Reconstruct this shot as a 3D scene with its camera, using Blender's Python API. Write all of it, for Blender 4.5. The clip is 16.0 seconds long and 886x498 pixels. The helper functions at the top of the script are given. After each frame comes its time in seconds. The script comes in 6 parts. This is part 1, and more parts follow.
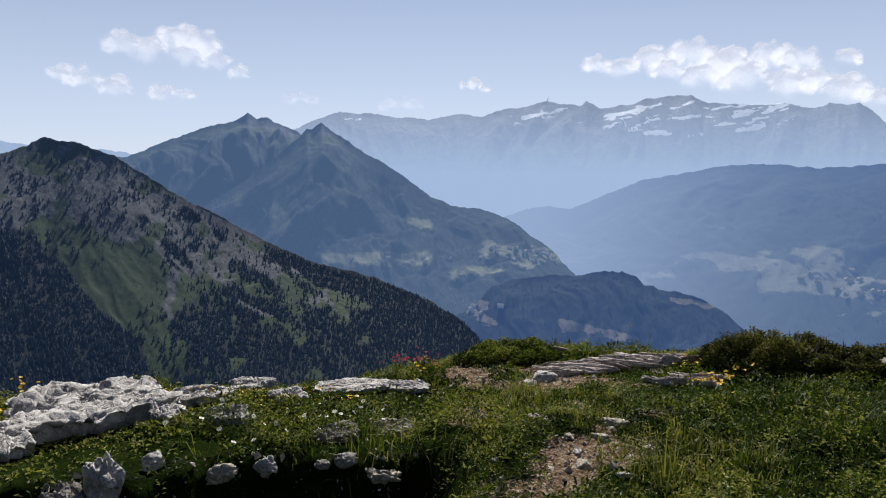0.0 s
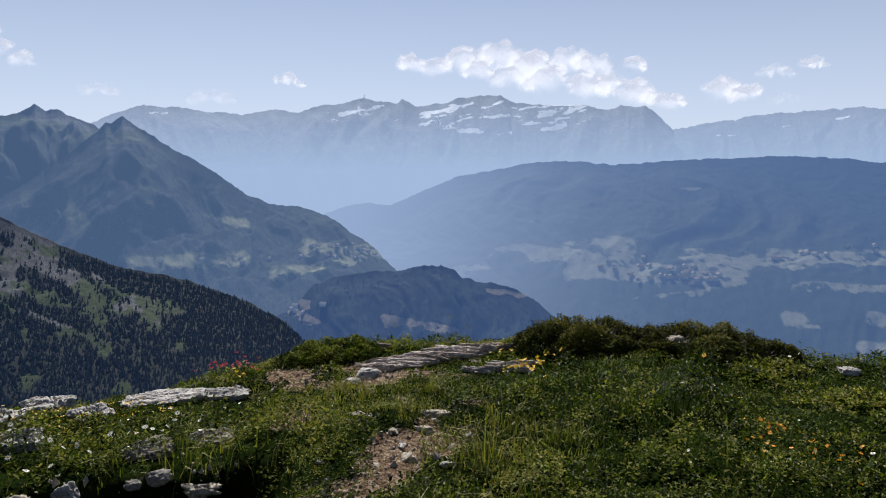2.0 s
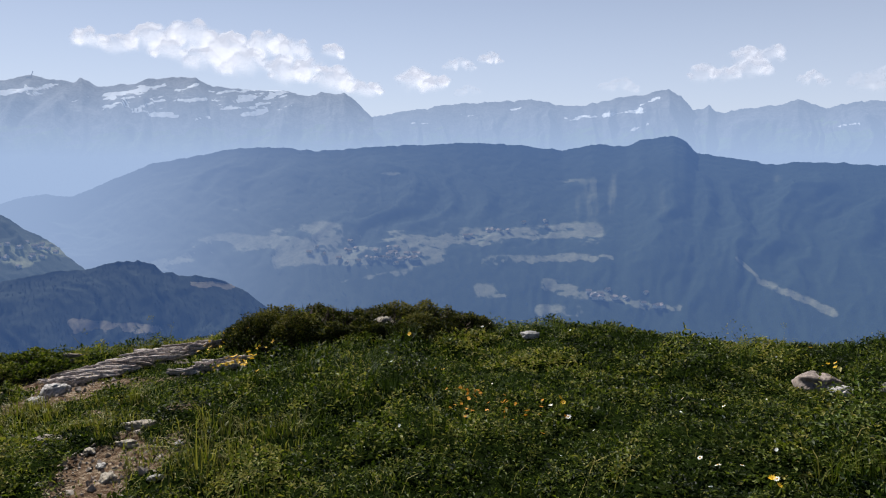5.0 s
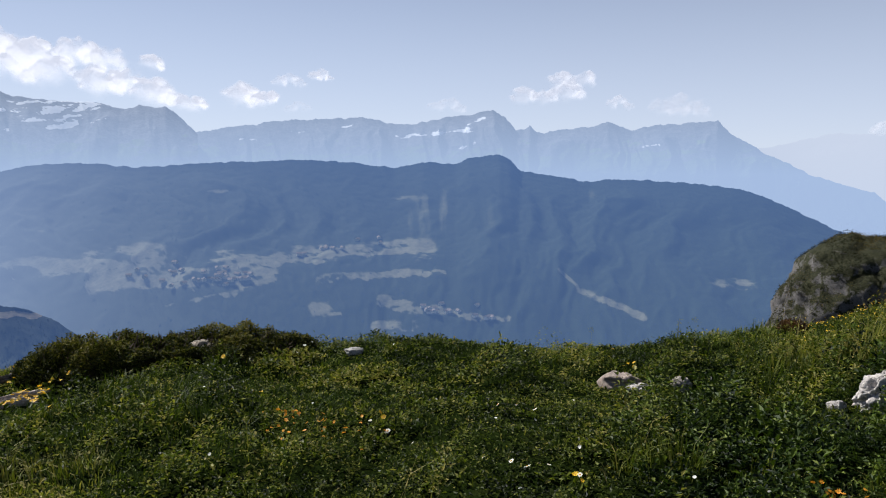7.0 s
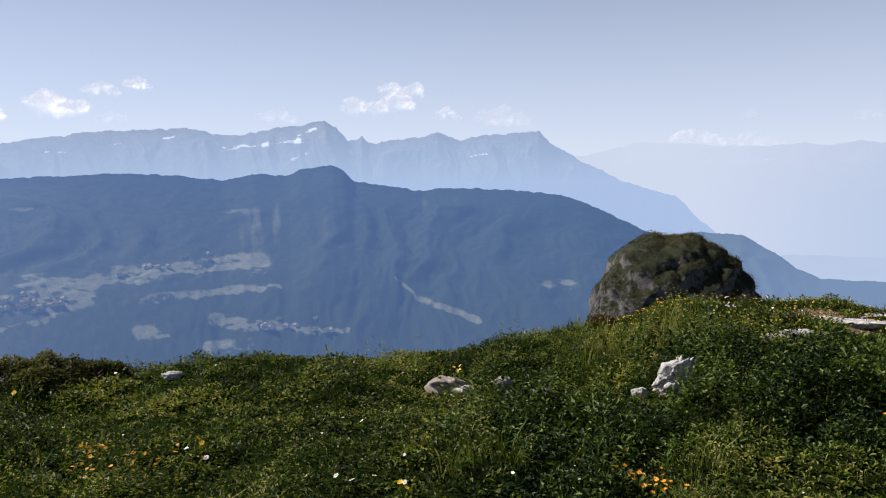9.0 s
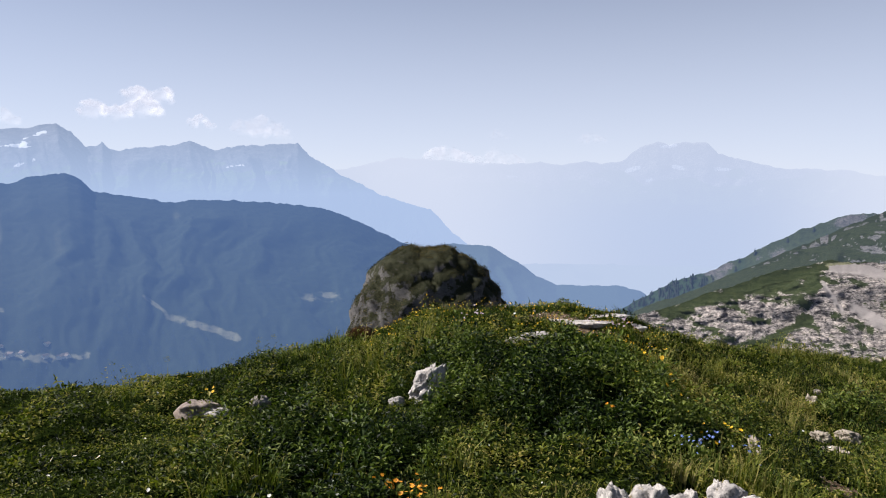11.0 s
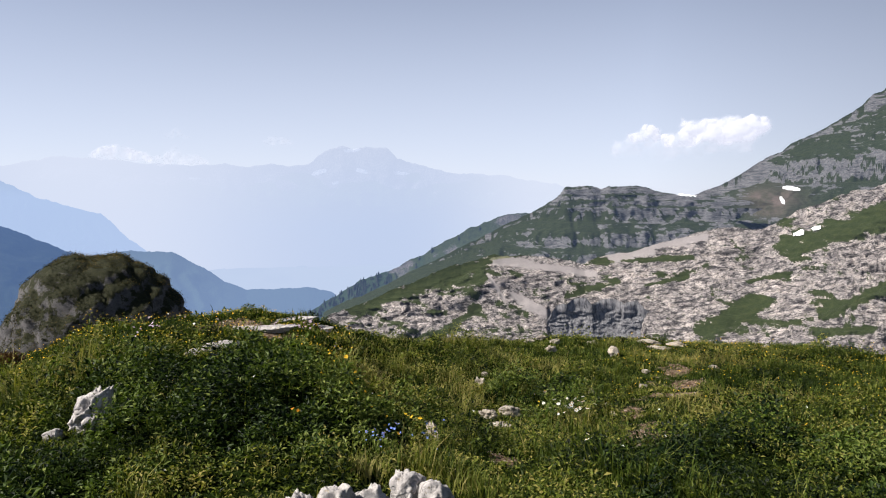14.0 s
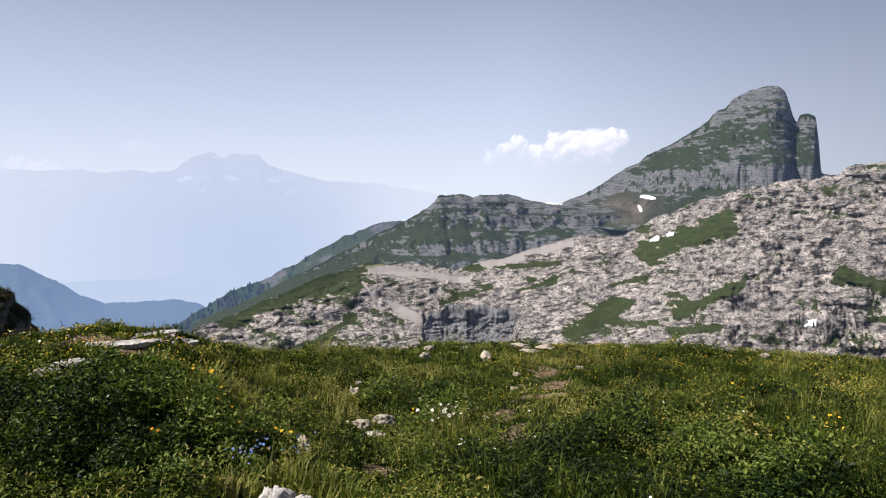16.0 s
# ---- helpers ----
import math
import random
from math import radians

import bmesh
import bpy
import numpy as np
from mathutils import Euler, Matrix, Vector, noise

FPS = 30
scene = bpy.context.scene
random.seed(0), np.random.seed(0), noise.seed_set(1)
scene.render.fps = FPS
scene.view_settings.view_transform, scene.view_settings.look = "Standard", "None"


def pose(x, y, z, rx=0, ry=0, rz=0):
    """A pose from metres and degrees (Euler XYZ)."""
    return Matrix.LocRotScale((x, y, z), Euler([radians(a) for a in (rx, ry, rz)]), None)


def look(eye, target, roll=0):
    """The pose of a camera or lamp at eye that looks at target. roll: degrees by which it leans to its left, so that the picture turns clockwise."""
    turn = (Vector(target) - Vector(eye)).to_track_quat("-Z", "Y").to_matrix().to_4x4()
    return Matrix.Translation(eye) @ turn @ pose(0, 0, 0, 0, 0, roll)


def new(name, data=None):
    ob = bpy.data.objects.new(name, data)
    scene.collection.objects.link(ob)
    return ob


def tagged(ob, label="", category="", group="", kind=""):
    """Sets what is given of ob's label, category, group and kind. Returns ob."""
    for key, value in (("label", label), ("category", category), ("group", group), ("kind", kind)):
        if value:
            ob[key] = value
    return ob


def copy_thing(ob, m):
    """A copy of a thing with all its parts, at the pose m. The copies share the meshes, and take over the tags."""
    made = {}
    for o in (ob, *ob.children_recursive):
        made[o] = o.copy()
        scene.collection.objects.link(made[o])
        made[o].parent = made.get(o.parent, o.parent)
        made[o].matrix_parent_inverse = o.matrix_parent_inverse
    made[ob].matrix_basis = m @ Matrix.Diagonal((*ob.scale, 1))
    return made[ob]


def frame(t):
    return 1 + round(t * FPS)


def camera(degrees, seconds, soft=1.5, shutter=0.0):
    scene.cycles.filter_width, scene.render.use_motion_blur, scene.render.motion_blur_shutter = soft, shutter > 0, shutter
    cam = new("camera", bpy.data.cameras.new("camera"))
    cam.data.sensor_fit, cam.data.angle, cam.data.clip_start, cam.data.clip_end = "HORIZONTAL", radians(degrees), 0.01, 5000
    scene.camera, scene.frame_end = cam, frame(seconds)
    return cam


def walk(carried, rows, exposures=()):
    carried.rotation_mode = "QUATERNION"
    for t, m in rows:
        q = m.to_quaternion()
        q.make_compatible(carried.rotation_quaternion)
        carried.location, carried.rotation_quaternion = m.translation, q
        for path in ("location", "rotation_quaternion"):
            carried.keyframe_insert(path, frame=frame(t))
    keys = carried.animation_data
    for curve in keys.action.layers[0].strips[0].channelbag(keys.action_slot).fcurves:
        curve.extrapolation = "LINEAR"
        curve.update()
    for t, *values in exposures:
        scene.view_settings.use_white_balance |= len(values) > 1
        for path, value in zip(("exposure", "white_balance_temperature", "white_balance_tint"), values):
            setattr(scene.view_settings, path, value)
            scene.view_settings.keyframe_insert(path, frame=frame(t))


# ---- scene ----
cam = camera(62.49, 16.0, soft=1.1)
# seconds, eye x, y, z, bearing clockwise from +y, tilt, roll
ROWS = [
    (0.0, -0.157, 0.075, 1.588, 0.00, -6.01, 0.28),
    (0.5, -0.127, 0.109, 1.590, 3.31, -6.09, 0.05),
    (1.0, -0.113, 0.106, 1.590, 6.77, -6.11, -0.08),
    (1.5, -0.122, 0.091, 1.592, 10.16, -6.14, -0.05),
    (2.0, -0.148, 0.084, 1.595, 14.06, -6.20, 0.17),
    (2.5, -0.161, 0.098, 1.592, 17.67, -6.24, 0.37),
    (3.0, -0.174, 0.109, 1.592, 21.58, -6.31, 0.57),
    (3.5, -0.174, 0.111, 1.594, 25.38, -6.35, 0.64),
    (4.0, -0.173, 0.111, 1.596, 28.94, -6.42, 0.66),
    (4.2, -0.155, 0.106, 1.604, 30.44, -6.66, 0.18),
    (6.3, -0.114, 0.080, 1.618, 45.55, -6.22, 0.74),
    (6.5, -0.089, 0.057, 1.601, 46.50, -5.95, 0.37),
    (7.0, -0.040, 0.036, 1.600, 49.81, -5.90, 0.09),
    (7.5, 0.005, 0.014, 1.597, 53.01, -5.88, -0.15),
    (8.0, 0.031, 0.002, 1.596, 56.04, -5.76, -0.24),
    (8.2, 0.031, -0.014, 1.598, 57.36, -5.68, -0.44),
    (10.3, 0.048, -0.053, 1.597, 73.46, -4.45, -0.58),
    (10.5, 0.053, -0.062, 1.599, 75.63, -4.42, -0.45),
    (11.0, 0.070, -0.050, 1.599, 81.33, -4.36, -0.18),
    (11.5, 0.090, -0.053, 1.597, 86.50, -4.22, -0.19),
    (12.0, 0.122, -0.063, 1.598, 90.81, -4.17, -0.20),
    (12.5, 0.151, -0.078, 1.599, 95.06, -4.27, -0.13),
    (13.0, 0.171, -0.089, 1.595, 98.70, -4.34, -0.10),
    (13.5, 0.174, -0.093, 1.595, 102.29, -4.37, -0.06),
    (14.0, 0.148, -0.109, 1.596, 105.40, -4.25, -0.26),
    (14.5, 0.150, -0.119, 1.596, 107.95, -4.15, -0.24),
    (15.0, 0.170, -0.128, 1.593, 110.46, -3.98, -0.23),
    (15.5, 0.178, -0.132, 1.589, 112.96, -3.79, -0.20),
    (16.0, 0.177, -0.143, 1.588, 115.21, -3.66, -0.16),
]


EXPOSURES = [(0.0, 0.70, 6200, 10), (4.0, 0.70, 6200, 10), (8.0, 0.80, 6250, 11), (11.0, 0.90, 6380, 13), (16.0, 0.97, 6400, 12)]


def heading(bearing, tilt):
    b, e = radians(bearing), radians(tilt)
    return Vector((math.sin(b) * math.cos(e), math.cos(b) * math.cos(e), math.sin(e)))


walk(cam, [(t, look((x, y, z), Vector((x, y, z)) + heading(b, e), r)) for t, x, y, z, b, e, r in ROWS],
     EXPOSURES)

# ---- light ----
SUN_BEARING, SUN_HEIGHT = 4.0, 45.0
world = bpy.data.worlds.new("sky")
scene.world = world
world.use_nodes = True
wn = world.node_tree
sky = wn.nodes.new("ShaderNodeTexSky")
sky.sky_type = 'NISHITA'
sky.sun_disc = False
sky.sun_elevation = radians(SUN_HEIGHT)
sky.sun_rotation = radians(SUN_BEARING)
sky.altitude = 1500
sky.air_density, sky.dust_density, sky.ozone_density = 0.7, 0.6, 1.2
wn.nodes["Background"].inputs["Strength"].default_value = 0.05
# summer haze whitens the sky towards the horizon, evenly all round
height = wn.nodes.new("ShaderNodeSeparateXYZ")
wn.links.new(wn.nodes.new("ShaderNodeTexCoord").outputs["Generated"], height.inputs[0])
haze_amount = wn.nodes.new("ShaderNodeMapRange")
for key, value in (("From Min", -0.05), ("From Max", 0.44), ("To Min", 0.92), ("To Max", 0.0)):
    haze_amount.inputs[key].default_value = value
wn.links.new(height.outputs["Z"], haze_amount.inputs["Value"])
hazy = wn.nodes.new("ShaderNodeMix")
hazy.data_type = 'RGBA'
hazy.inputs[7].default_value = (8.7, 9.25, 10.6, 1)
wn.links.new(haze_amount.outputs["Result"], hazy.inputs[0])
wn.links.new(sky.outputs[0], hazy.inputs[6])
# haze scatters sunlight forward: the sky behind the viewer's back, away from the sun, is deeper
sunward = wn.nodes.new("ShaderNodeVectorMath")
sunward.operation = 'DOT_PRODUCT'
sunward.inputs[1].default_value = heading(SUN_BEARING, 0)
wn.links.new(height.inputs[0].links[0].from_socket, sunward.inputs[0])
forward = wn.nodes.new("ShaderNodeMapRange")
for key, value in (("From Min", -1.0), ("From Max", -0.45), ("To Min", 0.45), ("To Max", 1.0)):
    forward.inputs[key].default_value = value
wn.links.new(sunward.outputs["Value"], forward.inputs["Value"])
dimmed = wn.nodes.new("ShaderNodeVectorMath")
dimmed.operation = 'SCALE'
wn.links.new(hazy.outputs[2], dimmed.inputs[0])
wn.links.new(forward.outputs["Result"], dimmed.inputs["Scale"])
wn.links.new(dimmed.outputs[0], wn.nodes["Background"].inputs["Color"])
sun = new("sun", bpy.data.lights.new("sun", 'SUN'))
sun.data.energy, sun.data.angle, sun.data.color = 5.0, radians(0.6), (1.0, 0.95, 0.86)
sun.matrix_world = look(heading(SUN_BEARING, SUN_HEIGHT) * 100, (0, 0, 0))
EYE = 1.6
AIR = 0.50  # strength of the glow put into far surfaces for haze, and into clouds


# ---- number helpers ----
def lattice(x, y, seed):
    xi, yi = np.floor(x), np.floor(y)
    fx, fy = x - xi, y - yi
    fx, fy = fx * fx * (3 - 2 * fx), fy * fy * (3 - 2 * fy)
    xi, yi = xi.astype(np.int64), yi.astype(np.int64)

    def h(a, b):
        n = (a * 374761393 + b * 668265263 + seed * 974634721) & 0x7fffffff
        n = ((n ^ (n >> 13)) * 1274126177) & 0x7fffffff
        n = ((n ^ (n >> 16)) * 668265263) & 0x7fffffff
        return n / 0x7fffffff * 2 - 1
    top = h(xi, yi) * (1 - fx) + h(xi + 1, yi) * fx
    low = h(xi, yi + 1) * (1 - fx) + h(xi + 1, yi + 1) * fx
    return top * (1 - fy) + low * fy


def fbm(x, y, seed=0, octaves=5, gain=0.5):
    x, y = np.broadcast_arrays(np.asarray(x, float), np.asarray(y, float))
    total, amp = np.zeros(x.shape), 1.0
    for k in range(octaves):
        total = total + amp * lattice(x * 2 ** k + 17.3 * k, y * 2 ** k - 9.1 * k, seed + k)
        amp *= gain
    return total


def ridged(x, y, seed=0, octaves=5):
    x, y = np.broadcast_arrays(np.asarray(x, float), np.asarray(y, float))
    total, amp = np.zeros(x.shape), 1.0
    for k in range(octaves):
        total = total + amp * (1 - 2 * np.abs(lattice(x * 2 ** k + 5.7 * k, y * 2 ** k + 3.3 * k, seed + k)))
        amp *= 0.5
    return total


def step(a, b, x):
    t = np.clip((np.asarray(x, float) - a) / (b - a), 0, 1)
    return t * t * (3 - 2 * t)


def blob(az, el, a0, e0, wa, we):
    return np.exp(-((az - a0) / wa) ** 2 - ((el - e0) / we) ** 2)


def stroke(az, el, a0, e0, a1, e1, w):
    """A soft band along a line, both in degrees of bearing and height."""
    dx, dy = a1 - a0, e1 - e0
    t = np.clip(((az - a0) * dx + (el - e0) * dy) / (dx * dx + dy * dy), 0, 1)
    return np.exp(-((az - a0 - t * dx) ** 2 + (el - e0 - t * dy) ** 2) / w ** 2)


def strokes(az, el, lines):
    return np.maximum.reduce([stroke(az, el, *k) for k in lines])


# ---- material helpers ----
def nodes_of(name):
    m = bpy.data.materials.new(name)
    m.use_nodes = True
    m.node_tree.nodes.clear()
    t = m.node_tree

    def node(kind, **props):
        n = t.nodes.new("ShaderNode" + kind)
        for k, v in props.items():
            if k in n.inputs:
                n.inputs[k].default_value = v
        return n

    def link(a, b):
        t.links.new(a, b)
    return m, t, node, link


def noise_tex(node, link, coords, scale, detail=6, rough=0.6, distortion=0.0):
    n = node("TexNoise")
    n.inputs["Scale"].default_value = scale
    n.inputs["Detail"].default_value = detail
    n.inputs["Roughness"].default_value = rough
    n.inputs["Distortion"].default_value = distortion
    link(coords, n.inputs["Vector"])
    return n.outputs["Fac"]


def ramp(node, link, fac, stops):
    r = node("ValToRGB")
    e = r.color_ramp.elements
    e[0].position, e[0].color = stops[0][0], (*stops[0][1], 1)
    e[1].position, e[1].color = stops[-1][0], (*stops[-1][1], 1)
    for p, c in stops[1:-1]:
        k = e.new(p)
        k.color = (*c, 1)
    link(fac, r.inputs["Fac"])
    return r.outputs["Color"]


def mixed(node, link, fac, a, b, blend='MIX'):
    m = node("Mix")
    m.data_type, m.blend_type = 'RGBA', blend
    for s, v in ((m.inputs[0], fac), (m.inputs[6], a), (m.inputs[7], b)):
        if isinstance(v, (int, float)):
            s.default_value = v
        elif isinstance(v, tuple):
            s.default_value = (*v, 1)
        else:
            link(v, s)
    return m.outputs[2]


def math_node(node, link, op, a, b=None, clamp=False):
    m = node("Math")
    m.operation, m.use_clamp = op, clamp
    for s, v in zip(m.inputs, (a, b)):
        if v is None:
            continue
        if isinstance(v, (int, float)):
            s.default_value = v
        else:
            link(v, s)
    return m.outputs[0]


def attribute(node, name):
    n = node("Attribute")
    n.attribute_name = name
    return n.outputs["Fac"]


def sharpen(node, link, fac, fine, amount, a, b):
    """A cover mask whose edge is frayed by fine noise."""
    f = math_node(node, link, 'SUBTRACT', fine, 0.5)
    f = math_node(node, link, 'MULTIPLY', f, amount)
    f = math_node(node, link, 'ADD', fac, f)
    r = node("MapRange")
    r.interpolation_type = 'SMOOTHSTEP'
    r.inputs["From Min"].default_value, r.inputs["From Max"].default_value = a, b
    link(f, r.inputs["Value"])
    return r.outputs["Result"]


def terrain_material(name, size, air=(0.3, 0.45, 0.75), low=0.3, high=0.2, z0=-400.0, z1=150.0,
                     rock=(0.33, 0.31, 0.29), meadow=(0.10, 0.15, 0.045), forest=(0.022, 0.04, 0.018), bump=0.6,
                     by_distance=False, strata=1.0, cracks=0.35, bedding=None,
                     hay=(0.20, 0.195, 0.115), edge=0.08, cells=0.0, veil=(), air_top=None):
    """Far terrain: rock, meadow, wood and snow by cover masks; haze is put in as a glow of the surface (thicker low
    down).
    """
    m, t, node, link = nodes_of(name)
    geo = node("NewGeometry")
    pos = geo.outputs["Position"]
    bed = node("VectorMath")
    bed.operation = 'MULTIPLY'
    bed.inputs[1].default_value = (1, 1, strata)
    if bedding:
        # beds run along the slope on this bearing and dip a little
        turned, dipped = node("VectorRotate"), node("VectorRotate")
        turned.rotation_type, dipped.rotation_type = 'Z_AXIS', 'Y_AXIS'
        turned.inputs["Angle"].default_value, dipped.inputs["Angle"].default_value = radians(bedding[0]), radians(bedding[1])
        link(pos, turned.inputs["Vector"])
        link(turned.outputs[0], dipped.inputs["Vector"])
        link(dipped.outputs[0], bed.inputs[0])
        bed.inputs[1].default_value = (bedding[2], 1, strata)
    else:
        link(pos, bed.inputs[0])
    mid = noise_tex(node, link, bed.outputs[0], 6.0 / size, 6, 0.65, 0.4)
    fine = noise_tex(node, link, bed.outputs[0], 26.0 / size, 5, 0.7)
    rock_c = mixed(node, link, 1.0, rock, ramp(node, link, mid, [(0.40 if cells else 0.32, (cracks, cracks, cracks * 1.05)), (0.49, (0.85, 0.85, 0.85)), (0.62 if cells else 0.72, (1.3, 1.27, 1.22))]), 'MULTIPLY')
    rock_c = mixed(node, link, 0.85, rock_c, ramp(node, link, fine, [(0.40 if cells else 0.34, (cracks * 0.6,) * 3), (0.5, (0.95, 0.95, 0.95)), (0.62 if cells else 0.75, (1.4, 1.4, 1.38))]), 'MULTIPLY')
    if cells:
        broad = noise_tex(node, link, pos, 0.5 / cells, 5, 0.6, 0.6)
        rock_c = mixed(node, link, 0.9, rock_c, ramp(node, link, broad, [(0.34, (0.62, 0.62, 0.64)), (0.48, (0.92, 0.92, 0.92)), (0.64, (1.25, 1.24, 1.22))]), 'MULTIPLY')
        warp = node("VectorMath")
        warp.operation = 'MULTIPLY_ADD'
        swirl = node("TexNoise", Scale=0.5 / cells, Detail=4.0)
        link(pos, swirl.inputs["Vector"])
        link(swirl.outputs["Color"], warp.inputs[0])
        warp.inputs[1].default_value = (cells * 2.4,) * 3
        link(pos, warp.inputs[2])
        for scale, deep, amount in ((1.0 / cells, 0.06, 0.55),):
            joint = node("TexVoronoi", Scale=scale)
            joint.feature = 'DISTANCE_TO_EDGE'
            link(warp.outputs[0], joint.inputs["Vector"])
            rock_c = mixed(node, link, amount, rock_c, ramp(node, link, joint.outputs["Distance"], [(0.0, (0.10, 0.10, 0.10)), (deep * 0.6, (0.55, 0.54, 0.52)), (deep * 2, (1.05, 1.05, 1.05))]), 'MULTIPLY')
    meadow_c = mixed(node, link, 1.0, meadow, ramp(node, link, mid, [(0.3, (0.7, 0.72, 0.6)), (0.5, (1, 1, 1)), (0.72, (1.45, 1.3, 1.2))]), 'MULTIPLY')
    meadow_c = mixed(node, link, 0.6, meadow_c, ramp(node, link, fine, [(0.3, (0.6, 0.6, 0.6)), (0.7, (1.35, 1.3, 1.25))]), 'MULTIPLY')
    hay_c = mixed(node, link, 0.8, hay, ramp(node, link, mid, [(0.3, (0.6, 0.65, 0.6)), (0.5, (1, 1, 1)), (0.72, (1.35, 1.3, 1.25))]), 'MULTIPLY')
    meadow_c = mixed(node, link, attribute(node, "scree"), meadow_c, hay_c)
    forest_c = mixed(node, link, 1.0, forest, ramp(node, link, fine, [(0.3, (0.4, 0.45, 0.5)), (0.5, (0.9, 0.9, 0.9)), (0.75, (1.9, 1.8, 1.5))]), 'MULTIPLY')
    rock_c = mixed(node, link, attribute(node, "scree"), rock_c, mixed(node, link, 0.5, tuple(1.0 * k for k in rock), ramp(node, link, fine, [(0.3, (0.75, 0.75, 0.75)), (0.7, (1.2, 1.2, 1.2))]), 'MULTIPLY'))
    c = mixed(node, link, sharpen(node, link, attribute(node, "rock"), fine, 0.9, 0.4, 0.6), meadow_c, rock_c)
    c = mixed(node, link, sharpen(node, link, attribute(node, "forest"), fine, 0.8, 0.5 - edge, 0.5 + edge), c, forest_c)
    c = mixed(node, link, sharpen(node, link, attribute(node, "snow"), mid, 0.5, 0.45, 0.55), c, (0.85, 0.87, 0.9))
    bsdf = node("BsdfPrincipled", Roughness=0.9)
    bsdf.inputs["Specular IOR Level"].default_value = 0.15
    link(c, bsdf.inputs["Base Color"])
    b = node("Bump", Strength=bump, Distance=size * 0.03)
    link(fine, b.inputs["Height"])
    link(b.outputs[0], bsdf.inputs["Normal"])
    out = node("OutputMaterial")
    if low <= 0 and high <= 0:
        link(bsdf.outputs[0], out.inputs[0])
        return m
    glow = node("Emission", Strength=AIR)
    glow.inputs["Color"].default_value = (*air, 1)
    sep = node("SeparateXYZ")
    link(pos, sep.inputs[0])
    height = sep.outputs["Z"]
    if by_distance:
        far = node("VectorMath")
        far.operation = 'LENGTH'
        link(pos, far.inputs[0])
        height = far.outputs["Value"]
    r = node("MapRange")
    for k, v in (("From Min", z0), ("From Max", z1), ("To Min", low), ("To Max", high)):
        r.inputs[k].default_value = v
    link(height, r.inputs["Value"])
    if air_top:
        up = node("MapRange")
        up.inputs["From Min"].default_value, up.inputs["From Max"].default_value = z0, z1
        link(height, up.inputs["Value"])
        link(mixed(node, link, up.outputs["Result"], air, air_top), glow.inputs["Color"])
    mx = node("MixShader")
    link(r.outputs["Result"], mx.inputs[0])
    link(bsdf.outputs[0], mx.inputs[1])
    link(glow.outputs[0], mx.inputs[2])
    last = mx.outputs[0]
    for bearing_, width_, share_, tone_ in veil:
        # a further haze glow is put into the surface round this bearing
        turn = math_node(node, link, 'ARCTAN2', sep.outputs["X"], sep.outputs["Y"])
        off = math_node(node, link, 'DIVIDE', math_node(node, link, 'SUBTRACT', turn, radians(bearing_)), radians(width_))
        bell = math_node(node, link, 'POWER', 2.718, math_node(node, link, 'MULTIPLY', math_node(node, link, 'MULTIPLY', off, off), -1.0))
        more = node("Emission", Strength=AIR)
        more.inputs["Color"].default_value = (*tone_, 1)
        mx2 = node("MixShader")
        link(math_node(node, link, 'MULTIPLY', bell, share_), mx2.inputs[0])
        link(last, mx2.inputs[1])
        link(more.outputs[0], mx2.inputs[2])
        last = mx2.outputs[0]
    link(last, out.inputs[0])
    return m


# ---- mesh helpers ----
def mesh_from(name, verts, faces, mats, attrs=None, smooth=True, material_index=None):
    verts, faces = np.asarray(verts, np.float32), np.asarray(faces, np.int32)
    me = bpy.data.meshes.new(name)
    n, k = faces.shape
    me.vertices.add(len(verts))
    me.vertices.foreach_set("co", verts.ravel())
    me.loops.add(n * k)
    me.loops.foreach_set("vertex_index", faces.ravel())
    me.polygons.add(n)
    me.polygons.foreach_set("loop_start", np.arange(0, n * k, k, dtype=np.int32))
    for m in (mats if isinstance(mats, (list, tuple)) else [mats]):
        me.materials.append(m)
    if material_index is not None:
        me.polygons.foreach_set("material_index", np.asarray(material_index, np.int32))
    me.update(calc_edges=True)
    me.polygons.foreach_set("use_smooth", np.full(n, smooth))
    for key, values in (attrs or {}).items():
        a = me.attributes.new(key, 'FLOAT', 'POINT')
        a.data.foreach_set("value", np.asarray(values, np.float32).ravel())
    me.validate()
    return me


def grid_faces(rows, cols, wrap=False):
    i = np.arange(rows - 1)[:, None]
    j = np.arange(cols if wrap else cols - 1)[None, :]
    j2 = (j + 1) % cols
    return np.stack([i * cols + j + 0 * i, i * cols + j2 + 0 * i, (i + 1) * cols + j2, (i + 1) * cols + j + 0 * i], -1).reshape(-1, 4)


def polar(az, r, z):
    a = np.radians(az)
    return np.stack([np.sin(a) * r, np.cos(a) * r, z + 0 * r], -1)


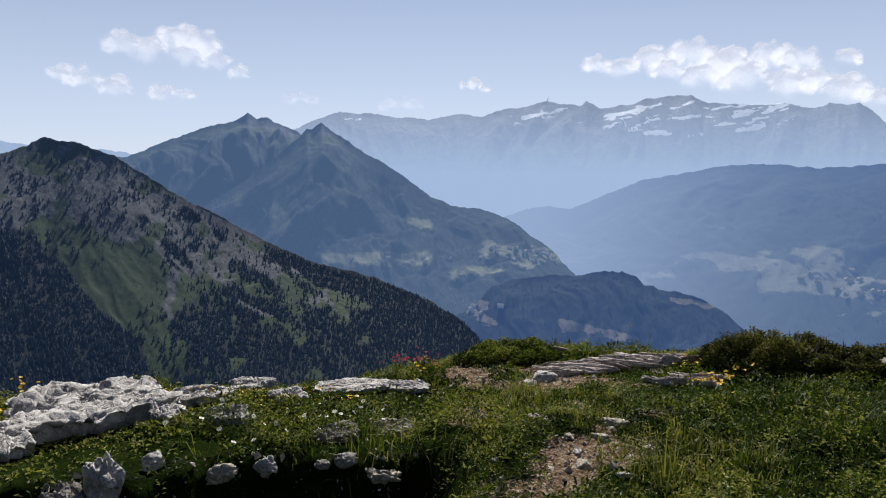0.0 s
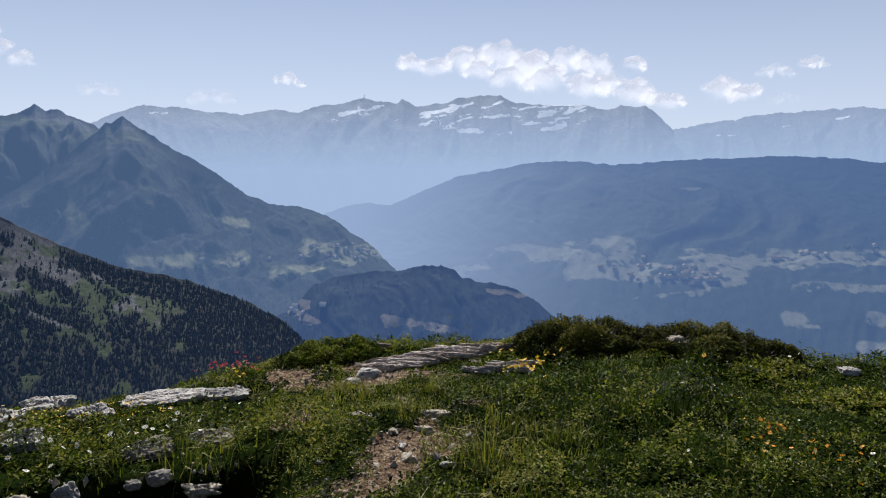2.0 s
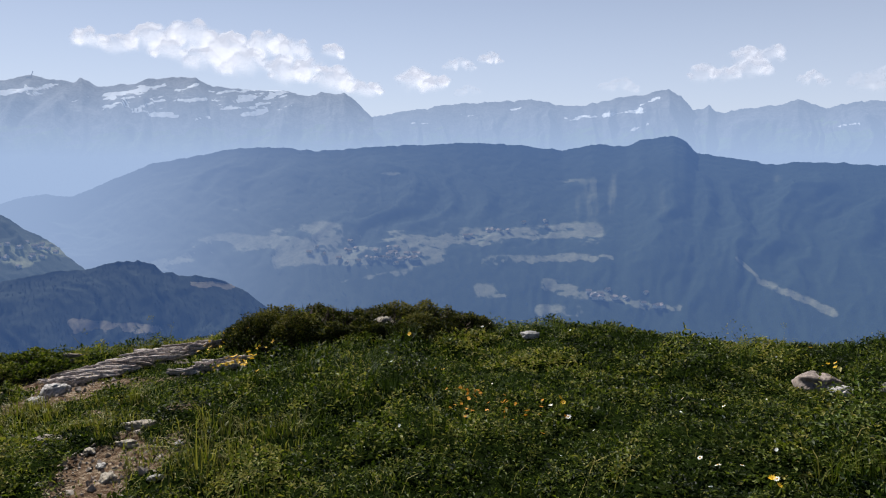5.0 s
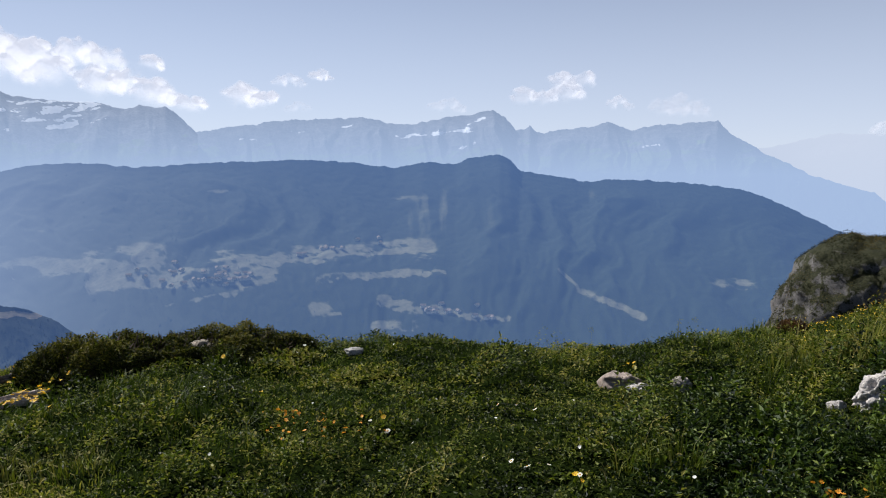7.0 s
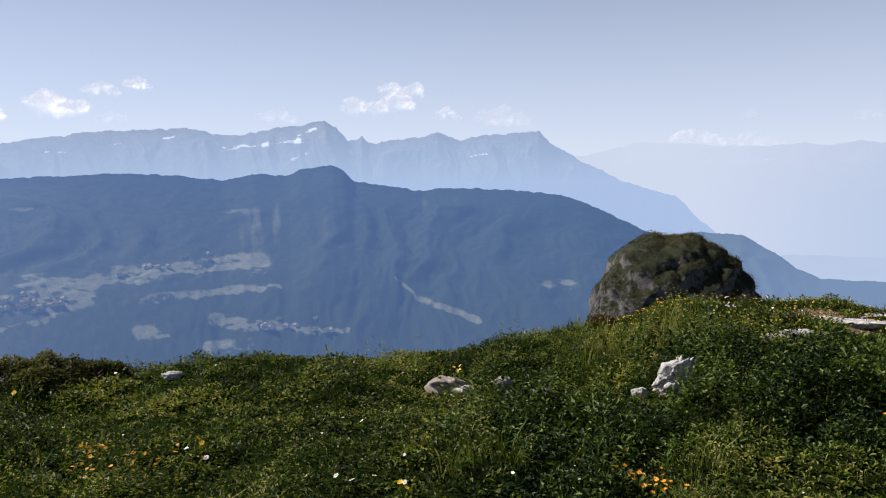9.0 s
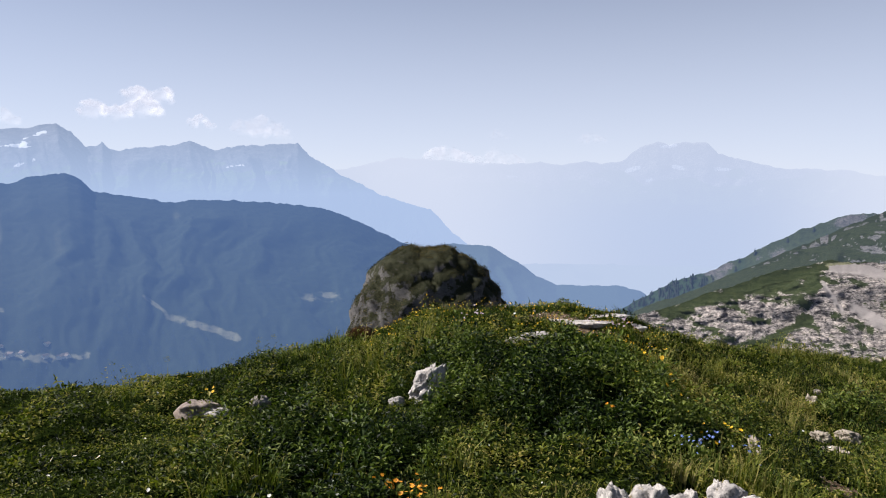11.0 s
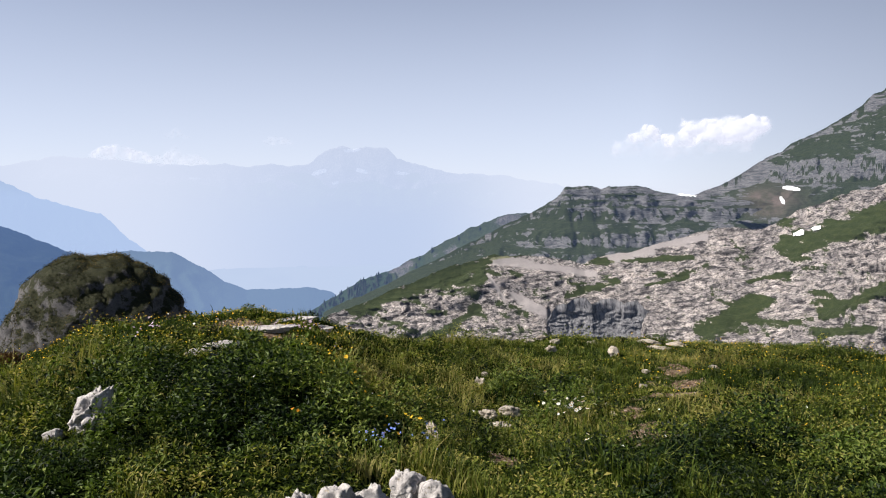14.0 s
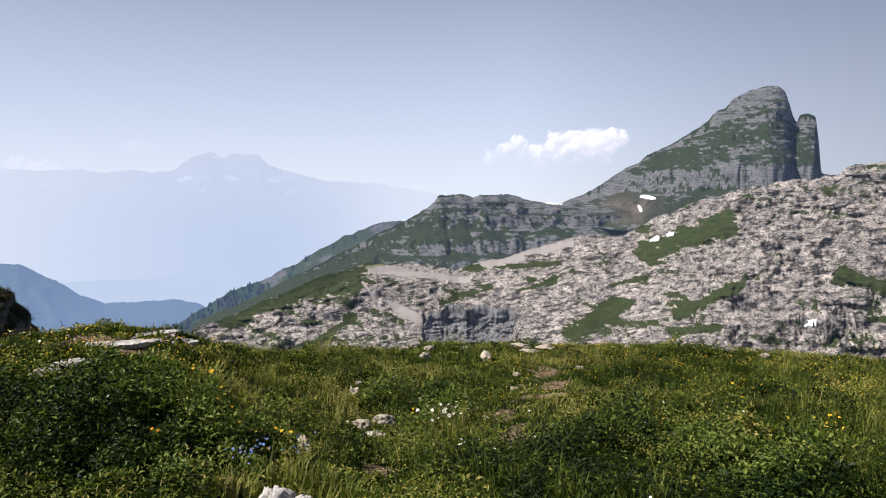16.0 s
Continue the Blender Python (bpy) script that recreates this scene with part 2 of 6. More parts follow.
# ---- the knoll under the camera, and the valley: one ground ----
CREST = np.array([  # bearing, metres to the brow, angle of the brow below the eye
    (-180, 11, -13.0), (-70, 7, -15.0), (-33, 5.9, -15.6), (-22, 5.8, -16.2), (-14, 5.8, -16.8), (-8, 6.2, -16.4), (-3.5, 6.6, -15.6),
    (1, 7.0, -14.6), (5, 7.2, -13.9), (14, 7.2, -13.4), (20, 7.0, -13.0), (30, 6.9, -13.0), (38, 6.6, -13.4), (50, 6.4, -13.5),
    (57, 6.4, -13.7), (64, 6.6, -13.1), (71, 7.0, -11.9), (76, 7.4, -10.7), (81, 7.8, -9.5), (86, 8.2, -8.9), (91, 8.4, -8.4),
    (95, 8.4, -8.8), (99, 8.6, -10.3), (103, 10.0, -11.3), (111, 12.0, -11.1), (121, 12.5, -11.1), (146, 13, -10.6), (180, 11, -13.0)])


def brow(az):
    return np.interp(az, CREST[:, 0], CREST[:, 1]), EYE + np.interp(az, CREST[:, 0], CREST[:, 1] * np.tan(np.radians(CREST[:, 2])))


def ground_z(x, y):
    x, y = np.asarray(x, float), np.asarray(y, float)
    az, r = np.degrees(np.arctan2(x, y)), np.hypot(x, y)
    rc, zc = brow(az)
    t = np.clip((r - 2.2) / (rc - 2.2), 0, 1)
    near = 0.06 * step(0, 2.2, r) + (zc - 0.06) * (t * t * (3 - 2 * t) * 0.5 + t * 0.5)
    # the hollow behind the near mound, where the trodden way runs on
    near = near - 0.30 * np.exp(-((az - 112) / 11) ** 2) * np.exp(-((r - 7.2) / 1.8) ** 2)
    # a low rocky step across the near slope
    edge = 4.15 + 0.10 * fbm(az * 0.25, 0 * az, 37, 3)
    near = near - 0.48 * step(1.2, 2.8, r) * (1 - step(edge - 0.14, edge + 0.05, r)) * (1 - step(-6, 1, az)) * step(-60, -40, az)
    over = np.maximum(r - rc, 0)
    fall = zc - 0.25 * over - 0.45 * over * step(0, 5, over)
    far = -432 + 5 * fbm(x / 300, y / 300, 4, 4) * step(500, 1200, r)
    out = np.where(r < rc, near, np.maximum(fall, far))
    bumps = 0.045 * fbm(x * 0.9, y * 0.9, 2, 4) + 0.02 * fbm(x * 4, y * 4, 7, 3)
    return out + bumps * (1 - step(20, 60, r))


def ground_pos(az, r, up=0.0):
    a = radians(az)
    x, y = math.sin(a) * r, math.cos(a) * r
    return Vector((x, y, float(ground_z(x, y)) + up))


def bare(x, y):
    """Where earth and scree show: the trodden way and worn spots."""
    az, r = np.degrees(np.arctan2(x, y)), np.hypot(x, y)
    way = np.exp(-((az - (7.0 - 1.6 * (r - 5))) / 7.5) ** 2) * step(3.0, 3.8, r) * (1 - step(6.3, 7.0, r))
    way2 = np.exp(-((az - (122 + 0.6 * (r - 7))) / 3.0) ** 2) * step(5.0, 6.0, r) * (1 - step(9.5, 11.0, r)) * 0.9
    spot = blob(az, r, 88, 6.6, 2.5, 0.35) + blob(az, r, 90, 7.6, 5, 0.5) * 0.95 + blob(az, r, 86, 6.9, 4, 0.4) * 0.8 + blob(az, r, 111, 5.2, 1.6, 0.3) + blob(az, r, 103, 3.3, 5, 0.22)
    return np.clip((way * 1.3 + way2 * 1.05 + spot) * (0.50 + 1.15 * fbm(x * 2.2, y * 2.2, 31, 4)) + 0.12 * fbm(x * 5, y * 5, 33, 2), 0, 1)


def ground_material():
    m, t, node, link = nodes_of("turf_and_earth")
    pos = node("NewGeometry").outputs["Position"]
    fine = noise_tex(node, link, pos, 28, 8, 0.7)
    mid = noise_tex(node, link, pos, 5, 6, 0.65)
    # turf is kept near black to deepen the shade between plants by colour
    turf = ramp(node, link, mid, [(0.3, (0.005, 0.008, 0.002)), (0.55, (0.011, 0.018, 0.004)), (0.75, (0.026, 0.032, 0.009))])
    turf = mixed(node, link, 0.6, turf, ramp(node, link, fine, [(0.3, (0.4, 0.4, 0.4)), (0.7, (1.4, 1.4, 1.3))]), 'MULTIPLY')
    earth = ramp(node, link, fine, [(0.30, (0.030, 0.020, 0.013)), (0.48, (0.095, 0.064, 0.044)), (0.56, (0.18, 0.14, 0.10)), (0.66, (0.34, 0.29, 0.24))])
    earth = mixed(node, link, 0.7, earth, ramp(node, link, mid, [(0.3, (0.6, 0.55, 0.5)), (0.7, (1.3, 1.25, 1.2))]), 'MULTIPLY')
    c = mixed(node, link, sharpen(node, link, attribute(node, "bare"), fine, 0.9, 0.42, 0.6), turf, earth)
    bsdf = node("BsdfPrincipled", Roughness=0.95)
    bsdf.inputs["Specular IOR Level"].default_value = 0.0
    link(c, bsdf.inputs["Base Color"])
    b = node("Bump", Strength=0.8, Distance=0.03)
    link(fine, b.inputs["Height"])
    link(b.outputs[0], bsdf.inputs["Normal"])
    link(bsdf.outputs[0], node("OutputMaterial").inputs[0])
    return m


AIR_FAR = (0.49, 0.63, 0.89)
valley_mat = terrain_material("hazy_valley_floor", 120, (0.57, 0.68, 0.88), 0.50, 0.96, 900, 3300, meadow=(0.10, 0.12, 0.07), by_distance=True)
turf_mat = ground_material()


def build_ground():
    az = np.concatenate([np.arange(-38, 150, 0.4), np.arange(150, 322, 2.0)])
    r = np.concatenate([[0.0004, 0.5, 1.0, 1.5, 2.0], np.arange(2.4, 14, 0.09), np.geomspace(14, 4900, 70)])
    A, R = np.meshgrid(((az + 180) % 360) - 180, r)
    P = polar(A, R, 0 * R)
    P[..., 2] = ground_z(P[..., 0], P[..., 1])
    f = grid_faces(len(r), len(az), wrap=True)[:, ::-1]
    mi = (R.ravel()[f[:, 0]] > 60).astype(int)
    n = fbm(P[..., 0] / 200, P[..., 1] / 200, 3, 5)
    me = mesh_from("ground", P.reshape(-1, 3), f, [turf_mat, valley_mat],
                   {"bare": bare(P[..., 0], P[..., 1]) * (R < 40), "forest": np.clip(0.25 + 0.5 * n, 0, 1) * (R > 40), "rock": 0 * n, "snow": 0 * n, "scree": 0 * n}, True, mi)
    tagged(new("ground", me), "grassy alpine knoll falling away to a hazy valley floor", "ground", kind="structure")


build_ground()


def mountain(name, crest, foot_r, foot_z, mat, cover, label, nu=360, nv=90, plan=0.0, rough=4.0, spurs=30.0, spur_len=120.0, seed=1,
             power=0.85, terrace=0.0, category="mountain", back=0.9, grain=2.0, carve=None, ledge=0.0):
    """A slope that falls from a crest (bearing, height angle, metres) towards the knoll, with spurs, gullies and a back side."""
    crest = np.array(crest, float)
    az = np.linspace(crest[0, 0], crest[-1, 0], nu)
    rc = np.interp(az, crest[:, 0], crest[:, 2])
    zc = EYE + rc * np.tan(np.radians(np.interp(az, crest[:, 0], crest[:, 1])))
    s = np.radians(az) * rc.mean()
    jag = rough * (0.6 * fbm(s / (rough * 7), s * 0, seed + 50, 5, 0.6) + 0.25 * ridged(s / (rough * 3), s * 0, seed + 60, 4))
    v = np.concatenate([-np.array([1.0, 0.55, 0.25, 0.1, 0.03]), np.linspace(0, 1, nv) ** 1.25])
    V, A = np.meshgrid(v, az, indexing="ij")
    front = np.clip(V, 0, 1)
    fr = np.interp(az, *np.array(foot_r, float).T) if np.ndim(foot_r) else np.full(nu, foot_r)
    span = rc - fr
    R = rc - span * V * np.where(V < 0, 0.35, 1)
    w = step(0, 0.22, front) * (1 - 0.6 * step(0.6, 1, front))
    warp = fbm(s[None] / spur_len * 0.7 + 0 * V, V * 3, seed + 9, 4)
    spur = ridged(s[None] / spur_len + 0.35 * warp, V * 0.9 + 0.1 * warp, seed, 5)
    Z = zc + jag * np.exp(-front / 0.02) * (0.5 + 0.5 * step(0.3, 0, front)) - (zc - foot_z) * front ** power + spurs * w * np.clip((zc - foot_z) / (0.55 * (zc - foot_z).max()), 0.06, 1) * spur * 0.6 + 0.4 * grain * step(0, 0.05, front) * fbm(s[None] / (grain * 5) + 0 * V, R / (grain * 4), seed + 3, 3)
    if plan:
        Z = Z + plan * step(0, 0.05, front) * (ridged(s[None] / (plan * 34) + 0.2 * warp, R / (plan * 9) + 0.4 * warp, seed + 21, 3) * 0.9 + fbm(s[None] / (plan * 12) + 0 * V, R / (plan * 3), seed + 23, 3) * 0.4)
    Z = np.where(V < 0, zc + jag + V * span * 0.35 * back, Z)
    if terrace:
        q = (Z + 0.35 * terrace * fbm(s[None] / 90 + 0 * V, R / 120, seed + 5, 3)) / terrace
        fq = q - np.floor(q)
        Zt = (np.floor(q) + step(0.25, 0.75, fq)) * terrace
        Z = np.where(V > 0, Z * 0.35 + Zt * 0.65 - (q * terrace - Z) * 0.65, Z)
    if carve:
        R, Z = carve(A, R, Z, V)
    if ledge:
        R = R + ledge * step(0, 0.04, front) * (0.8 * ridged(s[None] / (ledge * 7) + 0.3 * warp, Z / (ledge * 2.4), seed + 31, 4) + 0.5 * fbm(s[None] / (ledge * 1.6) + 0 * V, Z / (ledge * 0.8), seed + 33, 3))
    P = polar(A, R, Z)
    EL = np.degrees(np.arctan2(Z - EYE, R))
    slope = np.abs(np.gradient(Z, axis=0)) / np.maximum(np.abs(np.gradient(R, axis=0)), 0.01)
    masks = cover(A, EL, P[..., 0], P[..., 1], Z, slope, front)
    attrs = {k: np.clip(masks.get(k, 0 * Z), 0, 1) for k in ("rock", "forest", "snow", "scree")}
    me = mesh_from(name, P.reshape(-1, 3), grid_faces(len(v), nu), mat, attrs)
    tagged(new(name, me), label, category, kind="structure")
    return {"az": A, "el": EL, "p": P, "v": V, **attrs}


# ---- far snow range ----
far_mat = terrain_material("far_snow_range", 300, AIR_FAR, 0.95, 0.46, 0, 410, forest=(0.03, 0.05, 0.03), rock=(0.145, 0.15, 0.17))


def far_cover(az, el, x, y, z, slope, v):
    n = fbm(az * 0.55 + el * 0.8, el * 3.0 - az * 0.75, 5, 5, 0.62)
    wob = el + 0.10 * fbm(az * 1.7, el * 2.5, 6, 4, 0.6)
    field = strokes(az, wob, [(6.1, 4.25, 9.5, 4.88, 0.20), (5.0, 3.84, 5.9, 3.72, 0.14), (12.4, 4.21, 16.3, 5.14, 0.20), (14.1, 3.14, 17.1, 2.86, 0.16), (16.0, 3.95, 19.1, 4.19, 0.13),
                              (18.2, 2.6, 19.3, 2.94, 0.12), (21.1, 4.08, 25.4, 4.79, 0.17), (21.7, 3.0, 23.4, 3.33, 0.15), (19.3, 4.74, 25.0, 4.88, 0.11), (17.0, 4.7, 18.6, 5.2, 0.15), (-7.6, 4.1, -6.4, 4.0, 0.12)])
    field = np.maximum(field, strokes(az, wob, [(49.1, 3.03, 51.7, 3.39, 0.20), (46.2, 2.79, 48.4, 3.03, 0.18), (51.7, 3.73, 53.0, 4.26, 0.12), (51.1, 2.0, 52.3, 2.31, 0.14), (38.2, 3.2, 39.7, 3.15, 0.14),
                                                (34.4, 2.5, 35.6, 2.5, 0.12), (64.9, 1.99, 66.2, 2.11, 0.08), (42.0, 3.6, 43.0, 3.7, 0.1)]))
    zone = blob(az, el, 14.5, 3.9, 4.5, 0.8) + blob(az, el, 22.5, 3.9, 3.0, 0.7) + 0.6 * blob(az, el, 7, 4.3, 2.5, 0.4) + 0.6 * blob(az, el, 50.5, 3.1, 3.0, 0.8)
    return {"rock": step(0.5, 2.5, el + n), "snow": 0.62 * field + zone * (0.27 + 0.85 * fbm(az * 0.7 + el * 1.5, el * 7 - az * 1.3, 8, 4, 0.6)) + 0.25 * n * (field > 0.2), "forest": 1 - step(-1.5, 1.5, el + n)}


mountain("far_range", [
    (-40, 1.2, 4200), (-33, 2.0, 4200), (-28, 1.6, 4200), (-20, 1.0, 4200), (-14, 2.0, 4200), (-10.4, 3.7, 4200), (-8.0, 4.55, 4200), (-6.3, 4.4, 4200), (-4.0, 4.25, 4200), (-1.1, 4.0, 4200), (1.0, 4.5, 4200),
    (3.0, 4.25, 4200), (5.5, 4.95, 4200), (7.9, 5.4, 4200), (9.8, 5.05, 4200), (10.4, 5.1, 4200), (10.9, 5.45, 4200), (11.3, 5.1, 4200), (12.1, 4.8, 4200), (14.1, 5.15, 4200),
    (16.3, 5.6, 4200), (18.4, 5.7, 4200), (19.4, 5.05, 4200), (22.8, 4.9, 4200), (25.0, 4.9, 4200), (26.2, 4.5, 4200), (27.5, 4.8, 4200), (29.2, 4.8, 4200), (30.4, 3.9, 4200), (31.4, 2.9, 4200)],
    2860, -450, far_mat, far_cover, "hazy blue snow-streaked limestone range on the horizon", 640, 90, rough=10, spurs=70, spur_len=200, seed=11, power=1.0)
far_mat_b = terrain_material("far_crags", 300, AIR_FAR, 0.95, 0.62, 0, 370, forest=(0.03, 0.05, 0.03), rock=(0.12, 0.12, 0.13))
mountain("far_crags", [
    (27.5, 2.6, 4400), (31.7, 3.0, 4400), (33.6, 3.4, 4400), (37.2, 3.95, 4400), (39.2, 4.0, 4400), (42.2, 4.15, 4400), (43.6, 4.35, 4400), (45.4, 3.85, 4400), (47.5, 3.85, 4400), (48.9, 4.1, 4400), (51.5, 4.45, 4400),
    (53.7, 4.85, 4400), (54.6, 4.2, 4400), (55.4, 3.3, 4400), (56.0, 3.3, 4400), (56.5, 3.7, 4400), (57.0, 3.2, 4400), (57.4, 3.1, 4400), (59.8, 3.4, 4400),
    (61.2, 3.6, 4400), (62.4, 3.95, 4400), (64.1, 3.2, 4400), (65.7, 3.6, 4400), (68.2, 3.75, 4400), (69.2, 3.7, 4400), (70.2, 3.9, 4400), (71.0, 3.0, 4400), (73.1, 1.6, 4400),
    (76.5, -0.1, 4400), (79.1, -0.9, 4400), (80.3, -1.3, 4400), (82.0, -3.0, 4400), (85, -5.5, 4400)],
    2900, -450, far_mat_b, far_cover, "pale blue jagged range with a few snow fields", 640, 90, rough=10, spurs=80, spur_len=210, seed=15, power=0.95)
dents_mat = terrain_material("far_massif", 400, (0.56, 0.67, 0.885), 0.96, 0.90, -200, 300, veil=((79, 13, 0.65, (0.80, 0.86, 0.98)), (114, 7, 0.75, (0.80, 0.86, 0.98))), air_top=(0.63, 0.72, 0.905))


def dents_cover(az, el, x, y, z, slope, v):
    n = fbm(az * 0.6, el * 1.5, 25, 4)
    place = strokes(az, el + 0.05 * n, [(95.4, 1.62, 96.3, 1.88, 0.17), (98.8, 1.92, 99.4, 1.84, 0.15), (101.6, 1.71, 102.7, 1.63, 0.12), (96.8, 0.92, 97.3, 0.95, 0.10), (97.9, 3.45, 98.9, 3.5, 0.12), (86.4, 1.31, 87.2, 1.31, 0.08)])
    return {"rock": step(0, 2, el + n), "snow": place * 1.1, "forest": 1 - step(-2, 0.5, el + n)}


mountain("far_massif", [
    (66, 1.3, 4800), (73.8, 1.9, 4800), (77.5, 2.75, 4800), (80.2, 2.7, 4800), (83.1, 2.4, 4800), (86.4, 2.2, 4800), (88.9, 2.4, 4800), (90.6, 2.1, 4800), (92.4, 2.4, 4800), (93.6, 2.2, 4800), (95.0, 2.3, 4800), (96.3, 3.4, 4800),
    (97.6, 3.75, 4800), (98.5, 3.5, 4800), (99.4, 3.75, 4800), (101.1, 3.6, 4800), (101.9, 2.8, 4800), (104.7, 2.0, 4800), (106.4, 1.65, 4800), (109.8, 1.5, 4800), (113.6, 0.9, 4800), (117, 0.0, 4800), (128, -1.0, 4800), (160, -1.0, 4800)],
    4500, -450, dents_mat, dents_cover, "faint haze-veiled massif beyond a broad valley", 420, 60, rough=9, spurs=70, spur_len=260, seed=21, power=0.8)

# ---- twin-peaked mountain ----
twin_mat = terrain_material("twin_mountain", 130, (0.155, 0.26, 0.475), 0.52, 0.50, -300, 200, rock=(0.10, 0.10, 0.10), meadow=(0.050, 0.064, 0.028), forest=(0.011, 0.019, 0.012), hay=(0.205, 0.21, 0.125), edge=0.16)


def twin_cover(az, el, x, y, z, slope, v):
    n = fbm(az * 0.35, el * 0.5, 41, 5)
    streak = fbm(az * 0.45 + el * 0.25, el * 0.15, 44, 4)
    fray = fbm(az * 1.2, el * 2.6, 46, 4, 0.6)
    low = strokes(az, el + 0.2 * fray, [(-9.0, -6.9, -1.5, -6.7, 0.55), (3.6, -5.9, 7.0, -6.9, 0.7), (7.0, -6.5, 11.5, -5.9, 0.6), (1.0, -7.9, 4.5, -7.6, 0.4), (-2.6, -3.8, -1.2, -4.1, 0.3)])
    high = 0.8 * strokes(az, el, [(-14.5, -0.5, -12.3, -4.4, 0.8), (-8.3, 0.2, -7.9, -2.4, 0.8), (-17.0, 0.5, -15.5, -2.5, 0.7), (-5.8, -0.9, -4.2, -2.0, 0.4)])
    lawn = low ** 0.6 * (0.9 + 0.5 * fray) + high * (0.7 + 0.7 * n)
    return {"forest": step(3.0, 1.0, el + 1.2 * n) * (1.1 - 1.3 * lawn) + 0.22 * streak, "rock": step(2.5, 4.2, el + n) + 0.3 * (slope > 1.1), "scree": np.clip(1.4 * low, 0, 1)}


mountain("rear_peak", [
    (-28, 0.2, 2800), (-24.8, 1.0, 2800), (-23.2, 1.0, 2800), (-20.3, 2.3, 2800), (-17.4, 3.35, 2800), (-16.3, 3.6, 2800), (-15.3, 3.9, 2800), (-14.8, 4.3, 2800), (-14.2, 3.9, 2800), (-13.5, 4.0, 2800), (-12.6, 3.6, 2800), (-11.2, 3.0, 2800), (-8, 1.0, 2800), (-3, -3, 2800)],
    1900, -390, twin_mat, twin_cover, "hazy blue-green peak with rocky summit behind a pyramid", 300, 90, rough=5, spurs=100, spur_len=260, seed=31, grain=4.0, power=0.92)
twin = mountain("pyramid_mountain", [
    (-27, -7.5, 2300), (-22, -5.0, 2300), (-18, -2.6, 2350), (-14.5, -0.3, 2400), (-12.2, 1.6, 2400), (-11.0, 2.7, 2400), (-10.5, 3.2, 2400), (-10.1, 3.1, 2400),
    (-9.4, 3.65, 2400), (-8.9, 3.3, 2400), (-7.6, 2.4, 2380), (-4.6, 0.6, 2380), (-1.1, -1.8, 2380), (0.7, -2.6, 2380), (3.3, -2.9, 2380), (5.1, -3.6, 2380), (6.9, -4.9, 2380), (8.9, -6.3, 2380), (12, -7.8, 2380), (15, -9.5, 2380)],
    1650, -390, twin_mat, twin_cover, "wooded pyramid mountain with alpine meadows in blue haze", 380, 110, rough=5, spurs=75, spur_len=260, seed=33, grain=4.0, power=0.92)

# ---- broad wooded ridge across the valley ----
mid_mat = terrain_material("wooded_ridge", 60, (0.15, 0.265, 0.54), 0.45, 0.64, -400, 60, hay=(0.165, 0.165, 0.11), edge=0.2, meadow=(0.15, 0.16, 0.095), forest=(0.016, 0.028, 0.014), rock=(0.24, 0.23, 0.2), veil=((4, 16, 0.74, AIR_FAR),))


def mid_cover(az, el, x, y, z, slope, v):
    n = fbm(az * 0.36, el * 1.5, 61, 6, 0.62)
    fray = fbm(az * 1.3, el * 4.5, 63, 4, 0.6)
    broad = strokes(az, el + 0.15 * fray, [(18.0, -6.8, 24.0, -6.6, 0.75), (24.0, -6.4, 34.0, -6.8, 1.25), (34.0, -6.8, 40.0, -6.3, 0.85), (40.0, -6.1, 48.5, -5.9, 0.55), (24.0, -7.8, 36.5, -8.0, 0.6)])
    woods = strokes(az + 0.5 * fray, el + 0.2 * fray, [(20.6, -7.9, 23.0, -7.5, 0.5), (25.5, -8.9, 28.5, -8.8, 0.35), (37.5, -7.3, 42.0, -7.1, 0.42), (22.0, -5.4, 23.6, -5.2, 0.4), (29.5, -5.2, 35.0, -5.0, 0.45), (30.5, -7.6, 32.5, -7.7, 0.22), (42.0, -6.6, 47.0, -6.5, 0.16)])
    lawn = np.maximum(broad ** 0.6 * (1 - 1.3 * woods), strokes(az, el + 0.12 * fray, [(40.0, -8.1, 49.8, -7.6, 0.24), (15.0, -8.0, 17.5, -7.4, 0.35), (28.8, -9.7, 34.3, -8.8, 0.16), (39.8, -10.4, 41.6, -10.5, 0.42),
                                          (45.0, -9.9, 49.6, -10.7, 0.36), (50.2, -10.9, 55.0, -11.2, 0.26), (44.6, -12.0, 47.4, -11.8, 0.36)]) ** 0.5)
    lawn = lawn * (0.84 + 0.75 * n + 0.45 * fray)
    line = strokes(az, el, [(58.9, -7.4, 60.5, -8.8, 0.16), (60.5, -8.9, 65.4, -10.8, 0.34)]) * (0.95 + 0.5 * fray)
    lone = blob(az, el, 71.9, -8.0, 1.7, 0.45) + 0.75 * blob(az, el, 32.9, -1.4, 2.0, 0.22) + 0.5 * blob(az, el, 22, -4.0, 2.5, 0.15) + 0.5 * blob(az, el, 46.5, -1.9, 1.4, 0.2)
    cut = 0.55 * blob(az, el, 50.5, -2.8, 5, 2.8) * (0.45 + fbm(az * 1.1, el * 0.2, 66, 4)) + 0.5 * blob(az, el, 61.3, -1.6, 0.6, 0.7)
    open_ = lawn + line + lone * (0.85 + 0.6 * fray) + cut
    return {"forest": 1.08 - 1.1 * open_, "rock": 0.5 * cut + step(1.0, 1.6, el) * 0.3, "scree": np.clip(lawn * 1.3 + line + lone, 0, 1)}


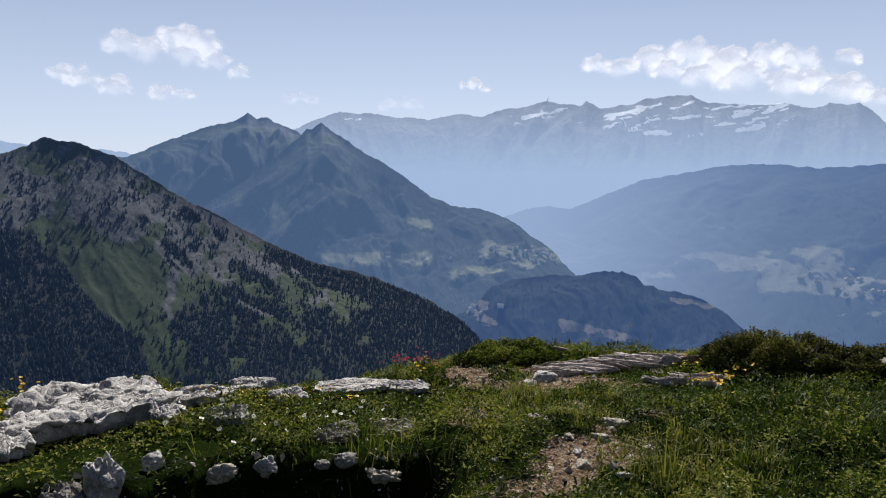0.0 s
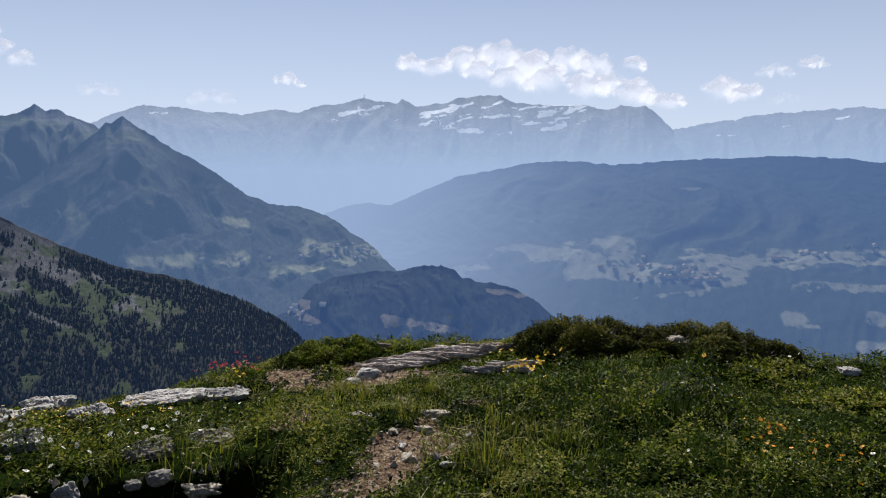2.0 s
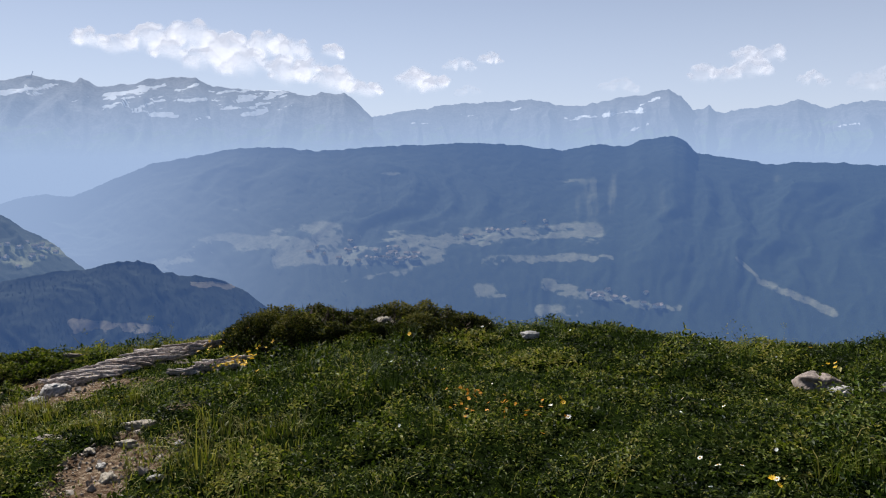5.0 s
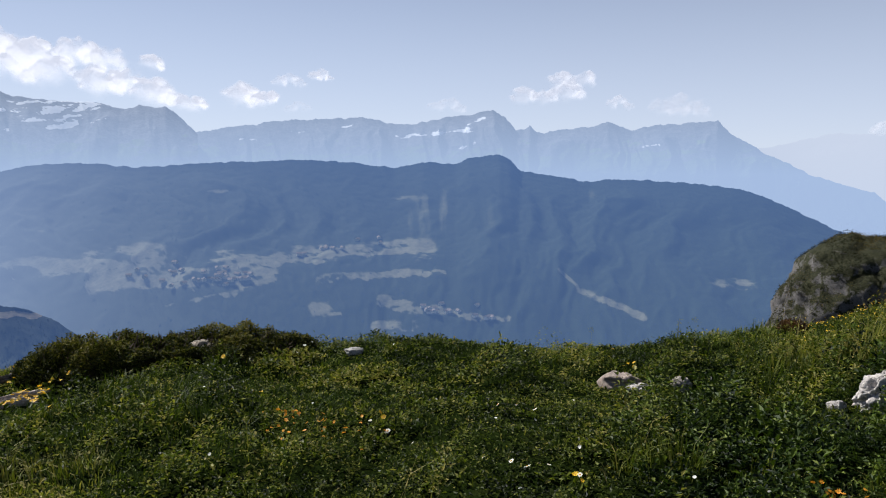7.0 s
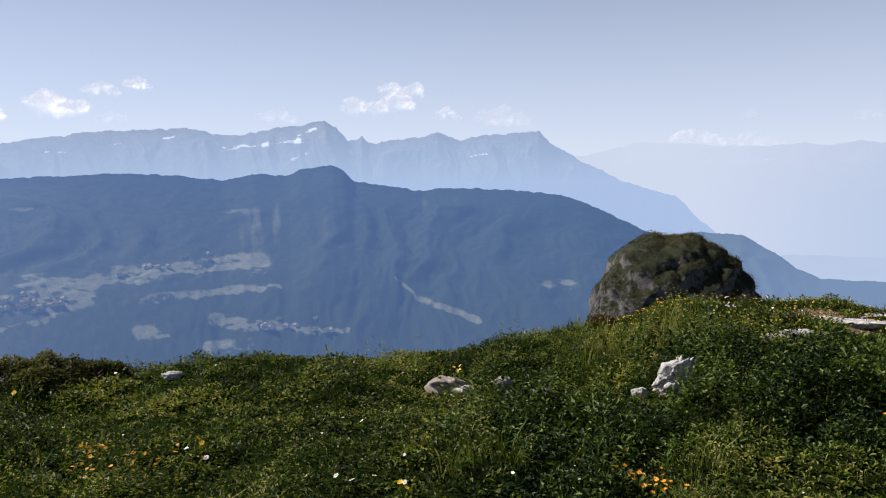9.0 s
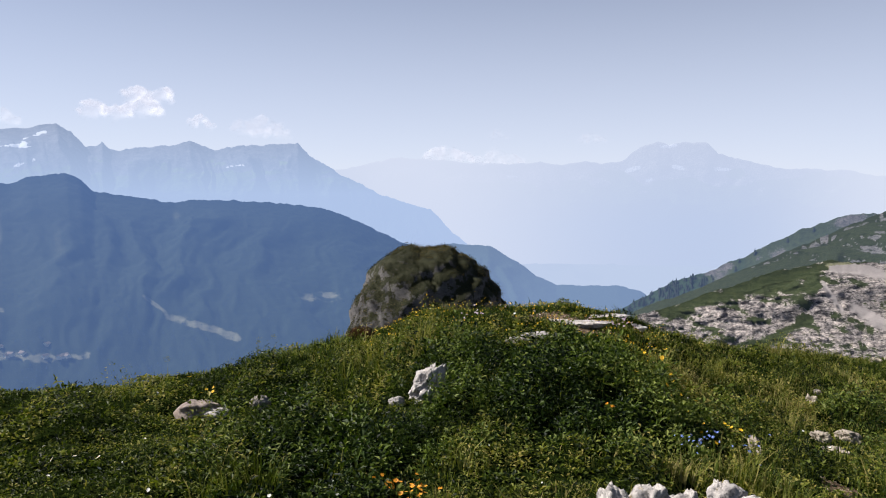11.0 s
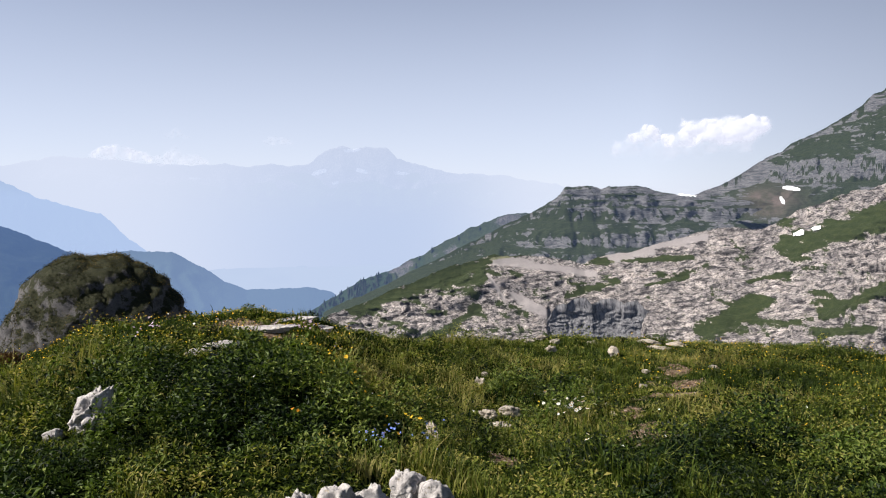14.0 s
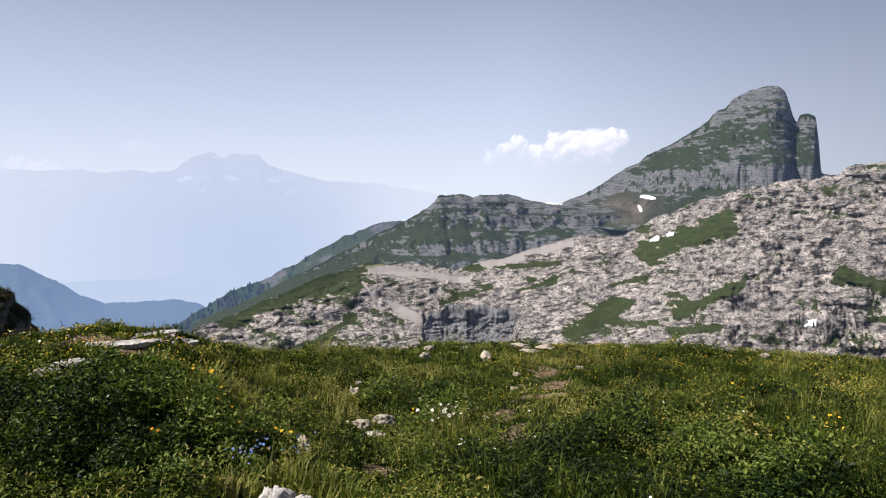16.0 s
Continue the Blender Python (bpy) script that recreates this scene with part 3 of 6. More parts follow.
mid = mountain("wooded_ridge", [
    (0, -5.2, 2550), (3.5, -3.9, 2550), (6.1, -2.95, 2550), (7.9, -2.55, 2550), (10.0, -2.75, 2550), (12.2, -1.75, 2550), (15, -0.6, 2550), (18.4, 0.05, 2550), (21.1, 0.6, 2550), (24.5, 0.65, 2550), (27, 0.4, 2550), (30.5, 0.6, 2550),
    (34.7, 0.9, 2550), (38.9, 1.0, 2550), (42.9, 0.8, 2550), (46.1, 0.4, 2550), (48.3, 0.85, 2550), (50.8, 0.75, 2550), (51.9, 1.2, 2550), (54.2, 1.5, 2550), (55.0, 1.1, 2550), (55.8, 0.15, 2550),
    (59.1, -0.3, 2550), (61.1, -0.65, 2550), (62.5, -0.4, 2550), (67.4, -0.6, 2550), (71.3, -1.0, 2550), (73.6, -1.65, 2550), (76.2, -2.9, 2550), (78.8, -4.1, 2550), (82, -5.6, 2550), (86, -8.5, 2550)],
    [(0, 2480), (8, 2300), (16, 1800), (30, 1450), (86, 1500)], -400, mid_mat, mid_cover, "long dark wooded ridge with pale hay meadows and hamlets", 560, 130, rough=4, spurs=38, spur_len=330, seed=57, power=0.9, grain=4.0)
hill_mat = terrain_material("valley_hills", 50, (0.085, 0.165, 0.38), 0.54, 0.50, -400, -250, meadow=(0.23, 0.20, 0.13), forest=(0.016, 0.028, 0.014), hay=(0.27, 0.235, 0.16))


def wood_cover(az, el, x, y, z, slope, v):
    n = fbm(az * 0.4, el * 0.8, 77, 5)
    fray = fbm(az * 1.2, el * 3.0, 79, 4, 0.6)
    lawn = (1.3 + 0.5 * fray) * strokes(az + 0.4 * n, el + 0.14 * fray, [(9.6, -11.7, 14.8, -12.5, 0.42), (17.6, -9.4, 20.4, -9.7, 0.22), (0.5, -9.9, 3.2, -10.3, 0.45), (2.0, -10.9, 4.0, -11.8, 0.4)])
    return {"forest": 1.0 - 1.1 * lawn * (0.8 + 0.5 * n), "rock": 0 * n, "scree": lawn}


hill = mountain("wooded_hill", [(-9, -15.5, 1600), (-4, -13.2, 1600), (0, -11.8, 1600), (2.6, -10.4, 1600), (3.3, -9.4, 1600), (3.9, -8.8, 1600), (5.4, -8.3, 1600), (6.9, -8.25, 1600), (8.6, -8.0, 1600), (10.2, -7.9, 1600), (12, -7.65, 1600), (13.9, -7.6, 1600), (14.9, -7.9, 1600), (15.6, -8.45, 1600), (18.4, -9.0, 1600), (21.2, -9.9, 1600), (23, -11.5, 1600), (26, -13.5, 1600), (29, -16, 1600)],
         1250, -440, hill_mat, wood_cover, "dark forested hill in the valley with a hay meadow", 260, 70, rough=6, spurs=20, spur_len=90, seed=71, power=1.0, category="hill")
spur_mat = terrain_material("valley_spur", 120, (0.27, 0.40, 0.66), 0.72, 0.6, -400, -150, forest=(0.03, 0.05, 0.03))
mountain("wooded_spur", [(74, -5.5, 3200), (77, -5.0, 3200), (79.2, -4.4, 3200), (81.8, -3.95, 3200), (84.9, -4.1, 3200), (87.1, -5.3, 3200), (88.6, -6.4, 3200), (90.2, -7.1, 3200), (92.4, -7.15, 3200), (94.9, -7.1, 3200), (96.5, -7.4, 3200), (99, -9, 3200)],
         2300, -420, spur_mat, wood_cover, "rounded wooded spur above the plain in haze", 160, 50, rough=4, spurs=25, spur_len=150, seed=74, power=0.8, category="hill")

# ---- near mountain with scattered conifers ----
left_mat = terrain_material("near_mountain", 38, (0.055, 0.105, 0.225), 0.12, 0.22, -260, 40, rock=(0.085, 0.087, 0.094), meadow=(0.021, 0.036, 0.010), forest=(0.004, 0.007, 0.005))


def left_cover(az, el, x, y, z, slope, v):
    n = fbm(az * 0.5, el * 0.7, 81, 5)
    low_wood = step(0.5, -0.5, el - np.interp(az, [-31.4, -29.5, -28.1, -26.1, -23.2, -22.3], [-3.4, -4.6, -6.5, -8.7, -11.8, -14.6]) + 0.5 * n) * step(-21.6, -22.4, az)
    right_wood = step(0.6, -0.6, el - np.interp(az, [-21.3, -20.7, -18.8, -15.9, -13.5, -10.1, -7], [-13.0, -10.3, -8.9, -8.6, -9.4, -10.2, -10.6]) + 0.9 * n) * step(-21.5, -20.6, az + 0.3 * n)
    top = np.interp(az, [-30.8, -28.5, -24, -20.5, -13.7, -9.9, -5.5, -2, 3], [1.1, 2.2, 1.0, -1.4, -5.3, -7.1, -8.2, -9.6, -12.6])
    rim = step(-17, -11, az) * step(2.0, 1.0, top - el + n)
    east = step(-9, -5, az + 1.5 * n)
    wood = np.maximum.reduce([low_wood, right_wood * (0.82 + 0.5 * n), rim * 0.9, east])
    crag = 1.25 * step(-6.0, -2.5, el + 2.0 * n + 0.30 * (az + 25) * (az > -25)) + 1.1 * np.exp(-((el + 5.2 + 0.55 * (az + 22)) / 0.7) ** 2) * step(-26, -22, az) * step(-15, -19, az) + 0.35 * step(-24, -30, az)
    copse = strokes(az, el + 0.2 * n, [(-22.5, -3.6, -19.6, -7.0, 0.7), (-16.0, -7.0, -12.0, -9.6, 0.55), (-19.5, -2.8, -16.5, -5.4, 0.4), (-15.0, -5.6, -9.0, -8.6, 0.45)]) * (0.65 + 0.9 * n)
    rib = strokes(az, el, [(-22.5, -4.2, -18.8, -8.1, 0.22), (-20.4, -7.6, -20.9, -10.6, 0.45), (-18.8, -8.3, -13.2, -11.2, 0.18), (-11.7, -7.6, -7.6, -11.3, 0.25), (-16.6, -5.4, -11.9, -8.2, 0.15)])
    wood = np.maximum(wood, copse) * (1 - 0.9 * rib)
    crag = np.maximum(crag, 1.2 * rib)
    return {"forest": wood, "rock": crag * (0.7 + 0.7 * n) + 0.35 * np.maximum(fbm(az * 2.2, el * 1.2, 83, 4), 0)}


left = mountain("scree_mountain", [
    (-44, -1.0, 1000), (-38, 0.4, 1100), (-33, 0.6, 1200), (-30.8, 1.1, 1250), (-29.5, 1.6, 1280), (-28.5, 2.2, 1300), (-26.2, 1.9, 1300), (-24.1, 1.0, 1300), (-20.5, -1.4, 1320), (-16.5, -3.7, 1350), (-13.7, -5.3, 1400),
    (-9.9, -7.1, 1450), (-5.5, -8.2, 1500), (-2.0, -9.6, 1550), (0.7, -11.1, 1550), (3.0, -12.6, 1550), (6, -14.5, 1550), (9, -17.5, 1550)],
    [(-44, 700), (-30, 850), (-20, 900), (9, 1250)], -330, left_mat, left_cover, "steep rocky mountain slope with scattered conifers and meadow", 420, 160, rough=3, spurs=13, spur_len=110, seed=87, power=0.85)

# ---- limestone terraces and towers ----
terrace_mat = terrain_material("banded_cliffs", 36, (0.2, 0.3, 0.5), 0.12, 0.11, -100, 150, rock=(0.132, 0.131, 0.138), meadow=(0.019, 0.027, 0.010), bump=1.0, strata=3.2, cracks=0.22, bedding=(128, 3, 0.4), hay=(0.11, 0.085, 0.072))
karst_mat = terrain_material("karst", 26, (0.2, 0.3, 0.5), 0.03, 0.05, -60, 20, rock=(0.265, 0.240, 0.232), meadow=(0.026, 0.036, 0.012), bump=1.0, strata=2.4, cracks=0.19, cells=7.0, bedding=(122, 9, 0.8))
ridge_mat = terrain_material("wooded_shoulder", 40, (0.16, 0.25, 0.45), 0.30, 0.26, -250, 0, meadow=(0.031, 0.043, 0.016), rock=(0.12, 0.115, 0.115))


def shoulder_cover(az, el, x, y, z, slope, v):
    n = fbm(az * 0.8, el * 0.9, 91, 5)
    return {"forest": step(105, 100, az + 3 * n) * 0.9 + 0.25 * n, "rock": 0.35 * (slope > 0.9) + 0.5 * n}


shoulder = mountain("wooded_shoulder", [(93, -10, 1300), (95.6, -8.6, 1300), (98.7, -6.7, 1300), (101.3, -5.9, 1300), (103.9, -4.6, 1300), (106.6, -3.1, 1300), (109.0, -2.0, 1300), (110.2, -1.6, 1300), (111.9, -1.5, 1300), (115, -2, 1300), (122, -3, 1300)],
         1050, -330, ridge_mat, shoulder_cover, "steep shoulder with conifers and rough pasture", 200, 70, rough=3, spurs=22, spur_len=70, seed=93, power=0.9)


def stepped(levels, seed, rib):
    """Beds of rock: the even slope is turned into cliffs and ledges at these heights, with ribs and clefts in the faces."""
    even, cut = np.array(levels, float)[::-1].T

    def carve(az, r, z, v):
        s = np.radians(az) * 1000
        zn = z + 2.2 * fbm(s / 70, r / 90, seed, 4)
        out = np.interp(zn, even, cut, left=np.nan, right=np.nan)
        out = np.where(np.isnan(out), zn, out)
        face = np.interp(zn, even[:-1] + np.diff(even) / 2, np.diff(cut) / np.diff(even))
        hard = step(1.1, 1.8, face) * step(0.01, 0.04, v)
        r = r + hard * rib * (0.7 * ridged(s / 17, out / 45, seed + 3, 4) + 0.7 * fbm(s / 5, out / 6, seed + 5, 3))
        r = r + 0.5 * rib * step(0.01, 0.05, v) * fbm(s / 9, out / 3.5, seed + 7, 3)
        return r, np.where(v > 0, out, z)
    return carve


def cliff_cover(az, el, x, y, z, slope, v):
    n = fbm(az * 1.3, z / 7, 95, 4)
    thin = fbm(az * 0.5, z / 2.2, 96, 4)
    green = 0.75 * (1 - step(109.5, 112.0, az)) + 0.75 * blob(az, el, 114.0, -1.7, 2.6, 1.1) + 0.6 * blob(az, el, 126.5, 1.0, 2.4, 0.8) + 0.35 * blob(az, el, 135.5, 4.8, 2.5, 1.2) + 0.35 * blob(az, el, 132.0, 3.0, 3.5, 1.2) + 0.45 * blob(az, el, 115.8, -2.4, 2.4, 0.9) + 0.35 * stroke(az, el, 133.5, 3.4, 139.5, 5.0, 0.4) + 0.35 * stroke(az, el, 134.8, 5.3, 138.5, 6.2, 0.25) + 0.5 * blob(az, el, 133, -0.6, 3, 0.9)
    brown = blob(az, el, 129.6, -0.6, 1.6, 0.9) * 1.3
    return {"rock": step(0.85, 2.0, slope) * 0.95 + 0.46 * n + 0.5 * thin + 0.35 * fbm(az * 4, el * 9, 98, 3) + 0.24 - green - 0.8 * brown, "scree": brown * (0.8 + 0.5 * n)}


plateau = mountain("cliff_terrace", [
    (96, -9.2, 900), (98, -8.3, 900), (101, -7.0, 900), (104, -5.5, 900), (106.6, -4.2, 900), (108.5, -3.3, 900), (110.6, -2.2, 900), (112.8, -1.2, 900), (114.2, -0.3, 900), (114.9, 0.45, 900), (117, 0.5, 900), (117.6, 0.3, 900), (118.2, 0.6, 900), (120.9, 0.55, 900), (121.8, 0.15, 900), (124.2, -0.15, 900), (127, -0.4, 900), (132, -1, 900), (140, -1, 900), (152, -1, 900)],
    [(96, 640), (152, 600)], -150, terrace_mat, cliff_cover, "banded grey limestone terraces with grassy ledges", 480, 160, rough=1.2, spurs=8, spur_len=60, seed=99, power=0.9, grain=1.0,
    carve=stepped([(12, 12), (7, 7), (5, 1), (0, 0), (-2, -6), (-7, -7.5), (-9, -13), (-14, -14.5), (-20, -30), (-26, -31.5), (-29, -34), (-41, -42), (-47, -56), (-62, -63), (-66, -72), (-90, -90)], 301, 3.0))
tower = mountain("tower_ridge", [
    (119, -2.0, 1150), (122.5, -0.8, 1150), (124.4, -0.1, 1150), (126.6, 0.8, 1150), (129.1, 2.5, 1150), (130.2, 2.95, 1150), (130.7, 3.5, 1150), (132.6, 4.3, 1150), (134.2, 5.3, 1150), (135.0, 5.85, 1150), (135.6, 6.5, 1150), (136.2, 6.75, 1150), (136.7, 7.3, 1150), (137.4, 7.7, 1150), (138.2, 8.0, 1150), (139.0, 8.15, 1150),
    (139.6, 8.1, 1150), (140.1, 7.6, 1150), (140.45, 6.6, 1150), (140.75, 5.7, 1150), (140.9, 5.5, 1155), (141.05, 5.95, 1160), (141.6, 6.1, 1160), (142.05, 5.85, 1160), (142.3, 4.1, 1160), (142.5, 2.0, 1160), (143.0, 1.8, 1160), (152, 1.2, 1160)],
    [(119, 1010), (125, 960), (129.5, 790), (152, 780)], -30, terrace_mat, cliff_cover, "grey limestone tower with banded cliffs and steep grass", 580, 170, rough=1.4, spurs=9, spur_len=60, seed=103, power=0.72, back=2.5, grain=1.0,
    carve=stepped([(180, 180), (160, 160), (153, 144), (145, 141), (140, 132), (130, 128), (122, 110), (112, 106), (107, 98), (94, 93), (88, 82), (78, 77), (72, 66), (60, 58), (50, 46), (44, 15), (36, 11), (20, 6), (-30, -30)], 307, 3.6))


def karst_lawn(az, el):
    lawn = strokes(az, el, [(98.5, -8.9, 110.8, -4.5, 0.55), (115.2, -7.9, 118.8, -6.7, 0.40), (125.2, -10.0, 129.0, -7.7, 0.70), (113.2, -3.9, 118.0, -5.1, 0.32), (118.0, -5.2, 124.3, -4.75, 0.20), (105.2, -10.9, 108.0, -8.9, 0.34),
                            (133.2, -8.3, 137.5, -6.1, 0.38), (132.8, -9.7, 136.2, -9.2, 0.32), (143.8, -5.3, 146.5, -5.6, 0.42), (130.8, -3.6, 136.5, -1.6, 0.9), (128.2, -6.4, 131.0, -5.6, 0.16), (121.0, -6.9, 124.0, -6.2, 0.13)])
    return lawn + 0.9 * blob(az, el, 108.3, -6.7, 0.8, 0.6) + 0.7 * blob(az, el, 111.8, -9.0, 1.0, 0.5) + 0.6 * blob(az, el, 101.5, -10.0, 1.6, 0.35)


def karst_fan(az, el):
    return strokes(az, el, [(109.6, -5.1, 112.2, -5.4, 0.42), (112.0, -5.5, 117.2, -6.15, 0.28), (118.5, -4.85, 121.5, -4.25, 0.34), (121.2, -4.1, 125.2, -3.2, 0.28), (108.9, -6.2, 110.2, -8.2, 0.16), (111.0, -7.9, 113.6, -9.3, 0.4)])


def karst_relief(az, r, z, v):
    # clints and hollows, rougher towards the upright crags, and a rock face across the lower slope
    s = np.radians(az) * 420
    el = np.degrees(np.arctan2(z - EYE, r))
    front = step(0.0, 0.04, v)
    bare_ = (1 - 0.85 * np.clip(karst_lawn(az, el) + 1.2 * karst_fan(az, el), 0, 1)) * front
    rough_ = 0.8 + 0.9 * step(130, 137, az) + 0.5 * step(110, 105, az)
    warp = fbm(s / 38, r / 30, 117, 4)
    z = z + bare_ * rough_ * (1.7 * ridged(s / 30 + warp, r / 19 + 0.6 * warp, 121, 4) + 0.7 * fbm(s / 9, r / 7, 123, 3))
    crag = bare_ * step(132, 138, az)
    z = z + crag * 3.2 * ridged(s / 42 + warp, r / 26 + 0.5 * warp, 133, 3)
    r = r + crag * 2.6 * ridged(s / 20 + warp, z / 9, 135, 3)
    bed = 3.0
    q = (z - 0.10 * s + 1.6 * fbm(s / 24, r / 25, 125, 2)) / bed
    f = q - np.floor(q)
    z = z + bare_ * 0.6 * bed * (step(0.25, 0.6, f) - f)
    r = r + bare_ * rough_ * (1.3 * ridged(s / 11 + 0.8 * warp, z / 4.2, 127, 4) + 0.7 * fbm(s / 3.5, z / 2.2, 129, 3))
    line = 453 + 2.2 * fbm(az * 0.6, 0 * az, 119, 3) + 0.5 * ridged(az * 1.3, 0 * az, 131, 3)
    wall = step(113.5, 114.2, az) * (1 - step(120.4, 121.2, az)) * step(line + 0.8, line - 0.8, r)
    return r, z - 13.0 * wall


def karst_cover(az, el, x, y, z, slope, v):
    n = fbm(az * 0.55 + el * 0.3, el * 1.3, 111, 5, 0.6)
    tuft = fbm(az * 2.6, el * 5.5, 113, 4, 0.6)
    fan = np.clip(karst_fan(az, el), 0, 1)
    face = step(113.5, 114.2, az) * (1 - step(120.4, 121.2, az)) * step(1.6, 2.6, slope)
    return {"rock": 0.86 - 1.25 * karst_lawn(az, el) + 0.50 * n + 0.30 * tuft + 1.0 * fan + face, "scree": step(0.35, 0.6, fan + 0.22 * tuft + 0.2 * n)}


karst = mountain("karst_slope", [
    (92, -11.5, 480), (96.5, -9.3, 480), (99.5, -8.2, 480), (102, -7.2, 480), (105, -6.0, 485), (109.4, -4.75, 490), (112, -4.9, 490), (114.5, -5.0, 490), (116.5, -5.3, 490), (118, -4.75, 490), (120, -4.3, 490), (122, -3.8, 490), (124.7, -2.9, 490), (127, -2.5, 490), (129, -2.6, 490), (131.5, -1.2, 485),
    (134, -0.2, 480), (137.0, 0.8, 475), (139.5, 1.3, 470), (142.3, 1.5, 465), (143.3, 1.7, 460), (144.2, 2.4, 460), (145.7, 2.45, 460), (152, 2.8, 460)],
    [(92, 410), (105, 385), (115, 345), (125, 330), (135, 300), (152, 290)], -130, karst_mat, karst_cover, "pale weathered karst slope with grass hollows", 800, 220, rough=1.4, spurs=12.0, spur_len=150, seed=117, power=0.8, grain=0.8, carve=karst_relief)

face_mat = terrain_material("upright_cliff", 14, (0.2, 0.3, 0.5), 0.04, 0.04, -90, -50, rock=(0.15, 0.148, 0.155), bump=1.0, strata=0.22, cracks=0.10)
mountain("karst_cliff", [(113.2, -10.4, 445), (113.9, -9.3, 446), (114.3, -8.6, 449), (115.0, -8.5, 447), (115.6, -8.1, 451), (116.6, -8.0, 448), (117.0, -8.4, 446), (117.6, -8.1, 450), (118.8, -8.0, 452), (119.4, -8.3, 448), (120.4, -8.1, 450), (120.9, -8.7, 447), (121.5, -9.0, 448), (122.3, -10.4, 446)],
         439, -84, face_mat, lambda az, el, x, y, z, slope, v: {"rock": 1 + 0 * z}, "upright grey cliff face above the lower karst", 300, 60, rough=1.0, spurs=1.5, spur_len=7, seed=141, power=0.35, grain=0.6, category="cliff", ledge=1.6)

# ---- helpers for things ----
rng = np.random.default_rng(7)


def part(name, me, parent, label="", place=None):
    ob = new(name, me)
    ob.parent = parent
    if place is not None:
        ob.matrix_basis = place
    if label:
        ob["label"] = label
    return ob


def sight(az, el):
    """The spot of turf on a bearing whose line of sight from the eye drops by el degrees."""
    r = np.arange(2.0, 16, 0.02)
    a = math.radians(az)
    z = ground_z(np.sin(a) * r, np.cos(a) * r)
    hit = np.nonzero(z > EYE + r * math.tan(math.radians(el)))[0]
    return float(r[hit[0]]) if len(hit) else float(brow(az)[0]) - 0.25


def leaf_material(name, stops, glow=0.3, rough=0.7):
    m, t, node, link = nodes_of(name)
    c = ramp(node, link, attribute(node, "tint"), stops)
    pos = node("NewGeometry").outputs["Position"]
    c = mixed(node, link, 0.5, c, ramp(node, link, noise_tex(node, link, pos, 3.0, 4), [(0.3, (0.55, 0.6, 0.55)), (0.7, (1.35, 1.3, 1.2))]), 'MULTIPLY')
    d = node("BsdfPrincipled", Roughness=rough)
    d.inputs["Specular IOR Level"].default_value = 0.10
    link(mixed(node, link, 1.0, c, (0.94, 0.94, 0.82), 'MULTIPLY'), d.inputs["Base Color"])
    tr = node("BsdfTranslucent")
    link(mixed(node, link, 1.0, c, (0.74, 0.84, 0.22), 'MULTIPLY'), tr.inputs["Color"])
    mx = node("MixShader", Fac=glow)
    mx.inputs[0].default_value = glow
    link(d.outputs[0], mx.inputs[1])
    link(tr.outputs[0], mx.inputs[2])
    link(mx.outputs[0], node("OutputMaterial").inputs[0])
    return m


def plain_material(name, colour, rough=0.6, glow=0.0, vary=0.25, scale=40):
    m, t, node, link = nodes_of(name)
    pos = node("NewGeometry").outputs["Position"]
    n = noise_tex(node, link, pos, scale, 4)
    c = mixed(node, link, 1.0, colour, ramp(node, link, n, [(0.25, (1 - vary,) * 3), (0.75, (1 + vary,) * 3)]), 'MULTIPLY')
    d = node("BsdfPrincipled", Roughness=rough)
    d.inputs["Specular IOR Level"].default_value = 0.2
    link(c, d.inputs["Base Color"])
    out = node("OutputMaterial")
    if glow:
        tr = node("BsdfTranslucent")
        link(c, tr.inputs["Color"])
        mx = node("MixShader")
        mx.inputs[0].default_value = glow
        link(d.outputs[0], mx.inputs[1])
        link(tr.outputs[0], mx.inputs[2])
        link(mx.outputs[0], out.inputs[0])
    else:
        link(d.outputs[0], out.inputs[0])
    return m


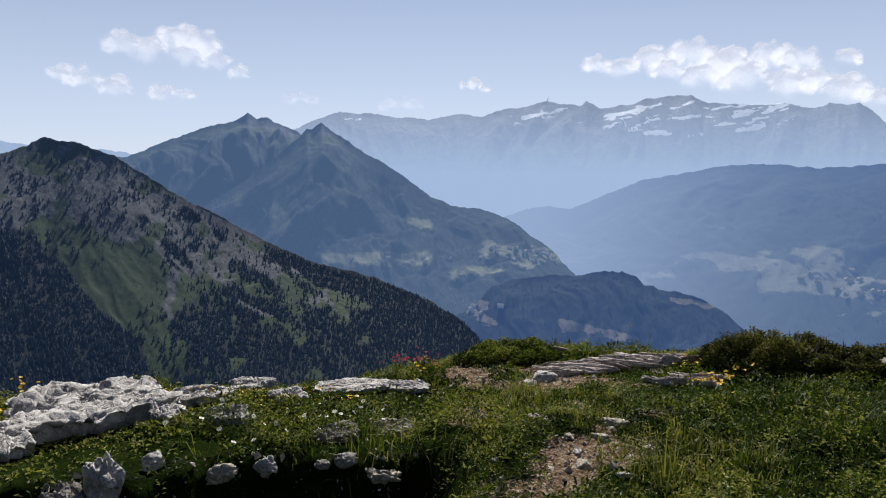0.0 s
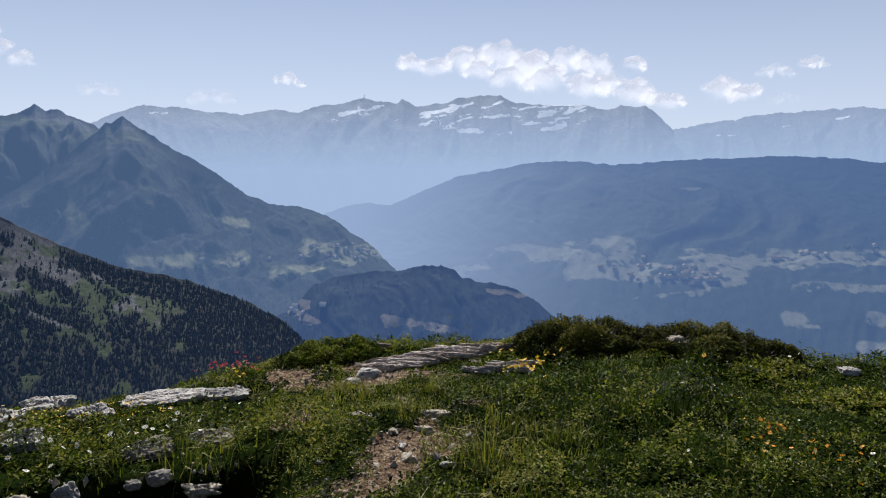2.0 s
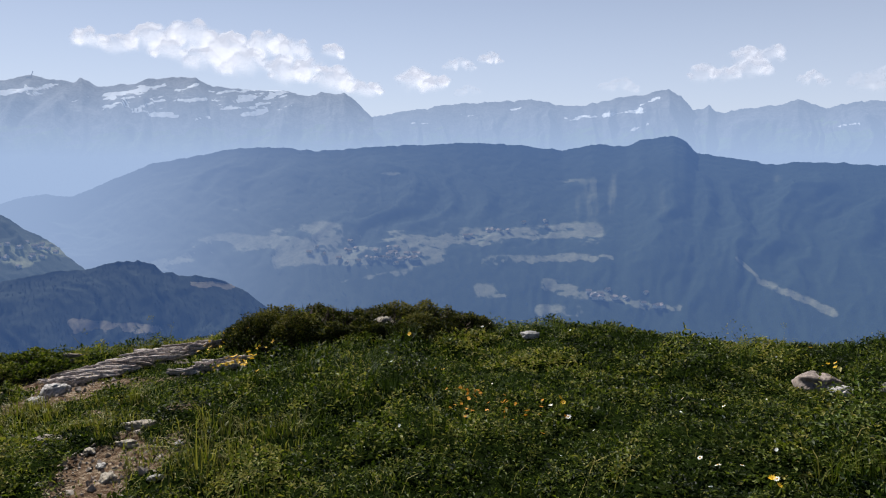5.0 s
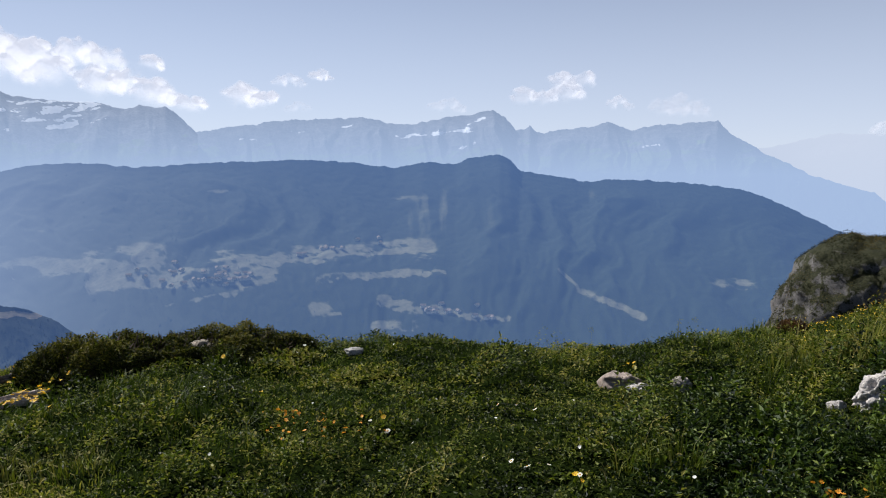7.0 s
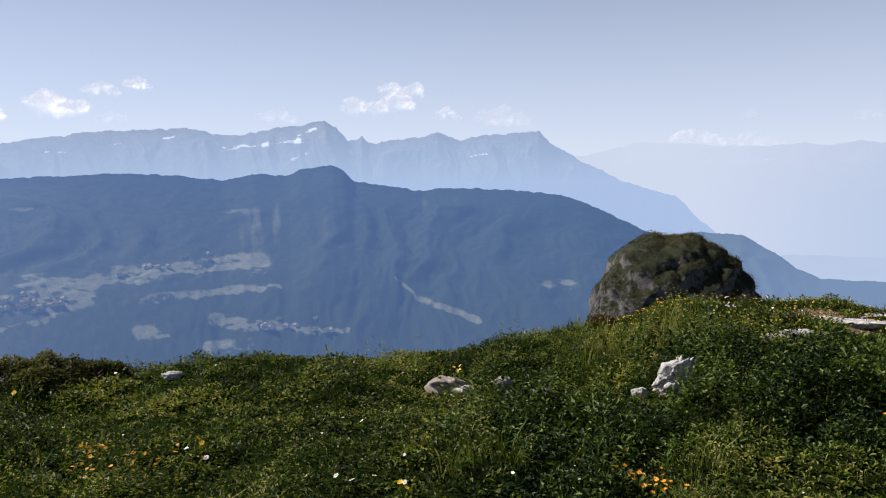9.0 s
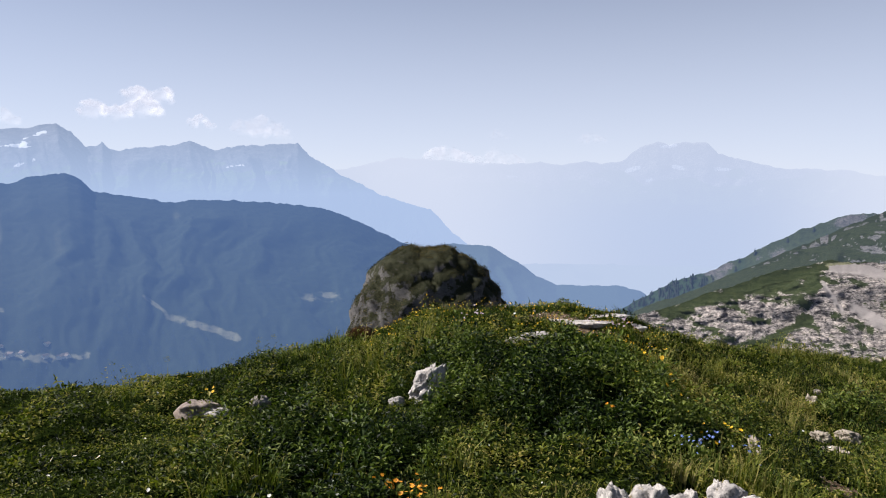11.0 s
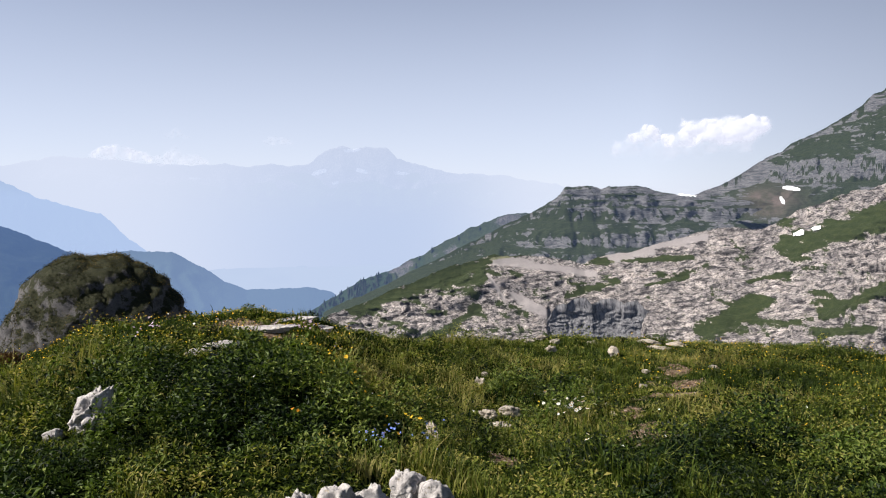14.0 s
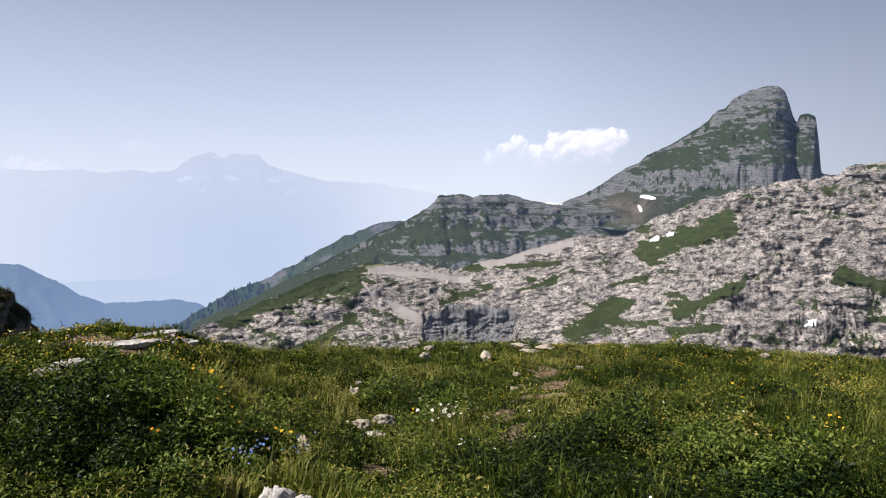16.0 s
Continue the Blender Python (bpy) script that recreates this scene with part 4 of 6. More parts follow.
def limestone(name, tone=(0.52, 0.49, 0.46), size=1.0, moss=0.0):
    m, t, node, link = nodes_of(name)
    co = node("TexCoord").outputs["Object"]
    nrm = node("NewGeometry").outputs["Normal"]
    big = noise_tex(node, link, co, 3.0 / size, 6, 0.65)
    fine = noise_tex(node, link, co, 16.0 / size, 8, 0.72)
    crack = node("TexVoronoi")
    crack.feature = 'DISTANCE_TO_EDGE'
    crack.inputs["Scale"].default_value = 1.8 / size
    warp = node("VectorMath")
    warp.operation = 'MULTIPLY_ADD'
    nt = node("TexNoise")
    nt.inputs["Scale"].default_value = 5.0 / size
    link(co, nt.inputs["Vector"])
    link(nt.outputs["Color"], warp.inputs[0])
    warp.inputs[1].default_value = (0.8 * size,) * 3
    link(co, warp.inputs[2])
    link(warp.outputs[0], crack.inputs["Vector"])
    c = mixed(node, link, 1.0, tone, ramp(node, link, big, [(0.3, (0.45, 0.45, 0.46)), (0.5, (0.95, 0.94, 0.92)), (0.7, (1.3, 1.28, 1.25))]), 'MULTIPLY')
    c = mixed(node, link, 0.8, c, ramp(node, link, fine, [(0.33, (0.30, 0.29, 0.28)), (0.46, (0.95, 0.95, 0.95)), (0.75, (1.2, 1.19, 1.18))]), 'MULTIPLY')
    c = mixed(node, link, 0.30, c, ramp(node, link, crack.outputs["Distance"], [(0.0, (0.15, 0.15, 0.15)), (0.03, (0.7, 0.7, 0.7)), (0.10, (1.05, 1.05, 1.05))]), 'MULTIPLY')
    lichen = ramp(node, link, noise_tex(node, link, co, 7.0 / size, 4), [(0.6, (0, 0, 0)), (0.7, (1, 1, 1))])
    c = mixed(node, link, lichen, c, mixed(node, link, 1.0, c, (0.75, 0.66, 0.45), 'MULTIPLY'))
    if moss:
        up = node("SeparateXYZ")
        link(nrm, up.inputs[0])
        f = math_node(node, link, 'MULTIPLY', math_node(node, link, 'SUBTRACT', big, 0.5), 2.2)
        f = math_node(node, link, 'ADD', up.outputs["Z"], f)
        f = math_node(node, link, 'ADD', f, math_node(node, link, 'SUBTRACT', fine, 0.5))
        r = node("MapRange")
        r.inputs["From Min"].default_value, r.inputs["From Max"].default_value = moss, moss + 0.16
        link(f, r.inputs["Value"])
        turf = ramp(node, link, fine, [(0.3, (0.004, 0.005, 0.002)), (0.5, (0.016, 0.018, 0.006)), (0.62, (0.03, 0.03, 0.011)), (0.75, (0.075, 0.06, 0.026))])
        c = mixed(node, link, r.outputs["Result"], c, turf)
    d = node("BsdfPrincipled", Roughness=0.92)
    d.inputs["Specular IOR Level"].default_value = 0.2
    link(c, d.inputs["Base Color"])
    b = node("Bump", Strength=0.9, Distance=0.03 * size)
    h = math_node(node, link, 'ADD', fine, math_node(node, link, 'MINIMUM', math_node(node, link, 'MULTIPLY', crack.outputs["Distance"], 6.0), 0.5))
    link(h, b.inputs["Height"])
    link(b.outputs[0], d.inputs["Normal"])
    link(d.outputs[0], node("OutputMaterial").inputs[0])
    return m


stone_mat = limestone("weathered_limestone", (0.40, 0.378, 0.365), size=0.36)
# the same limestone again, darkened in colour for ledges that lie in shade
shaded_stone_mat = limestone("shaded_limestone", (0.24, 0.22, 0.20), 0.3)
bark_stone_mat = limestone("layered_limestone", (0.27, 0.225, 0.20), 0.2)
# the outcrop is backlit; its shade is put into darker stone and moss
dome_mat = limestone("mossy_shaded_limestone", (0.105, 0.10, 0.10), 0.5, moss=0.36)
tan_stone_mat = limestone("tan_path_stone", (0.34, 0.30, 0.25), 0.2)
pale_rib_mat = limestone("pale_rib_limestone", (0.46, 0.40, 0.37), 0.2)
scree_mat = plain_material("scree_stones", (0.28, 0.235, 0.20), 0.9, vary=0.5, scale=18)


def rock_mesh(name, w, d, h, seed, mat, detail=4, layers=0.0, square=2.6, jag=0.22):
    """A boulder or slab: a squared-off lump with clefts, ledges and pits."""
    bm = bmesh.new()
    bmesh.ops.create_icosphere(bm, subdivisions=detail, radius=1.0)
    off = Vector((seed * 3.1, seed * 1.7, -seed * 2.3))
    dice = random.Random(seed)
    cuts = [(Vector((dice.gauss(0, 1), dice.gauss(0, 1), dice.gauss(0, 0.8))).normalized(), dice.uniform(0.72, 1.0)) for _ in range(16)]
    for v in bm.verts:
        p = v.co.copy()
        k = (abs(p.x) ** square + abs(p.y) ** square + abs(p.z) ** square) ** (-1 / square)
        q = p * k
        n = noise.fractal(p * 1.3 + off, 1.0, 2.0, 5)
        c = noise.ridged_multi_fractal(p * 1.7 - off, 0.9, 2.1, 4, 0.9, 1.6) - 1.2
        q *= 1 + jag * n + 0.10 * jag / 0.22 * c
        (d1, d2, *_), _ = noise.voronoi(Vector((p.x * 1.6, p.y * 1.6, p.z * 1.1)) + off)
        q *= 1 - 0.16 * math.exp(-((d2 - d1) / 0.10) ** 2)
        fine_ = noise.fractal(p * 6 + off, 1.0, 2.2, 3)
        q *= 1 + 0.07 * fine_
        if layers:
            z = q.z * layers + 0.35 * n
            f = z - math.floor(z)
            q.x *= 1 - 0.13 * (1 - abs(2 * f - 1)) ** 2
            q.y *= 1 - 0.13 * (1 - abs(2 * f - 1)) ** 2
        for cn, cd in cuts:
            over = q.dot(cn) - cd
            if over > 0:
                q -= cn * over * 0.85
        v.co = Vector((q.x * w / 2, q.y * d / 2, q.z * h / 2))
    me = bpy.data.meshes.new(name)
    bm.to_mesh(me)
    bm.free()
    me.materials.append(mat)
    me.polygons.foreach_set("use_smooth", np.ones(len(me.polygons), bool))
    return me


def slab_mesh(name, w, d, h, seed, mat, layers=2.0):
    """A bedded slab: a broken outline, a stepped and weathered top, and a steep broken rim."""
    rings, segs = 44, 90
    th = np.arange(segs) * 2 * np.pi / segs
    TH = np.broadcast_to(th, (rings, segs))
    k = np.arange(rings)[:, None] + 0 * TH
    lip = 29
    RHO = np.clip(k / lip, 0, 1)
    side = np.clip((k - lip) / (rings - 1 - lip), 0, 1)
    cx, cy = np.cos(TH), np.sin(TH)
    out = 1 + 0.26 * fbm(cx * 1.4 + seed * 3.7, cy * 1.4, seed, 4) + 0.07 * np.sign(fbm(cx * 2.5 + seed, cy * 2.5, seed + 2, 1)) + 0.05 * fbm(cx * 6 + seed, cy * 6, seed + 3, 3)
    square = (np.abs(cx) ** 3 + np.abs(cy) ** 3) ** (-1 / 3)
    x, y = cx * RHO * out * square, cy * RHO * out * square
    lumps = 0.6 * fbm(x * 1.0 + seed, y * 1.6, seed + 4, 4, 0.45)
    top = 0.72 + 0.15 * lumps + 0.16 * y
    q = top * layers * 2.2 + 0.25 * fbm(x * 3, y * 3, seed + 6, 3)
    top = 0.4 * top + 0.6 * (np.floor(q) + step(0.6, 0.95, q - np.floor(q))) / (layers * 2.2)
    cleft = np.exp(-(lattice(x * 1.3 + 9 + seed, y * 2.6, seed + 8) / 0.06) ** 2) + 0.7 * np.exp(-(lattice(x * 2.8 + seed, y * 1.5 + 5, seed + 10) / 0.05) ** 2)
    pit = np.maximum(fbm(x * 4.5 + seed, y * 5.5, seed + 12, 4, 0.6) - 0.15, 0)
    top = (top - 0.20 * pit - 0.22 * cleft * (1 - 0.4 * side)) * (1 - 0.16 * step(0.8, 1.0, RHO) * (side == 0)) + 0.04 * fbm(x * 7, y * 7, seed + 9, 3)
    bed = side * 3.0 * layers / 2 + 0.5 * fbm(cx * 3, cy * 3, seed + 11, 2)
    tuck = 1 - 0.30 * side ** 0.7 + 0.07 * (step(0.3, 0.6, bed - np.floor(bed)) - 0.5) * step(0, 0.15, side) * (1 - side)
    z = top * (1 - side) - 1.0 * side
    V = np.stack([x * tuck * w / 2, y * tuck * d / 2, z * h * 0.75], -1)
    return mesh_from(name, V.reshape(-1, 3), grid_faces(rings, segs, wrap=True), mat)


count = [0]
BEDS = []  # where stones lie: spot and half width


def rock(az, el, w, d, h, label, mat=None, name="rock", sink=0.35, turn=0.0, tilt=0.0, layers=0.0, detail=4, square=2.6, jag=0.30, group=""):
    count[0] += 1
    r = sight(az, el)
    BEDS.append((math.sin(math.radians(az)) * (r - 0.12), math.cos(math.radians(az)) * (r - 0.12), 0.55 * max(w, d) + 0.10))
    if layers >= 1.2 and name != "rock":
        ob = new(name, slab_mesh(name, w * 0.95, d, h, count[0], mat or stone_mat, layers))
        p = ground_pos(az, r, -0.01)
    else:
        ob = new(name, rock_mesh(name, w, d, h, count[0], mat or stone_mat, detail, layers, square, jag))
        p = ground_pos(az, r, h * (0.5 - sink))
    ob.matrix_world = pose(p.x, p.y, p.z, tilt, 0, -az + turn)
    return tagged(ob, label, "rock", group)


# ---- limestone in the turf ----
SLAB = "pale weathered limestone slab bedded in the turf"
BOULDER = "small knobbly white limestone boulder in the grass"
STONE = "small pale stone lying in the grass"
LEDGE = "limestone ledge under the turf, shade put into its dark colour"
rock(-27.8, -17.4, 1.05, 0.66, 0.40, "broad pale limestone slab with a dark undercut front", name="rock_slab", tilt=-5, turn=10, layers=1.6)
rock(-33.8, -18.2, 0.44, 0.5, 0.26, SLAB, name="rock_slab", turn=-10, layers=1.4)
rock(-20.4, -16.1, 0.52, 0.26, 0.17, SLAB, name="rock_slab", turn=6, tilt=-4, layers=1.6)
rock(-16.3, -16.3, 0.36, 0.26, 0.17, SLAB, name="rock_slab", turn=-14, tilt=-4, layers=1.8)
rock(-13.6, -17.3, 0.26, 0.22, 0.16, SLAB, name="rock_slab", turn=25, layers=1.6)
rock(-8.9, -15.9, 0.58, 0.26, 0.13, "thin white limestone sheets at the edge of the grass", name="rock_slab", turn=-4, tilt=-4, layers=2.2)
rock(-4.2, -16.8, 0.36, 0.20, 0.13, "thin leaning limestone slab at the edge of the grass", name="rock_slab", turn=-16, tilt=-3, layers=2)
rock(-18.2, -18.4, 0.27, 0.20, 0.17, SLAB, name="rock_slab", turn=10, layers=1.6)
rock(-22.6, -17.8, 0.24, 0.22, 0.18, SLAB, name="rock_slab", turn=40, layers=1.4)
rock(-5.9, -19.9, 0.30, 0.18, 0.14, LEDGE, shaded_stone_mat, name="rock_ledge", layers=1.6)
rock(-10.2, -20.2, 0.30, 0.18, 0.14, LEDGE, shaded_stone_mat, name="rock_ledge", turn=15, layers=1.6)
rock(-27.3, -22.6, 0.22, 0.22, 0.30, "knobbly white limestone boulder below the slab", sink=0.35, turn=10, jag=0.5, square=2.2, detail=5)
rock(-19.1, -22.1, 0.20, 0.13, 0.10, BOULDER, tan_stone_mat, sink=0.5, jag=0.8, square=2.2, turn=20)
rock(-15.8, -21.9, 0.14, 0.12, 0.13, BOULDER, sink=0.45, jag=0.8, square=2.2, turn=60)
rock(-23.8, -20.9, 0.13, 0.10, 0.14, STONE, sink=0.3)
# pale stones in the ledge's shade, which the darker stone paints in
rock(-9.8, -22.0, 0.15, 0.12, 0.08, STONE, shaded_stone_mat)
rock(-11.6, -22.4, 0.10, 0.08, 0.06, STONE, shaded_stone_mat)
rock(-6.9, -23.2, 0.22, 0.16, 0.07, "flat tan stone at the foot of the ledge", tan_stone_mat, sink=0.55, jag=0.7)
rock(-30.0, -22.6, 0.2, 0.2, 0.2, LEDGE, shaded_stone_mat, name="rock_ledge", layers=1.4)
count[0] = 18
# layered outcrop beside the path
LAYER = "layered bark-like limestone outcrop in worn turf"
for a, e, w, d, h, tn in ((15.2, -14.8, 0.30, 0.20, 0.025, 4), (12.8, -14.7, 0.30, 0.16, 0.02, 12)):
    rock(a, e, w, d, h, LAYER, bark_stone_mat, name="rock_outcrop", turn=tn, layers=4, group="layered outcrop")
for k in range(64):
    a = 7.0 + 11.6 * ((k * 0.618) % 1.0)
    rock(a, -13.9 - 1.9 * ((k * 0.377) % 1.0), rng.uniform(0.22, 0.52), rng.uniform(0.03, 0.06), rng.uniform(0.045, 0.085), "thin broken rib of layered limestone in worn turf", pale_rib_mat if k % 4 else bark_stone_mat,
         name="rock_rib", turn=rng.uniform(-34, 26), tilt=rng.uniform(-14, 6), sink=0.1, detail=4, jag=0.9, square=2.0, group="layered outcrop")
rock(9.8, -14.9, 0.26, 0.14, 0.04, LAYER, bark_stone_mat, name="rock_outcrop", turn=14, layers=3, group="layered outcrop")
count[0] = 51
for a, e, w in ((5.6, -19.1, 0.22), (8.0, -20.1, 0.12), (8.9, -22.0, 0.16), (11.4, -18.9, 0.2), (12.0, -22.6, 0.1), (10.0, -23.6, 0.14), (14.0, -20.6, 0.1), (2.0, -21.9, 0.08), (10.6, -20.0, 0.14), (8.6, -21.2, 0.09)):
    rock(a, e, w, w * 0.6, w * 0.32, "flat pale stone in the worn path", tan_stone_mat if w > 0.1 else None, turn=a * 31, sink=0.35, jag=0.7, detail=3, group="stones on the worn path")
count[0] = 51
rock(6.6, -15.9, 0.24, 0.16, 0.09, "small white limestone chunk beside the worn path", turn=20)
rock(5.4, -16.4, 0.15, 0.12, 0.07, "small white limestone chunk beside the worn path", turn=-20)
rock(30.6, -13.6, 0.32, 0.2, 0.15, "ragged white rock half hidden in the dark shrub", tan_stone_mat, sink=0.0, turn=-15, tilt=8, jag=0.9, detail=5, square=1.8)
rock(42.2, -14.0, 0.17, 0.12, 0.09, "small pinkish stone on the brow of the meadow")
rock(63.2, -16.2, 0.36, 0.26, 0.17, "rough brown and white rock with a dark front", bark_stone_mat, sink=0.3, layers=1.5)
rock(64.6, -16.4, 0.18, 0.16, 0.10, STONE)
rock(67.8, -15.9, 0.18, 0.14, 0.14, "small dark grey rock sunk in the herbs", shaded_stone_mat, sink=0.42)
leaning = rock(80.3, -15.9, 0.31, 0.24, 0.40, "leaning knobbly white limestone rock among herbs", sink=0.25, turn=15, jag=0.7, detail=5, square=2.0)
for v in leaning.data.vertices:  # tapered, and leaning over to one side
    k = v.co.z / 0.40 + 0.5
    v.co.x = v.co.x * (1.15 - 0.6 * k) + 0.12 * k
    v.co.z *= 0.88
    v.co.y *= 1.1 - 0.4 * k
rock(78.4, -16.2, 0.12, 0.1, 0.10, STONE)
rock(94.3, -8.75, 0.50, 0.26, 0.045, "flat white limestone slab on top of the mound", name="rock_slab", layers=2)
rock(96.4, -9.3, 0.28, 0.2, 0.05, "flat white limestone slab on top of the mound", name="rock_slab", turn=30, layers=2)
rock(92.3, -9.9, 0.6, 0.2, 0.045, SLAB, name="rock_slab", turn=-8, layers=2)
rock(89.4, -11.3, 0.30, 0.2, 0.11, STONE, turn=12)
rock(87.5, -11.5, 0.24, 0.18, 0.08, STONE, turn=-12)
for a, e, w, h in ((95.6, -23.5, 0.18, 0.20), (98.3, -23.3, 0.24, 0.24), (100.9, -23.3, 0.19, 0.24), (103.4, -22.9, 0.21, 0.30), (105.6, -23.3, 0.22, 0.26)):
    rock(a, e, w, w * 0.9, h, "rounded white limestone knob poking out of the grass", sink=0.28, turn=a * 7, jag=0.5, square=2.2, group="white knobs")
for a, e, w, h in ((105.2, -18.3, 0.15, 0.24), (104.6, -17.4, 0.1, 0.12), (109.4, -16.9, 0.2, 0.17), (111.0, -16.7, 0.26, 0.2), (110.3, -17.6, 0.24, 0.12), (113.6, -16.5, 0.1, 0.08),
                   (108.7, -14.6, 0.14, 0.16), (109.0, -13.9, 0.1, 0.1), (114.1, -12.0, 0.2, 0.18), (114.3, -11.4, 0.22, 0.14), (113.3, -11.1, 0.2, 0.12), (112.4, -10.9, 0.18, 0.1), (118.8, -12.0, 0.26, 0.19),
                   (121.4, -10.9, 0.42, 0.1), (123.4, -10.85, 0.36, 0.1), (122.2, -11.5, 0.38, 0.1), (117.2, -10.9, 0.3, 0.1), (121.0, -14.3, 0.12, 0.1), (121.2, -13.2, 0.14, 0.08), (117.2, -14.8, 0.12, 0.08),
                   (119.0, -16.4, 0.1, 0.06), (126.0, -12.7, 0.16, 0.1), (115.6, -16.2, 0.18, 0.09), (116.4, -15.8, 0.14, 0.08), (134.5, -22.5, 0.16, 0.07), (139, -11.0, 0.16, 0.1), (129.5, -10.9, 0.18, 0.08)):
    rock(a, e, w * 1.05, w * 0.7, h * 0.8, STONE, tan_stone_mat, turn=a * 13, sink=0.3, detail=4, jag=0.85, square=2.2, group="stones along the trodden way")

# loose chips on the worn ground
chips = []
for _ in range(13000):
    a, r_ = (rng.uniform(-32, -4), rng.uniform(3.2, 4.3)) if rng.random() < 0.12 else (rng.uniform(-8, 20), rng.uniform(3.0, 7)) if rng.random() < 0.6 else (rng.uniform(84, 130), rng.uniform(3.2, 11))
    x, y = math.sin(math.radians(a)) * r_, math.cos(math.radians(a)) * r_
    if bare(np.array(x), np.array(y)) > rng.uniform(0.2, 0.6) or (a < -4 and rng.random() < 0.5):
        chips.append((x, y))
unit = np.array([(1, 0, 0), (-1, 0, 0), (0, 1, 0), (0, -1, 0), (0, 0, 1), (0, 0, -0.6), (0.6, 0.6, 0.5), (-0.6, -0.6, 0.5)])
octa = np.array([(0, 2, 4), (2, 1, 4), (1, 3, 4), (3, 0, 4), (2, 0, 5), (1, 2, 5), (3, 1, 5), (0, 3, 5)])
cv, cf = [], []
for i, (x, y) in enumerate(chips):
    s_ = min(rng.lognormal(-5.0, 0.7), 0.035)
    m_ = np.array(Euler(rng.uniform(0, 6, 3)).to_matrix())
    cv.append((unit[:6] * rng.uniform(0.6, 1.4, (6, 3)) * s_ * (1, 0.8, 0.5)) @ m_.T + (x, y, float(ground_z(x, y)) + s_ * 0.15))
    cf.append(octa + 6 * i)
tagged(new("scree", mesh_from("scree", np.concatenate(cv), np.concatenate(cf), scree_mat, smooth=False)), "small pale limestone chips on the worn path", "scree", kind="stuff")

# ---- the rounded outcrop beyond the brow ----


def dome_rock():
    bm = bmesh.new()
    bmesh.ops.create_icosphere(bm, subdivisions=6, radius=1.0)
    for v in bm.verts:
        p = v.co.copy()
        k = (abs(p.x) ** 2.3 + abs(p.y) ** 2.3 + abs(p.z) ** 2.0) ** (-1 / 2.2)
        q = p * k
        n = noise.fractal(p * 1.6 + Vector((3, 1, 7)), 1.0, 2.0, 5)
        side = 1 - max(p.z, 0) ** 1.5
        (d1, d2, *_), _ = noise.voronoi(Vector((p.x * 2.1 + 0.5 * p.z, p.y * 2.1, p.z * 1.5)) + Vector((n, n, 0)) * 0.5)
        beds = (p.z - 0.45 * p.x + 0.12 * n) * 5.0
        beds -= math.floor(beds)
        q *= 1 + 0.028 * n + 0.028 * (min(beds * 4, 1) - beds) * 2 + 0.022 * noise.fractal(p * 7, 1, 2, 4) + 0.035 * side * (noise.ridged_multi_fractal(Vector((p.x * 3.6, p.y * 3.6, p.z * 1.2)), 0.9, 2.1, 4, 0.9, 1.6) - 1.2) - 0.045 * (0.4 + 0.6 * side) * math.exp(-((d2 - d1) / 0.07) ** 2)
        v.co = Vector((q.x * 2.22 - 0.10 * q.z, q.y * 2.4, q.z * 3.0))
    me = bpy.data.meshes.new("dome_rock")
    bm.to_mesh(me)
    bm.free()
    me.materials.append(dome_mat)
    me.polygons.foreach_set("use_smooth", np.ones(len(me.polygons), bool))
    ob = new("rock_outcrop", me)
    c = heading(80.6, 0) * 19.0
    ob.matrix_world = pose(c.x, c.y, 0.17 - 3.0, 0, 0, -80.6)
    return tagged(ob, "rounded limestone outcrop capped with dry moss and grass", "rock")


dome = dome_rock()

# ---- plants of the meadow ----
leaf_green = leaf_material("herb_leaves", [(0.0, (0.006, 0.013, 0.003)), (0.40, (0.047, 0.068, 0.010)), (0.72, (0.148, 0.170, 0.028)), (1.0, (0.30, 0.26, 0.09))], 0.36, 0.5)
grass_green = leaf_material("grass_blades", [(0.0, (0.016, 0.028, 0.006)), (0.45, (0.060, 0.088, 0.014)), (0.8, (0.17, 0.18, 0.042)), (1.0, (0.28, 0.24, 0.10))], 0.34, 0.55)
thicket_green = leaf_material("thicket_leaves", [(0.0, (0.004, 0.011, 0.004)), (0.42, (0.032, 0.056, 0.010)), (0.75, (0.095, 0.135, 0.024)), (1.0, (0.18, 0.21, 0.06))], 0.28, 0.5)
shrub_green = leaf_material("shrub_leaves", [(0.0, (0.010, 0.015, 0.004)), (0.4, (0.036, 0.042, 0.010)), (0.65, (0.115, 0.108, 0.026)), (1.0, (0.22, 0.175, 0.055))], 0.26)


def tussocks(x, y, size, seed):
    """Nearest plant centre on a jittered lattice: distance in cells, offset from it, and two dice of that plant."""
    x, y = np.asarray(x, float) / size, np.asarray(y, float) / size
    best, ox, oy, d1, d2 = np.full(x.shape, 9.0), 0 * x, 0 * x, 0 * x, 0 * x
    for i in (-1, 0, 1):
        for j in (-1, 0, 1):
            cx, cy = np.floor(x) + i, np.floor(y) + j
            u, w = lattice(cx, cy, seed), lattice(cx, cy, seed + 1)
            dx, dy = x - cx - 0.5 - 0.45 * u, y - cy - 0.5 - 0.45 * w
            dist = np.hypot(dx, dy)
            near = dist < best
            best = np.where(near, dist, best)
            ox, oy = np.where(near, dx, ox), np.where(near, dy, oy)
            d1, d2 = np.where(near, lattice(cx, cy, seed + 2), d1), np.where(near, lattice(cx, cy, seed + 3), d2)
    return best, ox, oy, d1, d2


